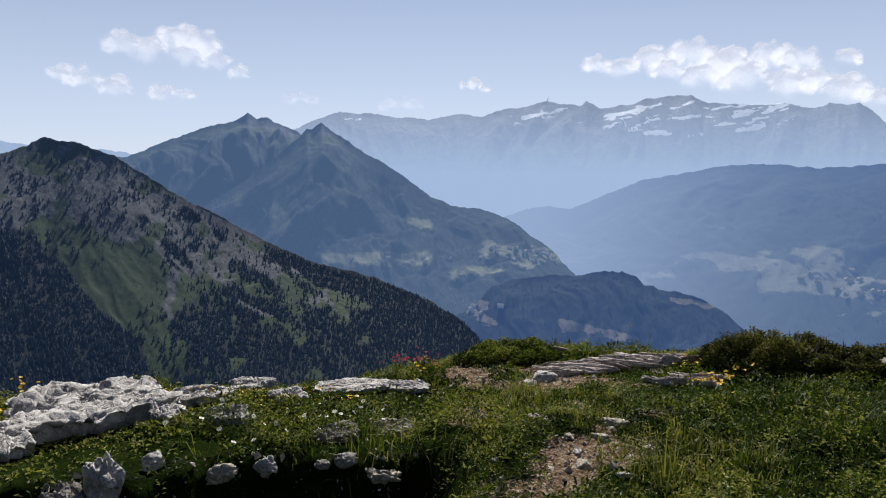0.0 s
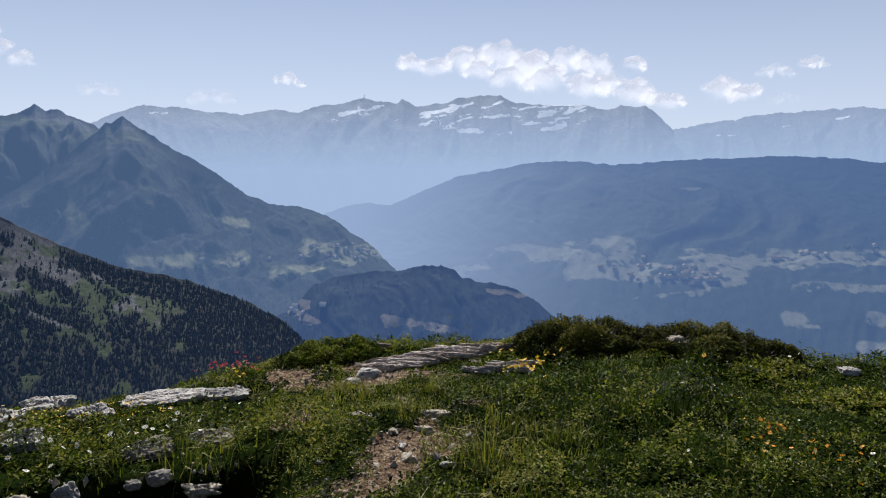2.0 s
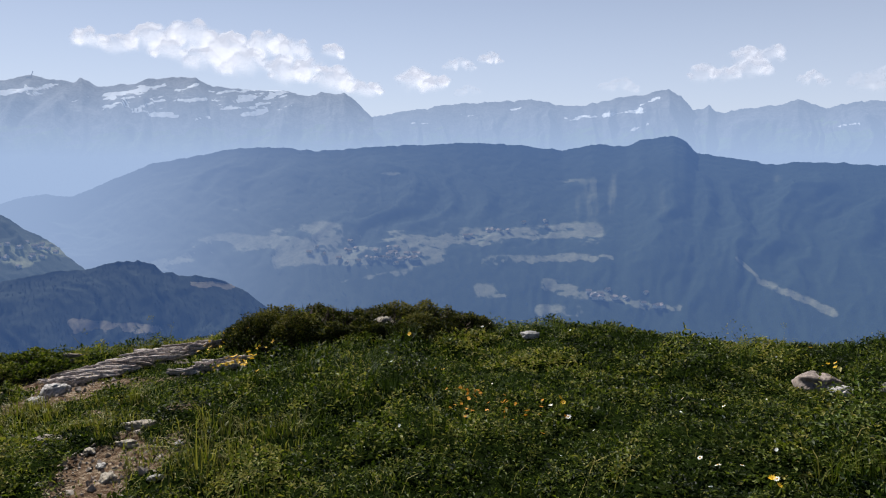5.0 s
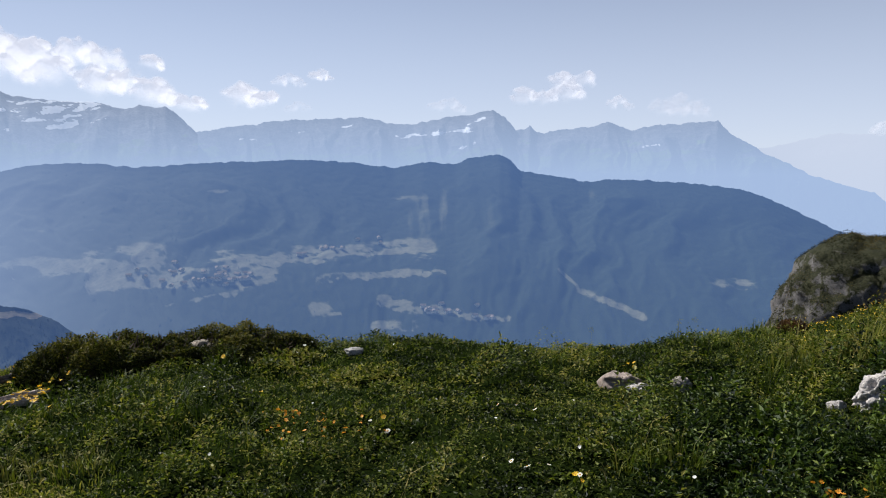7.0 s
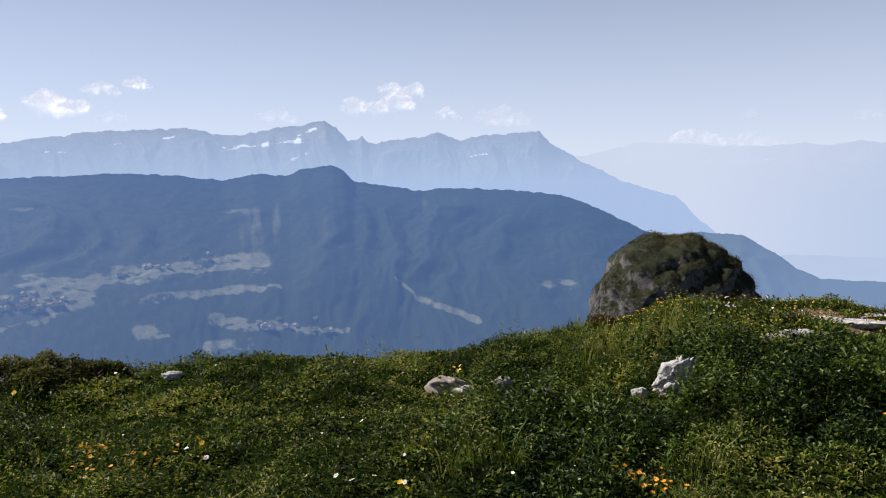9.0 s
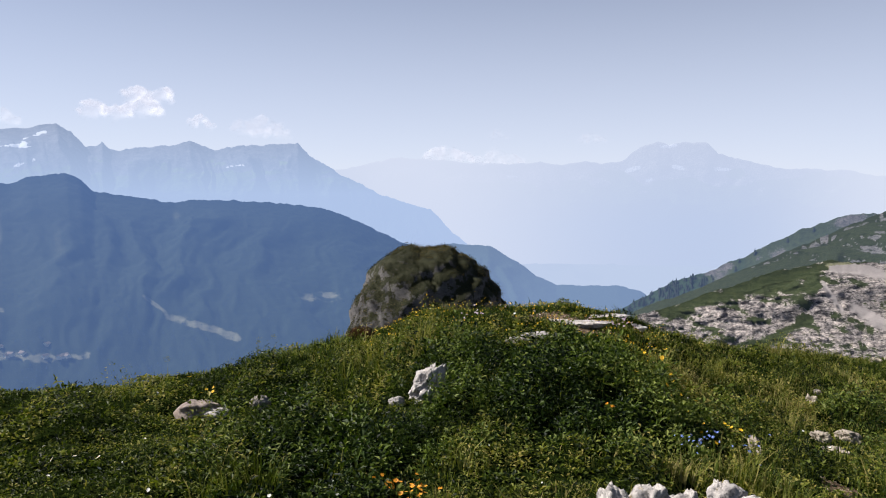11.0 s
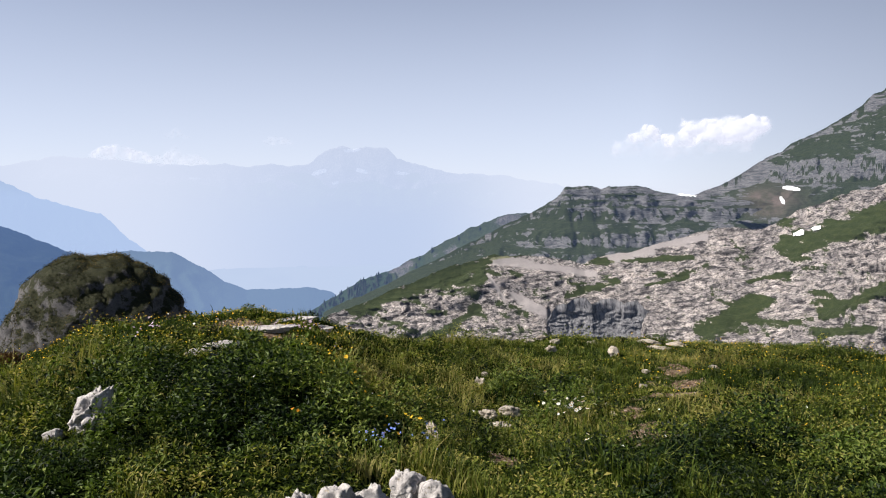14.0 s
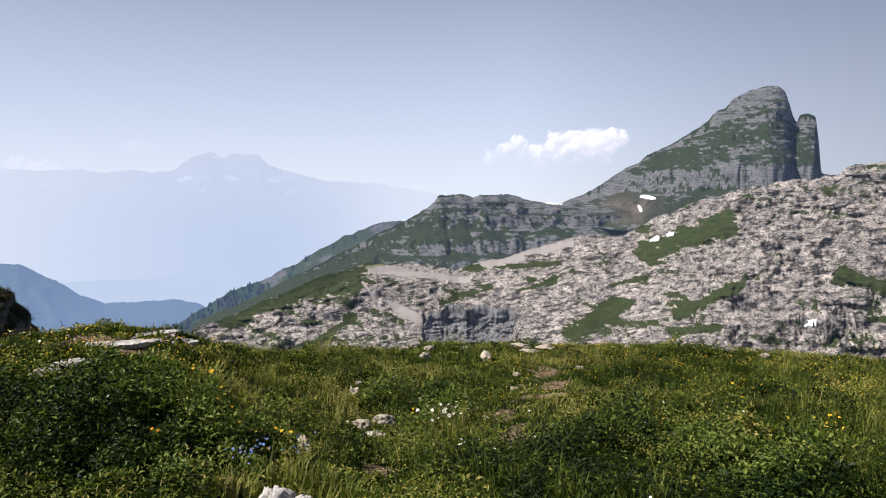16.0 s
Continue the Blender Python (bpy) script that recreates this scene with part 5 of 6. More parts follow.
def plant_height(x, y):
    az, r = np.degrees(np.arctan2(x, y)), np.hypot(x, y)
    h = 0.072 + 0.03 * fbm(x * 1.3, y * 1.3, 12, 3)
    h = h + 0.20 * np.maximum(fbm(x * 1.9, y * 1.9, 14, 3) + 0.02, 0)
    h = h + 0.16 * blob(az, r, 95, 5.6, 8, 0.8) + 0.13 * blob(az, r, 83, 5.0, 7, 0.7) + 0.10 * blob(az, r, 72, 3.9, 8, 0.6) + 0.12 * blob(az, r, 105, 6.0, 4, 0.8)
    h = h + 0.10 * blob(az, r, 127, 5.5, 5, 0.7) + 0.08 * blob(az, r, 22, 4.6, 6, 0.6) + 0.10 * blob(az, r, -1, 4.5, 4, 0.4)
    h = (h - 0.02 * blob(az, r, 50, 4.5, 16, 1.2)) * (1 - 0.5 * blob(az, r, 8, 5.2, 8, 1.3))
    h = h + 0.16 * blob(az, r, 133, 6.2, 5, 0.5) + 0.14 * blob(az, r, 121, 4.6, 4, 0.5) + 0.12 * blob(az, r, 141, 5.0, 5, 0.6) + 0.14 * blob(az, r, 114, 8.2, 4, 0.8) + 0.10 * blob(az, r, 14, 4.3, 4, 0.4) + 0.12 * blob(az, r, 1, 5.2, 2.5, 0.4)
    far, _, _, die, _ = tussocks(x, y, 0.34, 71)
    tuft = np.sqrt(np.clip(1 - (far / (0.62 + 0.12 * die)) ** 2, 0, 1))
    small, _, _, die2, _ = tussocks(x, y, 0.13, 75)
    h = h * (0.22 + (1.15 + 0.6 * die) * tuft) * (0.72 + 0.45 * (1 - small) + 0.2 * die2)
    room = np.ones(np.shape(h))
    for bx, by, bw in BEDS:
        if bx < 0.8 and bw < 0.28:
            continue
        room = room - 0.85 * np.exp(-(((x - bx) ** 2 + (y - by) ** 2) / bw ** 2) ** 1.5)
    return np.clip(h, 0.012, 0.40) * np.clip(room, 0.12, 1) * (1 - 0.55 * step(0.7, 0.1, brow(az)[0] - r)) * (1 - 0.85 * bare(x, y))


def leafy(x, y):
    """Share of broad-leaved herbs against grass, 0 to 1."""
    az, r = np.degrees(np.arctan2(x, y)), np.hypot(x, y)
    f = 0.55 + 0.35 * fbm(x * 0.8, y * 0.8, 19, 3)
    f = f + 0.6 * blob(az, r, 90, 5.3, 16, 1.2) + 0.4 * blob(az, r, 50, 4.4, 18, 1.6) + 0.6 * blob(az, r, 132, 5.6, 12, 1.2) + 0.5 * blob(az, r, 141, 4.5, 7, 0.9) + 0.5 * blob(az, r, 114, 8.0, 5, 1.0)
    return f - 0.6 * blob(az, r, 104, 4.1, 7, 0.9) - 0.35 * (r > 6.6) - 0.3 * blob(az, r, 8, 6, 10, 1.2)


def spread(n, a0, a1, r0, r1):
    a, r = np.radians(rng.uniform(a0, a1, n)), np.sqrt(rng.uniform(r0 ** 2, r1 ** 2, n))
    return np.sin(a) * r, np.cos(a) * r


def leaves(name, x, y, z, size, tint, mat, label, slim=0.55, flat=0.6, category="herbs", yaw=None, tip=None):
    """Folded pointed leaves, each turned and tipped its own way."""
    n = len(x)
    yaw = rng.uniform(0, 2 * np.pi, n) if yaw is None else yaw
    tip = rng.normal(flat, 0.4, n) if tip is None else tip
    d = np.stack([np.cos(yaw) * np.cos(tip), np.sin(yaw) * np.cos(tip), np.sin(tip)], 1)
    s = np.stack([-np.sin(yaw), np.cos(yaw), rng.normal(0, 0.25, n)], 1)
    up = np.cross(d, s)
    o = np.stack([x, y, z], 1)
    L = size[:, None]
    V = np.stack([o, o + d * L * 0.5 + s * L * slim * 0.5 + up * L * 0.12, o + d * L - up * L * 0.10, o + d * L * 0.5 - s * L * slim * 0.5 + up * L * 0.12], 1)
    i = np.arange(n)[:, None] * 4
    F = np.concatenate([i + (0, 1, 2), i + (0, 2, 3)])
    me = mesh_from(name, V.reshape(-1, 3), F, mat, {"tint": np.repeat(np.clip(tint, 0, 1), 4)}, smooth=False)
    return me


def blades(name, x, y, z, length, tint, mat, width=0.006, yaw=None):
    n = len(x)
    lean = np.abs(rng.normal(0.7 if yaw is None else 0.95, 0.4, n))
    yaw = rng.uniform(0, 2 * np.pi, n) if yaw is None else yaw + rng.normal(0, 0.6, n)
    d = np.stack([np.cos(yaw), np.sin(yaw), 0 * yaw], 1)
    s = np.stack([-np.sin(yaw), np.cos(yaw), 0 * yaw], 1) * (width * (0.6 + 0.8 * rng.random(n)))[:, None]
    o = np.stack([x, y, z - 0.01], 1)
    L = length[:, None]
    lo, hi = lean[:, None] * 0.35, lean[:, None] * 1.1
    m = o + (d * np.sin(lo) + np.array((0, 0, 1)) * np.cos(lo)) * L * 0.55
    t = m + (d * np.sin(hi) + np.array((0, 0, 1)) * np.cos(hi)) * L * 0.5
    V = np.stack([o - s, o + s, m + s * 0.8, m - s * 0.8, t], 1)
    i = np.arange(n)[:, None] * 5
    F = np.concatenate([i + (0, 1, 2), i + (0, 2, 3), i + (3, 2, 4)])
    return mesh_from(name, V.reshape(-1, 3), F, mat, {"tint": np.repeat(np.clip(tint, 0, 1), 5)}, smooth=False)


def within_brow(x, y, extra=0.9):
    az, r = np.degrees(np.arctan2(x, y)), np.hypot(x, y)
    return r < brow(az)[0] + extra


def build_meadow():
    x, y = spread(1500000, -36, 149, 2.9, 13.2)
    r = np.hypot(x, y)
    az = np.degrees(np.arctan2(x, y))
    h = plant_height(x, y)
    herb = leafy(x, y) + 0.35 * tussocks(x, y, 0.34, 71)[4]
    keep = within_brow(x, y) & (rng.random(len(x)) < np.clip(herb * 1.25 + 0.2 * step(78, 70, az), 0.06, 1)) & (rng.random(len(x)) < 1.15 - 0.06 * r) & (bare(x, y) < 0.5 + 0.3 * rng.random(len(x))) & (rng.random(len(x)) < 0.60 + 8 * h) & (rng.random(len(x)) < 1 - 0.85 * step(1, -3, az) * step(3.3, 3.6, r) * step(4.4, 4.2, r - 0.45 * step(-17, -21, az)))
    x, y, h, r, az = x[keep], y[keep], h[keep], r[keep], az[keep]
    # leaves stand in whorls of six round a common stem
    whorl = np.arange(len(x)) // 6 * 6
    turn = np.arange(len(x)) % 6
    loose = np.repeat(rng.random(len(x) // 6 + 1) < 0.45, 6)[:len(x)]
    x, y, h, r, az = (np.where(loose, k, k[whorl]) for k in (x, y, h, r, az))
    stemmed = rng.random(len(x))[whorl]
    lift = np.where(loose, rng.random(len(x)) ** 0.5, (0.55 + 0.5 * stemmed) * (1 - 0.08 * turn))
    big = np.clip(blob(az, r, 92, 5.2, 14, 1.1) + 0.9 * blob(az, r, 74, 3.9, 9, 0.7) + 0.6 * blob(az, r, 131, 5.6, 9, 0.9) + 0.4 * blob(az, r, 141, 4.6, 6, 0.8) + blob(az, r, 121, 4.5, 4, 0.5) + blob(az, r, 113.5, 8.0, 4, 0.9), 0, 1)
    _, _, _, die, die2 = tussocks(x, y, 0.34, 71)
    size = (0.019 + 0.026 * rng.random(len(x))[whorl] ** 2) * (0.9 + 0.5 * big) * (0.85 + 0.05 * r) * (1 + 0.3 * die2) * (0.7 + 0.05 * turn)
    yaw = 2.4 * turn + 6.3 * stemmed + rng.normal(0, 0.25, len(x))
    tip = 0.70 - 0.16 * turn + rng.normal(0, 0.22, len(x))
    yaw, tip = np.where(loose, rng.uniform(0, 6.28, len(x)), yaw), np.where(loose, rng.normal(0.6, 0.4, len(x)), tip)
    x, y = x + 0.2 * size * np.cos(yaw), y + 0.2 * size * np.sin(yaw)
    z = ground_z(x, y) + h * lift
    # lower tint: shadow painted round bearing 74, lens falloff and darker plants past 116
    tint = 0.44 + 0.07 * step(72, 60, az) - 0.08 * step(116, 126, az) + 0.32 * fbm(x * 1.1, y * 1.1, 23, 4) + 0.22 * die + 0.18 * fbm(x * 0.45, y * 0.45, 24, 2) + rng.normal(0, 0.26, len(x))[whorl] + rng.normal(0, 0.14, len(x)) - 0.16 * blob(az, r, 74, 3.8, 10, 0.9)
    lush = big + 0.25 * die2 > 0.42
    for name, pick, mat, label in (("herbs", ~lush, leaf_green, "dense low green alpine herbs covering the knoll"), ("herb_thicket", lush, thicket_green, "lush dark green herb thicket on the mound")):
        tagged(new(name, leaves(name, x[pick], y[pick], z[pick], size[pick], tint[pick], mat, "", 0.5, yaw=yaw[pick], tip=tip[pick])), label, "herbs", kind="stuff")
    x, y = spread(640000, -36, 149, 2.9, 13.2)
    r = np.hypot(x, y)
    az = np.degrees(np.arctan2(x, y))
    herb = leafy(x, y) + 0.35 * tussocks(x, y, 0.34, 71)[4]
    keep = within_brow(x, y) & (rng.random(len(x)) < np.clip(0.95 - herb - 0.25 * step(78, 70, az) * (1 - blob(az, r, 8, 6, 10, 1.3)), 0.03, 0.8)) & (bare(x, y) < 0.45 + 0.55 * rng.random(len(x)) ** 1.5)
    x, y, r, az = x[keep], y[keep], r[keep], az[keep]
    h = plant_height(x, y)
    _, ox, oy, die, _ = tussocks(x, y, 0.17, 83)
    length = (0.03 + 0.6 * h) * rng.uniform(0.6, 1.35, len(x)) * (1 + 0.35 * die) + 0.10 * (rng.random(len(x)) < 0.002)
    # the drop past bearing 116 is darker grass plus lens falloff in colour
    straw = 0.16 * blob(az, r, 103, 3.9, 8, 0.9) + 0.45 * blob(az, r, 8, 5.5, 9, 1.8) + 0.12 * step(28, 12, az) + 0.14 * (r > 6.3) + 0.10 * step(97, 103, az) * step(4.5, 6.5, r) - 0.10 * step(116, 126, az)
    tint = 0.44 + 0.40 * fbm(x * 0.8, y * 0.8, 27, 4) + 0.2 * die + rng.normal(0, 0.18, len(x)) + straw
    tagged(new("grass", blades("grass", x, y, ground_z(x, y), length, tint, grass_green, 0.0034, np.arctan2(oy, ox))), "fine green and straw-coloured alpine grass", "grass", kind="stuff")
    x, y = spread(20000, 150, 322, 0.3, 12)
    x2, y2 = spread(5000, -38, 150, 0.3, 2.6)
    x, y = np.concatenate([x, x2]), np.concatenate([y, y2])
    height, tint = rng.uniform(0.05, 0.12, len(x)), rng.normal(0.45, 0.2, len(x))
    # thicker growth round the standing place and on the back
    own = np.random.default_rng(61)
    n, m = 16000, 30000
    az = np.radians(np.concatenate([own.uniform(-38, 150, n), own.uniform(147, 324, m)]))
    r = np.sqrt(np.concatenate([own.uniform(0.1, 3.05 ** 2, n), own.uniform(0.1, 12.0 ** 2, m)]))
    x, y = np.concatenate([x, r * np.sin(az)]), np.concatenate([y, r * np.cos(az)])
    height, tint = np.concatenate([height, own.uniform(0.04, 0.10, n + m)]), np.concatenate([tint, own.normal(0.45, 0.22, n + m)])
    tagged(new("turf", blades("turf", x, y, ground_z(x, y), height, tint, grass_green, 0.012)), "short grass on the back of the knoll", "grass", kind="stuff")


build_meadow()


def dome_turf():
    """Dry tufts and moss cushions rooted on the upper faces of the rounded outcrop."""
    me = dome.data
    n = len(me.vertices)
    co, no = np.empty(n * 3), np.empty(n * 3)
    me.vertices.foreach_get("co", co)
    me.vertices.foreach_get("normal", no)
    co, no = co.reshape(-1, 3), no.reshape(-1, 3)
    good = np.nonzero((no[:, 2] > 0.56 + 0.55 * fbm(co[:, 0] * 1.6, co[:, 1] * 1.6, 151, 3)) & (co[:, 2] > 0.8))[0]
    i = rng.choice(good, 22000)
    x, y, z = (co[i] + rng.normal(0, 0.03, (22000, 3))).T
    dry = leaf_material("dry_turf", [(0.0, (0.006, 0.008, 0.002)), (0.5, (0.028, 0.030, 0.008)), (0.8, (0.075, 0.060, 0.020)), (1.0, (0.16, 0.11, 0.045))], 0.2)
    tint = 0.45 + 0.5 * fbm(x * 1.3, y * 1.3, 153, 4) + rng.normal(0, 0.2, len(x))
    tagged(part("turf_cap", leaves("turf_cap", x, y, z, rng.uniform(0.025, 0.05, len(x)), tint, dry, "", 0.5, 0.2), dome, "dry brown-green moss and grass"), kind="stuff")


dome_turf()


# ---- dark dwarf shrub on the brow ----
bark_mat = plain_material("shrub_bark", (0.06, 0.04, 0.03), 0.9)


def shrub(az, r, wa, wr, height, n, label, mat, name="dwarf_shrub", seed=3):
    """A low mat of woody stems under small crowded leaves."""
    base = ground_pos(az, r)
    root = tagged(new(name), label, "shrub")
    root.location = base
    turn, out = rng.uniform(0, 2 * np.pi, n), np.sqrt(rng.random(n))
    a, d = az + wa * out * np.cos(turn), r + wr * out * np.sin(turn)
    x, y = np.sin(np.radians(a)) * d, np.cos(np.radians(a)) * d
    dome = np.sqrt(np.clip(1.02 - out ** 2, 0.01, 1)) ** 0.8
    lump = 0.74 + 0.5 * fbm(x * 3.2, y * 3.2, seed, 3) + 0.16 * fbm(x * 11, y * 11, seed + 4, 2)
    z = ground_z(x, y) + height * dome * lump * rng.random(n) ** 0.35
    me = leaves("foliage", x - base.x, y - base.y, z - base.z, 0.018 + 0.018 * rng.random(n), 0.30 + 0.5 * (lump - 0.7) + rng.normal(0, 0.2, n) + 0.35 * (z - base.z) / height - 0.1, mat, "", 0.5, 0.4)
    tagged(part("foliage", me, root), kind="stuff")
    k = 260
    i = rng.integers(0, n, k)
    me = blades("stem_tuft", x[i] - base.x, y[i] - base.y, ground_z(x[i], y[i]) - base.z, height * dome[i] * 0.9, 0 * i, bark_mat, 0.01)
    tagged(part("stem_tuft", me, root, "brown woody stems"), kind="stuff")
    return root


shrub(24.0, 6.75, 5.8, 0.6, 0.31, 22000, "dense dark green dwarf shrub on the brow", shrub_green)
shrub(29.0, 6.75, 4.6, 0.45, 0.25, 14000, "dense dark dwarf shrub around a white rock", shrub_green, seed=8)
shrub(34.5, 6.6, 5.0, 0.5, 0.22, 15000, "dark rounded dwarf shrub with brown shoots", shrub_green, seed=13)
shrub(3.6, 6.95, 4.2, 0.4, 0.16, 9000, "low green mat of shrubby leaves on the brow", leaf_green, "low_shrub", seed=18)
shrub(75.3, 7.3, 1.0, 0.25, 0.14, 1500, "small reddish-brown shrub at the edge of the brow", leaf_material("rusty_leaves", [(0, (0.03, 0.018, 0.012)), (1, (0.14, 0.07, 0.03))], 0.2), "low_shrub", seed=21)

# ---- flowers ----
yellow_mat = plain_material("yellow_petals", (0.80, 0.50, 0.02), 0.5, 0.25, 0.2, 60)
orange_mat = plain_material("orange_petals", (0.75, 0.30, 0.02), 0.5, 0.25, 0.2, 60)
white_mat = plain_material("white_petals", (0.75, 0.74, 0.68), 0.5, 0.25, 0.1, 60)
red_mat = plain_material("red_petals", (0.45, 0.05, 0.07), 0.5, 0.25, 0.3, 60)
blue_mat = plain_material("blue_petals", (0.16, 0.26, 0.62), 0.5, 0.25, 0.2, 60)
pink_mat = plain_material("lilac_petals", (0.52, 0.40, 0.50), 0.5, 0.25, 0.2, 60)
eye_mat = plain_material("flower_eye", (0.50, 0.26, 0.02), 0.6, 0.0, 0.2, 80)


def head_mesh(name, mat, radius, petals=9, cup=0.25, eye=0.32):
    """A ring of petals, and the eye in its middle."""
    v, f = [(0, 0, 0)], []
    for i in range(petals):
        a = 2 * math.pi * i / petals
        w = math.pi / petals * 0.86
        k = len(v)
        for da, rr, zz in ((-w, 0.62, 0.5 * cup), (0, 1.0, cup), (w, 0.62, 0.5 * cup)):
            v.append((math.cos(a + da) * radius * rr, math.sin(a + da) * radius * rr, radius * zz))
        f += [(0, k, k + 1), (0, k + 1, k + 2)]
    ring = [(math.cos(i * math.pi / 3) * radius * eye, math.sin(i * math.pi / 3) * radius * eye, radius * 0.12) for i in range(6)]
    disc = mesh_from(name + "_eye", [(0, 0, radius * 0.28)] + ring, [(0, 1 + i, 1 + (i + 1) % 6) for i in range(6)], eye_mat, None, False)
    return mesh_from(name, v, f, mat, None, False), disc


heads = {"yellow": head_mesh("yellow_head", yellow_mat, 0.0155, 9, 0.35), "orange": head_mesh("orange_head", orange_mat, 0.0125, 8),
         "white": head_mesh("white_head", white_mat, 0.017, 9, 0.1), "red": head_mesh("red_head", red_mat, 0.016, 5, 0.7, 0.15),
         "blue": head_mesh("blue_head", blue_mat, 0.009, 5, 0.1, 0.25), "lilac": head_mesh("lilac_head", pink_mat, 0.013, 6, 0.5, 0.1)}


def clump(az, el, n, width, colour, stem, label, depth=None, leaf=40):
    """A clump of flowers: stems, a few leaves, and each head on its own."""
    r = sight(az, el)
    base = ground_pos(az, r)
    root = tagged(new(colour + "_flower_clump"), label, "flowers")
    root.location = base
    ax = heading(az + 90, 0)
    fw = heading(az, 0)
    u, w = rng.normal(0, width * 0.42, n), rng.normal(0, (depth or width) * 0.35, n)
    x, y = base.x + ax.x * u + fw.x * w, base.y + ax.y * u + fw.y * w
    z = ground_z(x, y)
    hgt = stem * rng.uniform(0.6, 1.0, n) + 0.9 * plant_height(x, y)
    tagged(part("stem_tuft", blades("stem_tuft", x - base.x, y - base.y, z - base.z, hgt, 0.4 + 0 * x, grass_green, 0.004), root, "thin green stems"), kind="stuff")
    i = rng.integers(0, n, leaf)
    tagged(part("leaf_tuft", leaves("leaf_tuft", x[i] - base.x + rng.normal(0, 0.03, leaf), y[i] - base.y + rng.normal(0, 0.03, leaf), z[i] - base.z + rng.random(leaf) * stem * 0.6, rng.uniform(0.02, 0.045, leaf), rng.normal(0.5, 0.2, leaf), leaf_green, ""), root), kind="stuff")
    for k in range(n):
        place = pose(x[k] - base.x, y[k] - base.y, z[k] - base.z + hgt[k], rng.normal(-18, 22), rng.normal(0, 22), rng.uniform(0, 360)) @ Matrix.Scale(rng.uniform(0.75, 1.25), 4)
        head = part("flower_head", heads[colour][0], root, "", place)
        part("flower_eye", heads[colour][1], head)
    return root


YEL = "clump of bright yellow daisy-like flowers in the grass"
for a, e, n, w, h in ((19.3, -16.9, 44, 0.20, 0.17), (19.0, -12.9, 12, 0.18, 0.10), (17.6, -14.6, 9, 0.18, 0.08), (22.5, -13.6, 6, 0.16, 0.08), (-3.3, -16.3, 8, 0.17, 0.10), (-31.0, -14.9, 14, 0.30, 0.12), (-10.4, -17.0, 5, 0.2, 0.06), (-20.5, -15.3, 6, 0.5, 0.10),
                      (63.6, -15.3, 6, 0.12, 0.10), (44.0, -19.9, 2, 0.06, 0.08), (59.8, -24.1, 2, 0.06, 0.08), (100.0, -17.4, 20, 0.34, 0.12), (142.5, -15.4, 12, 0.26, 0.08), (137.3, -15.9, 5, 0.10, 0.08), (131.7, -16.3, 5, 0.12, 0.08), (113.2, -17.2, 4, 0.08, 0.10), (32.0, -18.0, 2, 0.10, 0.08), (34.2, -17.5, 3, 0.14, 0.08)):
    clump(a, e, n, w, "yellow", h, YEL)
for a, e, n, w in ((37.0, -20.0, 18, 0.18), (39.5, -21.5, 20, 0.26), (80.0, -23.6, 30, 0.20), (95.0, -17.4, 5, 0.08)):
    clump(a, e, n, w, "orange", 0.08, "clump of orange-yellow flowers among low herbs")
WHI = "scattered white daisies on thin stems in the turf"
for a, e, n, w in ((-12.7, -20.0, 7, 0.25), (-10.2, -19.8, 6, 0.22), (-20.5, -18.9, 8, 0.28), (-7.5, -18.6, 5, 0.4), (-24.0, -15.4, 5, 0.45), (-16.5, -20.6, 7, 0.3), (115.6, -18.3, 26, 0.24), (114.0, -16.9, 5, 0.16), (117.0, -20.0, 5, 0.2), (58.0, -23.6, 3, 0.16), (57.0, -19.0, 3, 0.4), (46, -21.0, 2, 0.3), (52.5, -22.8, 2, 0.2), (40.0, -14.6, 2, 0.3)):
    clump(a, e, n, w, "white", 0.32 if n > 20 else 0.09, WHI)
clump(-4.0, -15.5, 34, 0.32, "red", 0.10, "low alpenrose with deep red blossoms on the brow", 0.2, 300)
clump(101.4, -19.9, 34, 0.22, "blue", 0.10, "patch of small pale blue forget-me-nots in the grass", 0.18)
clump(104.5, -20.5, 8, 0.16, "blue", 0.08, "patch of small pale blue forget-me-nots in the grass")
clump(95.4, -10.7, 40, 0.45, "lilac", 0.07, "carpet of pale lilac flowers on the mound", 0.15)
clump(84.5, -10.6, 14, 0.25, "lilac", 0.07, "carpet of pale lilac flowers on the mound", 0.15)


def stalk(az, el, tall):
    """A dry grass stalk: a thin bent stem under a small seed head."""
    base = ground_pos(az, sight(az, el))
    root = tagged(new("grass_stalk"), "tall dry grass stalk standing against the valley", "grass", "dry stalks")
    root.location = base
    zero = np.zeros(1)
    part("stem", blades("stem", zero, zero, zero, zero + tall, zero + 0.95, grass_green, 0.004), root)
    n = 14
    part("seed_head", leaves("seed_head", rng.normal(0.02, 0.012, n), rng.normal(0, 0.012, n), tall * rng.uniform(0.78, 1.0, n), rng.uniform(0.012, 0.022, n), 0.95 + zero.repeat(n), grass_green, "", 0.3, 1.0), root)


for a, e, tall in ((67.5, -12.3, 0.24), (68.6, -12.4, 0.2), (13.2, -13.6, 0.30), (8.8, -13.9, 0.26), (14.6, -13.6, 0.2), (61, -13.6, 0.2)):
    stalk(a, e, tall)


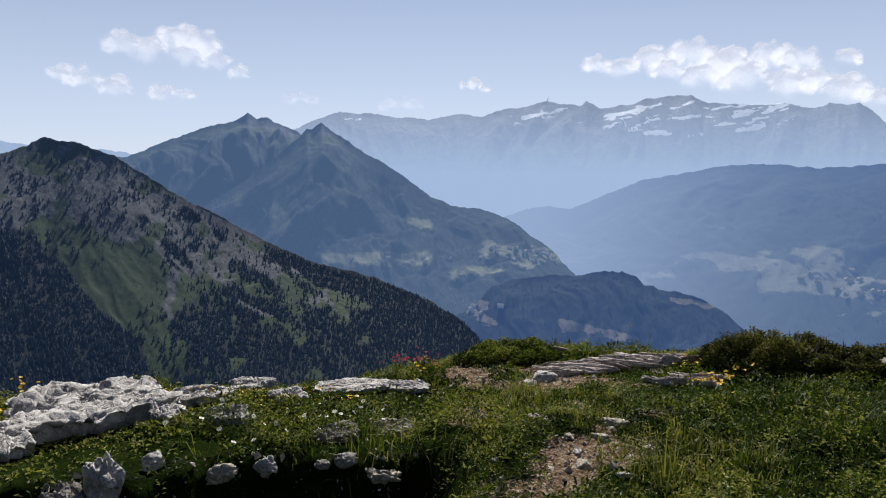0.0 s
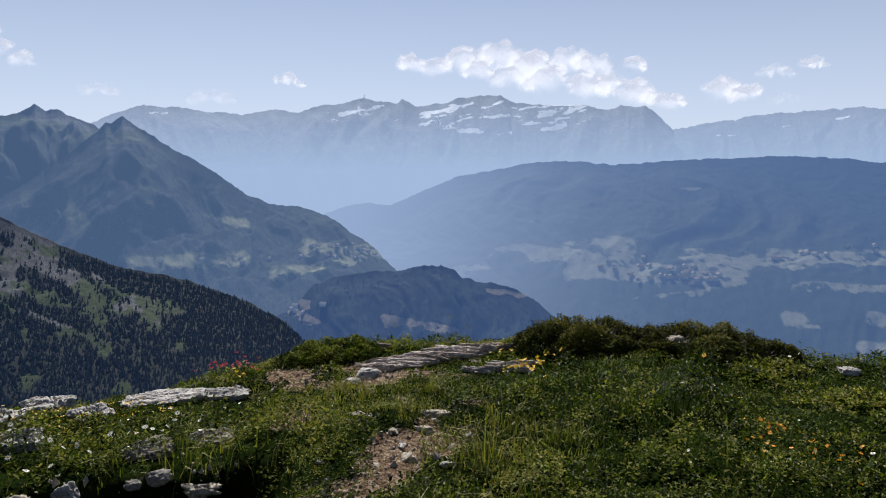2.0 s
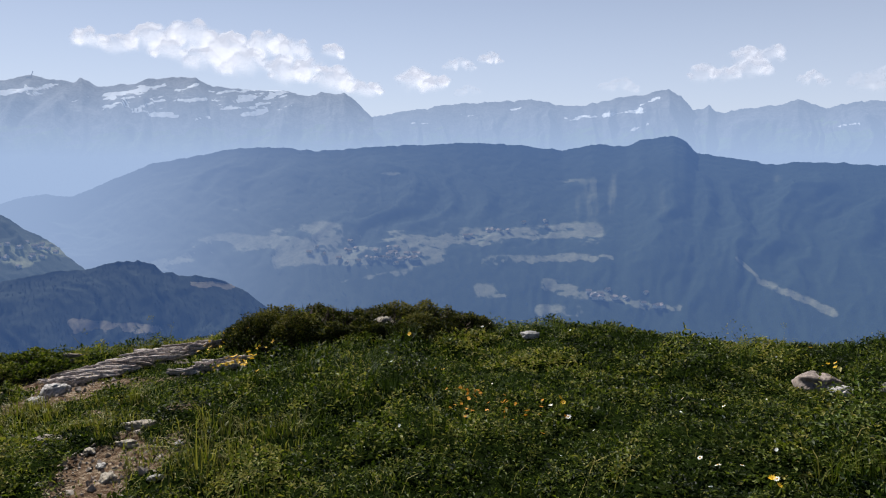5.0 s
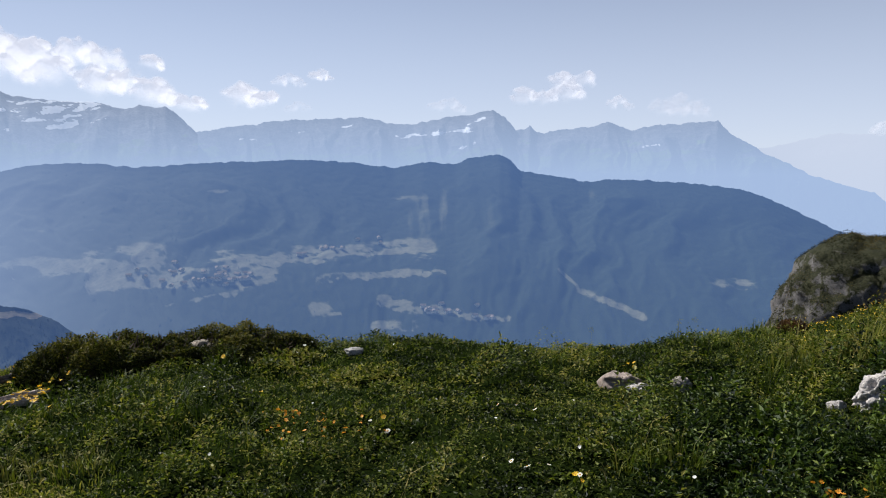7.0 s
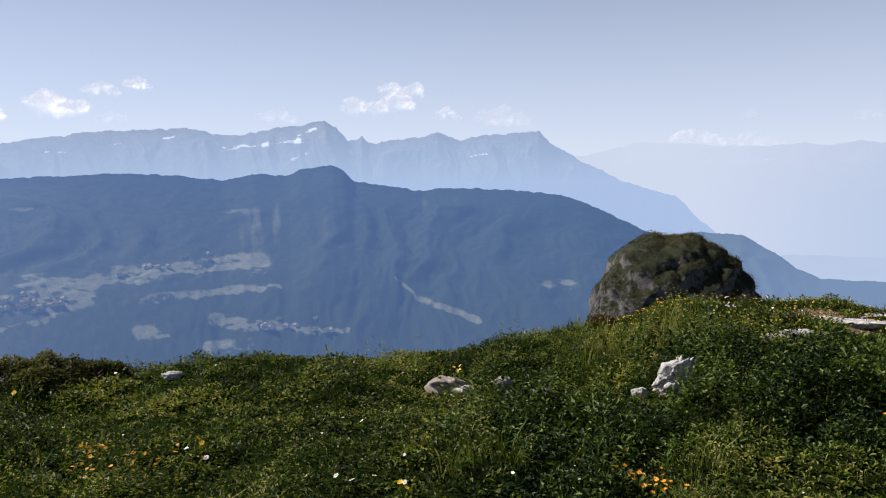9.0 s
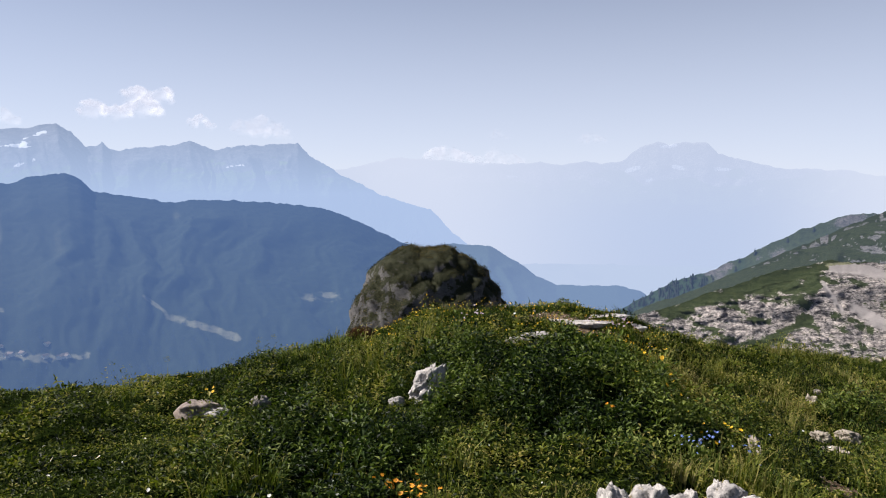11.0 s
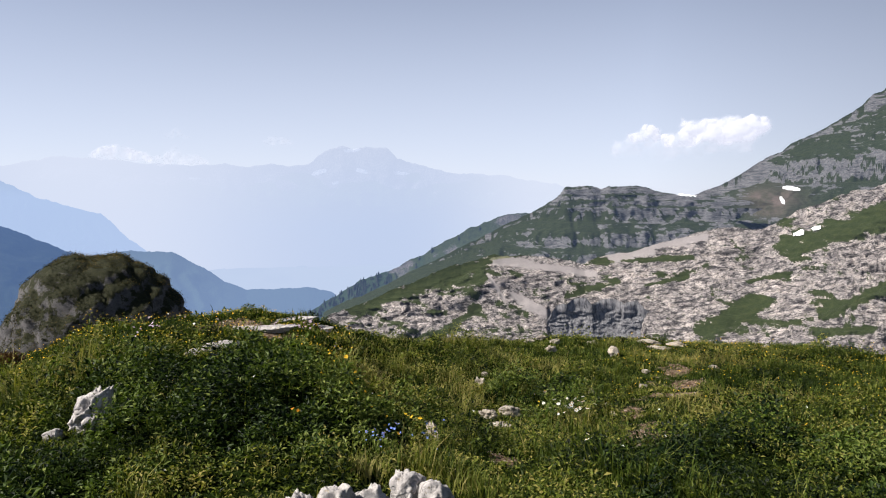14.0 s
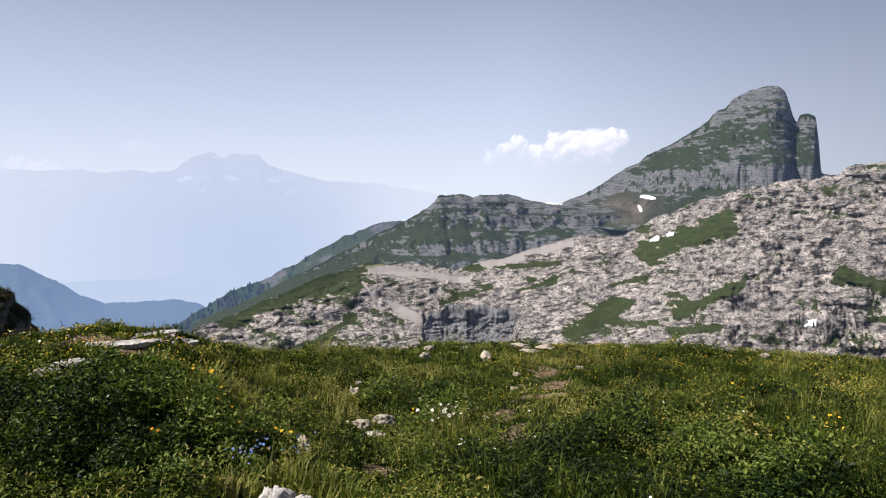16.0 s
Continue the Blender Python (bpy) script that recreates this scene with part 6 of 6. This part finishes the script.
def sprinkle(name, mesh_colour, boxes, n, radius, label):
    """Tiny blossoms too many to count."""
    v, f = [], []
    for _ in range(n):
        a0, a1, r0, r1 = boxes[rng.integers(len(boxes))]
        p = ground_pos(rng.uniform(a0, a1), rng.uniform(r0, r1))
        p.z += float(plant_height(np.array(p.x), np.array(p.y))) * 0.95 + 0.015
        k = len(v)
        s_ = radius * rng.uniform(0.6, 1.3)
        tilt = rng.normal(0, 0.4, 2)
        v.append(p + Vector((0, 0, -s_ * 0.3)))
        for i in range(6):
            c_, q = math.cos(i * 1.047), math.sin(i * 1.047)
            v.append(p + Vector((c_ * s_, q * s_, (c_ * tilt[0] + q * tilt[1]) * s_)))
        f += [(k, k + 1 + i, k + 1 + (i + 1) % 6) for i in range(6)]
    tagged(new(name, mesh_from(name, v, f, mesh_colour, None, False)), label, "flowers", kind="stuff")


sprinkle("yellow_blossoms", yellow_mat, [(76, 99, 6.4, 8.6), (118, 147, 7.5, 12.5), (120, 147, 8.5, 12.5), (120, 147, 9.5, 12.8), (76, 99, 6.6, 8.4), (-33, -8, 5.2, 5.9)], 2600, 0.006, "tiny yellow blossoms sprinkled over the turf")
sprinkle("pale_blossoms", white_mat, [(25, 75, 3.0, 6.2), (-30, -3, 4.0, 5.8), (76, 140, 3.2, 8)], 110, 0.009, "tiny white blossoms sprinkled over the turf")

# ---- conifers on the slopes ----


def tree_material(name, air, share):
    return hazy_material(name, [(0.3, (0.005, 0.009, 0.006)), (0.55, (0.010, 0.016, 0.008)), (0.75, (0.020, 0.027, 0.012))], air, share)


# far trees and buildings: haze is painted in as a share of glow
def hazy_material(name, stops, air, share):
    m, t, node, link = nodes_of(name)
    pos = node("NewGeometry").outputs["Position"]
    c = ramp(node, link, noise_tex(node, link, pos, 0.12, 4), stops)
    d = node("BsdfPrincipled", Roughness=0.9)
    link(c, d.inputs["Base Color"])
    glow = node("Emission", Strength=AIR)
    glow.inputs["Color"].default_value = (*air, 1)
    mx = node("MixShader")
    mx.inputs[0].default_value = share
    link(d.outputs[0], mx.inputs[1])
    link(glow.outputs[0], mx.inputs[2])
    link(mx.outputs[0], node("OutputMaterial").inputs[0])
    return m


def conifers(name, land, n, chance, low, high, mat, label, sides=6, tiers=3):
    """Ragged spruces scattered over a slope where its woods are."""
    P = land["p"]
    ok = (land["v"][:-1, :-1] > 0.01)
    e1, e2 = P[1:, :-1] - P[:-1, :-1], P[:-1, 1:] - P[:-1, :-1]
    area = np.linalg.norm(np.cross(e1, e2), axis=-1)
    wgt = (area * ok * chance(land["az"][:-1, :-1], land["el"][:-1, :-1], land["forest"][:-1, :-1])).ravel()
    cell = rng.choice(wgt.size, n, p=wgt / wgt.sum())
    i, j = np.divmod(cell, P.shape[1] - 1)
    q = P[i, j] + e1[i, j] * rng.random(n)[:, None] + e2[i, j] * rng.random(n)[:, None]
    h = rng.uniform(low, high, n)
    ang = np.arange(sides) * 2 * np.pi / sides
    V, F = [], []
    m = tiers * (sides + 1)
    for t in range(tiers):
        z0, z1 = 0.02 + 0.30 * t * 3 / tiers, min(1.0, 0.52 + 0.26 * t * 3 / tiers)
        rad = (0.34 - 0.085 * t * 3 / tiers) * h[:, None] * rng.uniform(0.7, 1.25, (n, sides))
        a = ang[None] + rng.uniform(0, 6, (n, 1))
        ring = np.stack([np.cos(a) * rad, np.sin(a) * rad, h[:, None] * (z0 + rng.uniform(-0.06, 0.06, (n, sides)))], -1)
        apex = np.stack([0 * h, 0 * h, h * (z1 if t < tiers - 1 else 1.0)], -1)[:, None]
        V.append(np.concatenate([apex, ring], 1))
        k = t * (sides + 1)
        F += [(k, k + 1 + s_, k + 1 + (s_ + 1) % sides) for s_ in range(sides)]
    V = np.concatenate(V, 1) + q[:, None] - (0, 0, 0.3)
    faces = (np.arange(n)[:, None, None] * m + np.array(F)[None]).reshape(-1, 3)
    tagged(new(name, mesh_from(name, V.reshape(-1, 3), faces, mat, None, False)), label, "trees", kind="stuff")


def left_chance(az, el, forest):
    n = fbm(az * 1.3, el * 1.6, 141, 3)
    lawn = blob(az, el, -24.5, -7.5, 3.6, 3.2)
    return np.clip(step(0.45, 0.7, forest) + (0.06 + 0.45 * np.maximum(n, 0)) * (1 - np.clip(1.3 * lawn, 0, 1)) * step(1.5, 0.2, el), 0.004, 1)


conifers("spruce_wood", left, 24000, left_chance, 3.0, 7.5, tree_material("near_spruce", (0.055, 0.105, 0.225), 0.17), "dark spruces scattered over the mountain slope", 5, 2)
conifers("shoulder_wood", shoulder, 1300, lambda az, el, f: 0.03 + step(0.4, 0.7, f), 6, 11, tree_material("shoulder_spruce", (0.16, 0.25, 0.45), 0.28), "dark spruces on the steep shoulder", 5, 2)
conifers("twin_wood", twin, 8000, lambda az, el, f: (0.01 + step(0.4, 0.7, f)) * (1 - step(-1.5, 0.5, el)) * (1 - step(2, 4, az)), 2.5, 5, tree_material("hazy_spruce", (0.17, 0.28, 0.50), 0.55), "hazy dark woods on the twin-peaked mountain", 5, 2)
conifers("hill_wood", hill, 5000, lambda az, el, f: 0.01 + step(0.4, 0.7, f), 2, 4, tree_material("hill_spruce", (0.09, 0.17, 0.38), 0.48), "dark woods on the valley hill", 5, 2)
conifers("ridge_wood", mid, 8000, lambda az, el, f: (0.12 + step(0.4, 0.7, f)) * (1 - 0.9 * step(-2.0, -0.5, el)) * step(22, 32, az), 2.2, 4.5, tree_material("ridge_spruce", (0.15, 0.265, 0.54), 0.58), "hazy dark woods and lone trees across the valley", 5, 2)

# ---- old snow in hollows ----
snow_mat = plain_material("old_snow", (0.82, 0.83, 0.85), 0.6, 0.0, 0.08, 0.2)


def snow_patch(land, az, el, wa, we, tilt=0.0):
    A, E, P = land["az"], land["el"], land["p"]
    da, de = A - az, E - el - tilt * (A - az)
    mask = np.exp(-(da / wa) ** 2 - (de / we) ** 2) + 0.12 * fbm(A * 3.1, E * 6, int(az), 3) > 0.55
    mask &= land["v"] >= 0
    f = grid_faces(*A.shape)
    f = f[mask.ravel()[f].sum(1) > 2]
    if not len(f):
        return
    used, inv = np.unique(f, return_inverse=True)
    v = P.reshape(-1, 3)[used]
    v = v * (1 - 0.6 / np.linalg.norm(v, axis=1))[:, None] + (0, 0, 0.5)
    o = v.mean(0)
    ob = new("snow_patch", mesh_from("snow_patch", v - o, inv.reshape(-1, 4), snow_mat))
    ob.location = o
    tagged(ob, "small patch of old white snow in a rocky hollow", "snow", "old snow")


for land, a, e, wa, we, tl in ((tower, 130.9, 0.3, 0.8, 0.22, -0.2), (tower, 130.3, -0.55, 0.25, 0.3, -0.8), (karst, 131.4, -2.85, 0.5, 0.28, 0.3), (karst, 132.5, -2.5, 0.42, 0.22, 0.2), (tower, 137.4, 1.15, 0.45, 0.18, 0), (plateau, 123.9, -0.15, 0.9, 0.13, -0.1), (karst, 142.0, -8.6, 0.9, 0.38, 0.1)):
    snow_patch(land, a, e, wa, we, tl)

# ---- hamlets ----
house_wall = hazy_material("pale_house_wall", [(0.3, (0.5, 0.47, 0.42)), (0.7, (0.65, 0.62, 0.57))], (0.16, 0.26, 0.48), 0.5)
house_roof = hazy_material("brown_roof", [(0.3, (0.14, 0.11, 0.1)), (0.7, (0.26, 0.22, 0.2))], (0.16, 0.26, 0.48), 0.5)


def house_parts():
    w, d, e, g = 4.5, 6.0, 4.0, 7.0
    wall = [(-w, -d, -2), (w, -d, -2), (w, d, -2), (-w, d, -2), (-w, -d, e), (w, -d, e), (w, d, e), (-w, d, e), (0, -d, g), (0, d, g)]
    bm = bmesh.new()
    vs = [bm.verts.new(c) for c in wall]
    for f in ((0, 1, 5, 8, 4), (2, 3, 7, 9, 6), (1, 2, 6, 5), (3, 0, 4, 7)):
        bm.faces.new([vs[i] for i in f])
    me = bpy.data.meshes.new("house_wall")
    bm.to_mesh(me)
    bm.free()
    me.materials.append(house_wall)
    o = 0.9
    rf = [(-w - o, -d - o, e - 0.6), (0, -d - o, g + 0.3), (w + o, -d - o, e - 0.6), (-w - o, d + o, e - 0.6), (0, d + o, g + 0.3), (w + o, d + o, e - 0.6)]
    rf += [(x, y, z - 0.4) for x, y, z in rf]
    roof = mesh_from("house_roof", rf, [(0, 1, 4, 3), (1, 2, 5, 4), (6, 9, 10, 7), (7, 10, 11, 8), (0, 6, 7, 1), (1, 7, 8, 2), (3, 4, 10, 9), (4, 5, 11, 10)], house_roof, None, False)
    return me, roof


wall_me, roof_me = house_parts()
first = tagged(new("house"), "small pale farmhouse with a brown gabled roof, far off", "house", "village houses")
part("wall", wall_me, first)
part("roof", roof_me, first)
spots = []
for land, a, e, wa, we, n in ((mid, 33.2, -7.9, 2.2, 0.35, 30), (mid, 28.0, -7.4, 3.5, 0.8, 10), (mid, 42.5, -5.6, 3.5, 0.5, 10), (mid, 49.0, -10.6, 2.5, 0.6, 12), (mid, 53.0, -11.0, 1.2, 0.3, 5), (twin, 6.5, -6.4, 2.6, 0.7, 26), (twin, -1, -7.0, 4, 0.4, 8), (hill, 2.4, -10.5, 1.2, 0.5, 5)):
    for _ in range(n):
        a_, e_ = rng.normal(a, wa * 0.6), rng.normal(e, we * 0.6)
        miss = (land["az"] - a_) ** 2 + (land["el"] - e_) ** 2 + 9 * (land["v"] < 0) + 0.3 * land["forest"]
        spots.append(land["p"].reshape(-1, 3)[int(np.argmin(miss))])
for k, p in enumerate(spots):
    if k == 0:
        first.matrix_basis = pose(*p)
    else:
        copy_thing(first, pose(p[0] + rng.uniform(-9, 9), p[1] + rng.uniform(-9, 9), p[2] + 0.8, 0, 0, rng.uniform(0, 180)))

# ---- summer clouds ----


def cloud_material():
    m, t, node, link = nodes_of("cloud")
    d = node("BsdfDiffuse")
    d.inputs["Color"].default_value = (0.8, 0.8, 0.82, 1)
    tr = node("BsdfTranslucent")
    tr.inputs["Color"].default_value = (0.9, 0.9, 0.92, 1)
    half = node("MixShader")
    half.inputs[0].default_value = 0.5
    link(d.outputs[0], half.inputs[1])
    link(tr.outputs[0], half.inputs[2])
    # most of the cloud's white is its own glow, not light from the sun
    glow = node("Emission", Strength=AIR)
    glow.inputs["Color"].default_value = (0.98, 1.0, 1.12, 1)
    a = node("MixShader")
    a.inputs[0].default_value = 0.72
    link(half.outputs[0], a.inputs[1])
    link(glow.outputs[0], a.inputs[2])
    clear = node("BsdfTransparent")
    mx = node("MixShader")
    pos = node("NewGeometry").outputs["Position"]
    wisp = noise_tex(node, link, pos, 0.012, 4, 0.5)
    link(sharpen(node, link, attribute(node, "thick"), wisp, 0.12, 0.02, 1.0), mx.inputs[0])
    link(clear.outputs[0], mx.inputs[1])
    link(a.outputs[0], mx.inputs[2])
    link(mx.outputs[0], node("OutputMaterial").inputs[0])
    return m


cloud_mat = cloud_material()


def cloud(az, el, puffs, seed, dense=1.0, far=4860.0):
    """A heap of puffs (degrees across, up, radius): a billowing front over a flat base."""
    dice = np.random.default_rng(seed)
    heap_ = []
    for px, py, pr in puffs:
        pr = pr * 1.45
        heap_.append((px, py, pr * 0.9))
        for _ in range(9):  # smaller heads crowd the top and sides of each puff
            turn, small = dice.uniform(-0.5, 3.64), dice.uniform(0.22, 0.5)
            heap_.append((px + math.cos(turn) * pr * 1.05, py + math.sin(turn) * pr * 0.7, pr * small))
    pf = np.array(heap_)
    x0, x1 = (pf[:, 0] - pf[:, 2] * 1.5).min() - 0.3, (pf[:, 0] + pf[:, 2] * 1.5).max() + 0.3
    y0, y1 = (pf[:, 1] - pf[:, 2] * 1.5).min() - 0.3, (pf[:, 1] + pf[:, 2] * 1.5).max() + 0.3
    nx, ny = int((x1 - x0) / 0.08) + 2, int((y1 - y0) / 0.08) + 2
    X, Y = np.meshgrid(np.linspace(x0, x1, nx), np.linspace(y0, y1, ny))
    wx = X + 0.16 * fbm(X * 1.6, Y * 1.6, seed, 3, 0.5)
    wy = Y + 0.16 * fbm(X * 1.6, Y * 1.6, seed + 5, 3, 0.5)
    gap, bulge = np.ones(X.shape), np.zeros(X.shape)
    for px, py, pr in pf:
        q = ((wx - px) / (pr * 1.2)) ** 2 + ((wy - py) / (pr * 0.85)) ** 2
        gap = gap * (1 - 0.62 * np.exp(-q ** 1.3))
        bulge = np.maximum(bulge, pr ** 0.5 * np.sqrt(np.clip(1.25 - q, 0, 1.25)))
    thick = np.clip((1 - gap) * 1.25 - 0.12 + 0.10 * fbm(X * 1.2, Y * 1.2, seed + 8, 4), 0, 1) ** 1.15 * min(1.0, dense) * 0.95
    R = far - 85 * bulge
    P = polar(az + X, R, EYE + far * np.tan(np.radians(el + Y)))
    f = grid_faces(ny, nx)
    f = f[(thick.ravel()[f] > 0.02).any(1)]
    used, inv = np.unique(f, return_inverse=True)
    v = P.reshape(-1, 3)[used]
    o = v.mean(0)
    ob = new("cloud", mesh_from("cloud", v - o, inv.reshape(-1, 4), cloud_mat, {"thick": thick.ravel()[used]}))
    ob.location = o
    tagged(ob, "bright white summer cumulus cloud above the peaks" if dense > 0.8 else "thin wispy white cloud scrap in hazy sky", "cloud", "summer clouds")


cloud(23.3, 6.7, [(-11.6, 1.3, 0.55), (-9.9, 1.0, 0.6), (-7.9, 1.6, 0.7), (-6.6, 0.8, 0.7), (-4.8, 1.8, 0.9), (-2.7, 1.1, 0.9), (0.3, 1.6, 0.7), (2.1, 1.2, 0.7), (5.0, 1.0, 0.5), (-1.4, 0.1, 0.9), (1.6, -0.5, 0.8), (5.0, -1.0, 0.8),
                  (7.6, -1.7, 0.6), (11.2, -1.1, 0.7), (12.8, -1.3, 0.6), (-4.0, 0.3, 0.8), (3.4, -0.2, 0.6)], 201)
cloud(-21.4, 7.3, [(-5.7, -0.8, 0.5), (-4.3, -1.0, 0.6), (-2.5, -1.6, 0.6), (0.6, -1.9, 0.5), (2.0, -1.9, 0.4)], 211, 0.7)
cloud(-20.2, 8.4, [(-3.0, 0.3, 0.7), (-1.4, 0.0, 0.7), (0.6, 1.0, 0.7), (2.1, 0.7, 0.8), (3.2, -0.6, 0.6), (4.8, -1.3, 0.4), (1.2, -0.2, 0.7)], 212, 0.8)
cloud(124.5, 4.3, [(-3.7, -0.1, 0.6), (-1.2, -0.4, 0.6), (0.1, 0.4, 0.7), (1.0, -0.1, 0.8), (2.7, 0.1, 0.8), (3.8, 0.5, 0.55), (3.3, -0.4, 0.6)], 221, 1.0)
cloud(124.0, 3.4, [(-4.6, -0.1, 0.6), (-2.2, -0.3, 0.7), (0.5, -0.2, 0.7), (3.0, -0.1, 0.6)], 223, 0.45)
cloud(59.1, 6.3, [(-3.2, -0.5, 0.5), (-1.5, -0.6, 0.5), (-0.4, 0.6, 0.5), (1.4, 0.7, 0.5), (0.2, -0.2, 0.6)], 231, 0.8)
for a, e, s_, d_ in ((2.4, 6.6, 0.55, 0.8), (-10.9, 5.35, 0.7, 0.5), (-3.3, 5.1, 0.8, 0.4), (38.2, 6.85, 0.6, 0.6), (40.6, 7.3, 0.5, 0.8), (63.3, 5.2, 0.5, 0.6), (67.6, 4.8, 1.0, 0.45), (50.1, 5.1, 0.7, 0.4), (38.7, 4.9, 0.5, 0.35),
                     (81.8, 2.85, 0.9, 0.55), (85.6, 2.6, 0.9, 0.4), (92.8, 4.0, 0.5, 0.3), (85.6, 4.5, 0.4, 0.25), (68.3, 4.5, 0.7, 0.35)):
    cloud(a, e, [(-s_ * 1.3, -0.1, s_ * 0.5), (0, 0.1, s_ * 0.6), (s_ * 1.2, -0.15, s_ * 0.45)], int(a * 10) + 400, d_)


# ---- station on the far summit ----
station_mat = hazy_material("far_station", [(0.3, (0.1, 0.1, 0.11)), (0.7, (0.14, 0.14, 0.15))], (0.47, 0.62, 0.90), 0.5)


def box_mesh(name, x, y, z, mat):
    bm = bmesh.new()
    bmesh.ops.create_cube(bm, size=1.0)
    for v in bm.verts:
        v.co = Vector((v.co.x * x, v.co.y * y, (v.co.z + 0.5) * z))
    bmesh.ops.bevel(bm, geom=bm.edges[:], offset=min(x, y, z) * 0.08, segments=1, affect='EDGES')
    me = bpy.data.meshes.new(name)
    bm.to_mesh(me)
    bm.free()
    me.materials.append(mat)
    return me


station = tagged(new("summit_station"), "tiny dark cable-car station with a mast, far off", "building")
spot_ = heading(7.8, 0) * 4185
station.matrix_world = pose(spot_.x, spot_.y, EYE + 4185 * math.tan(math.radians(5.1)), 0, 0, -7.8)
part("body", box_mesh("station_body", 26, 14, 14, station_mat), station)
part("mast", box_mesh("station_mast", 3, 3, 38, station_mat), station, "thin mast", pose(4, 0, 8, 0, 20, 0))
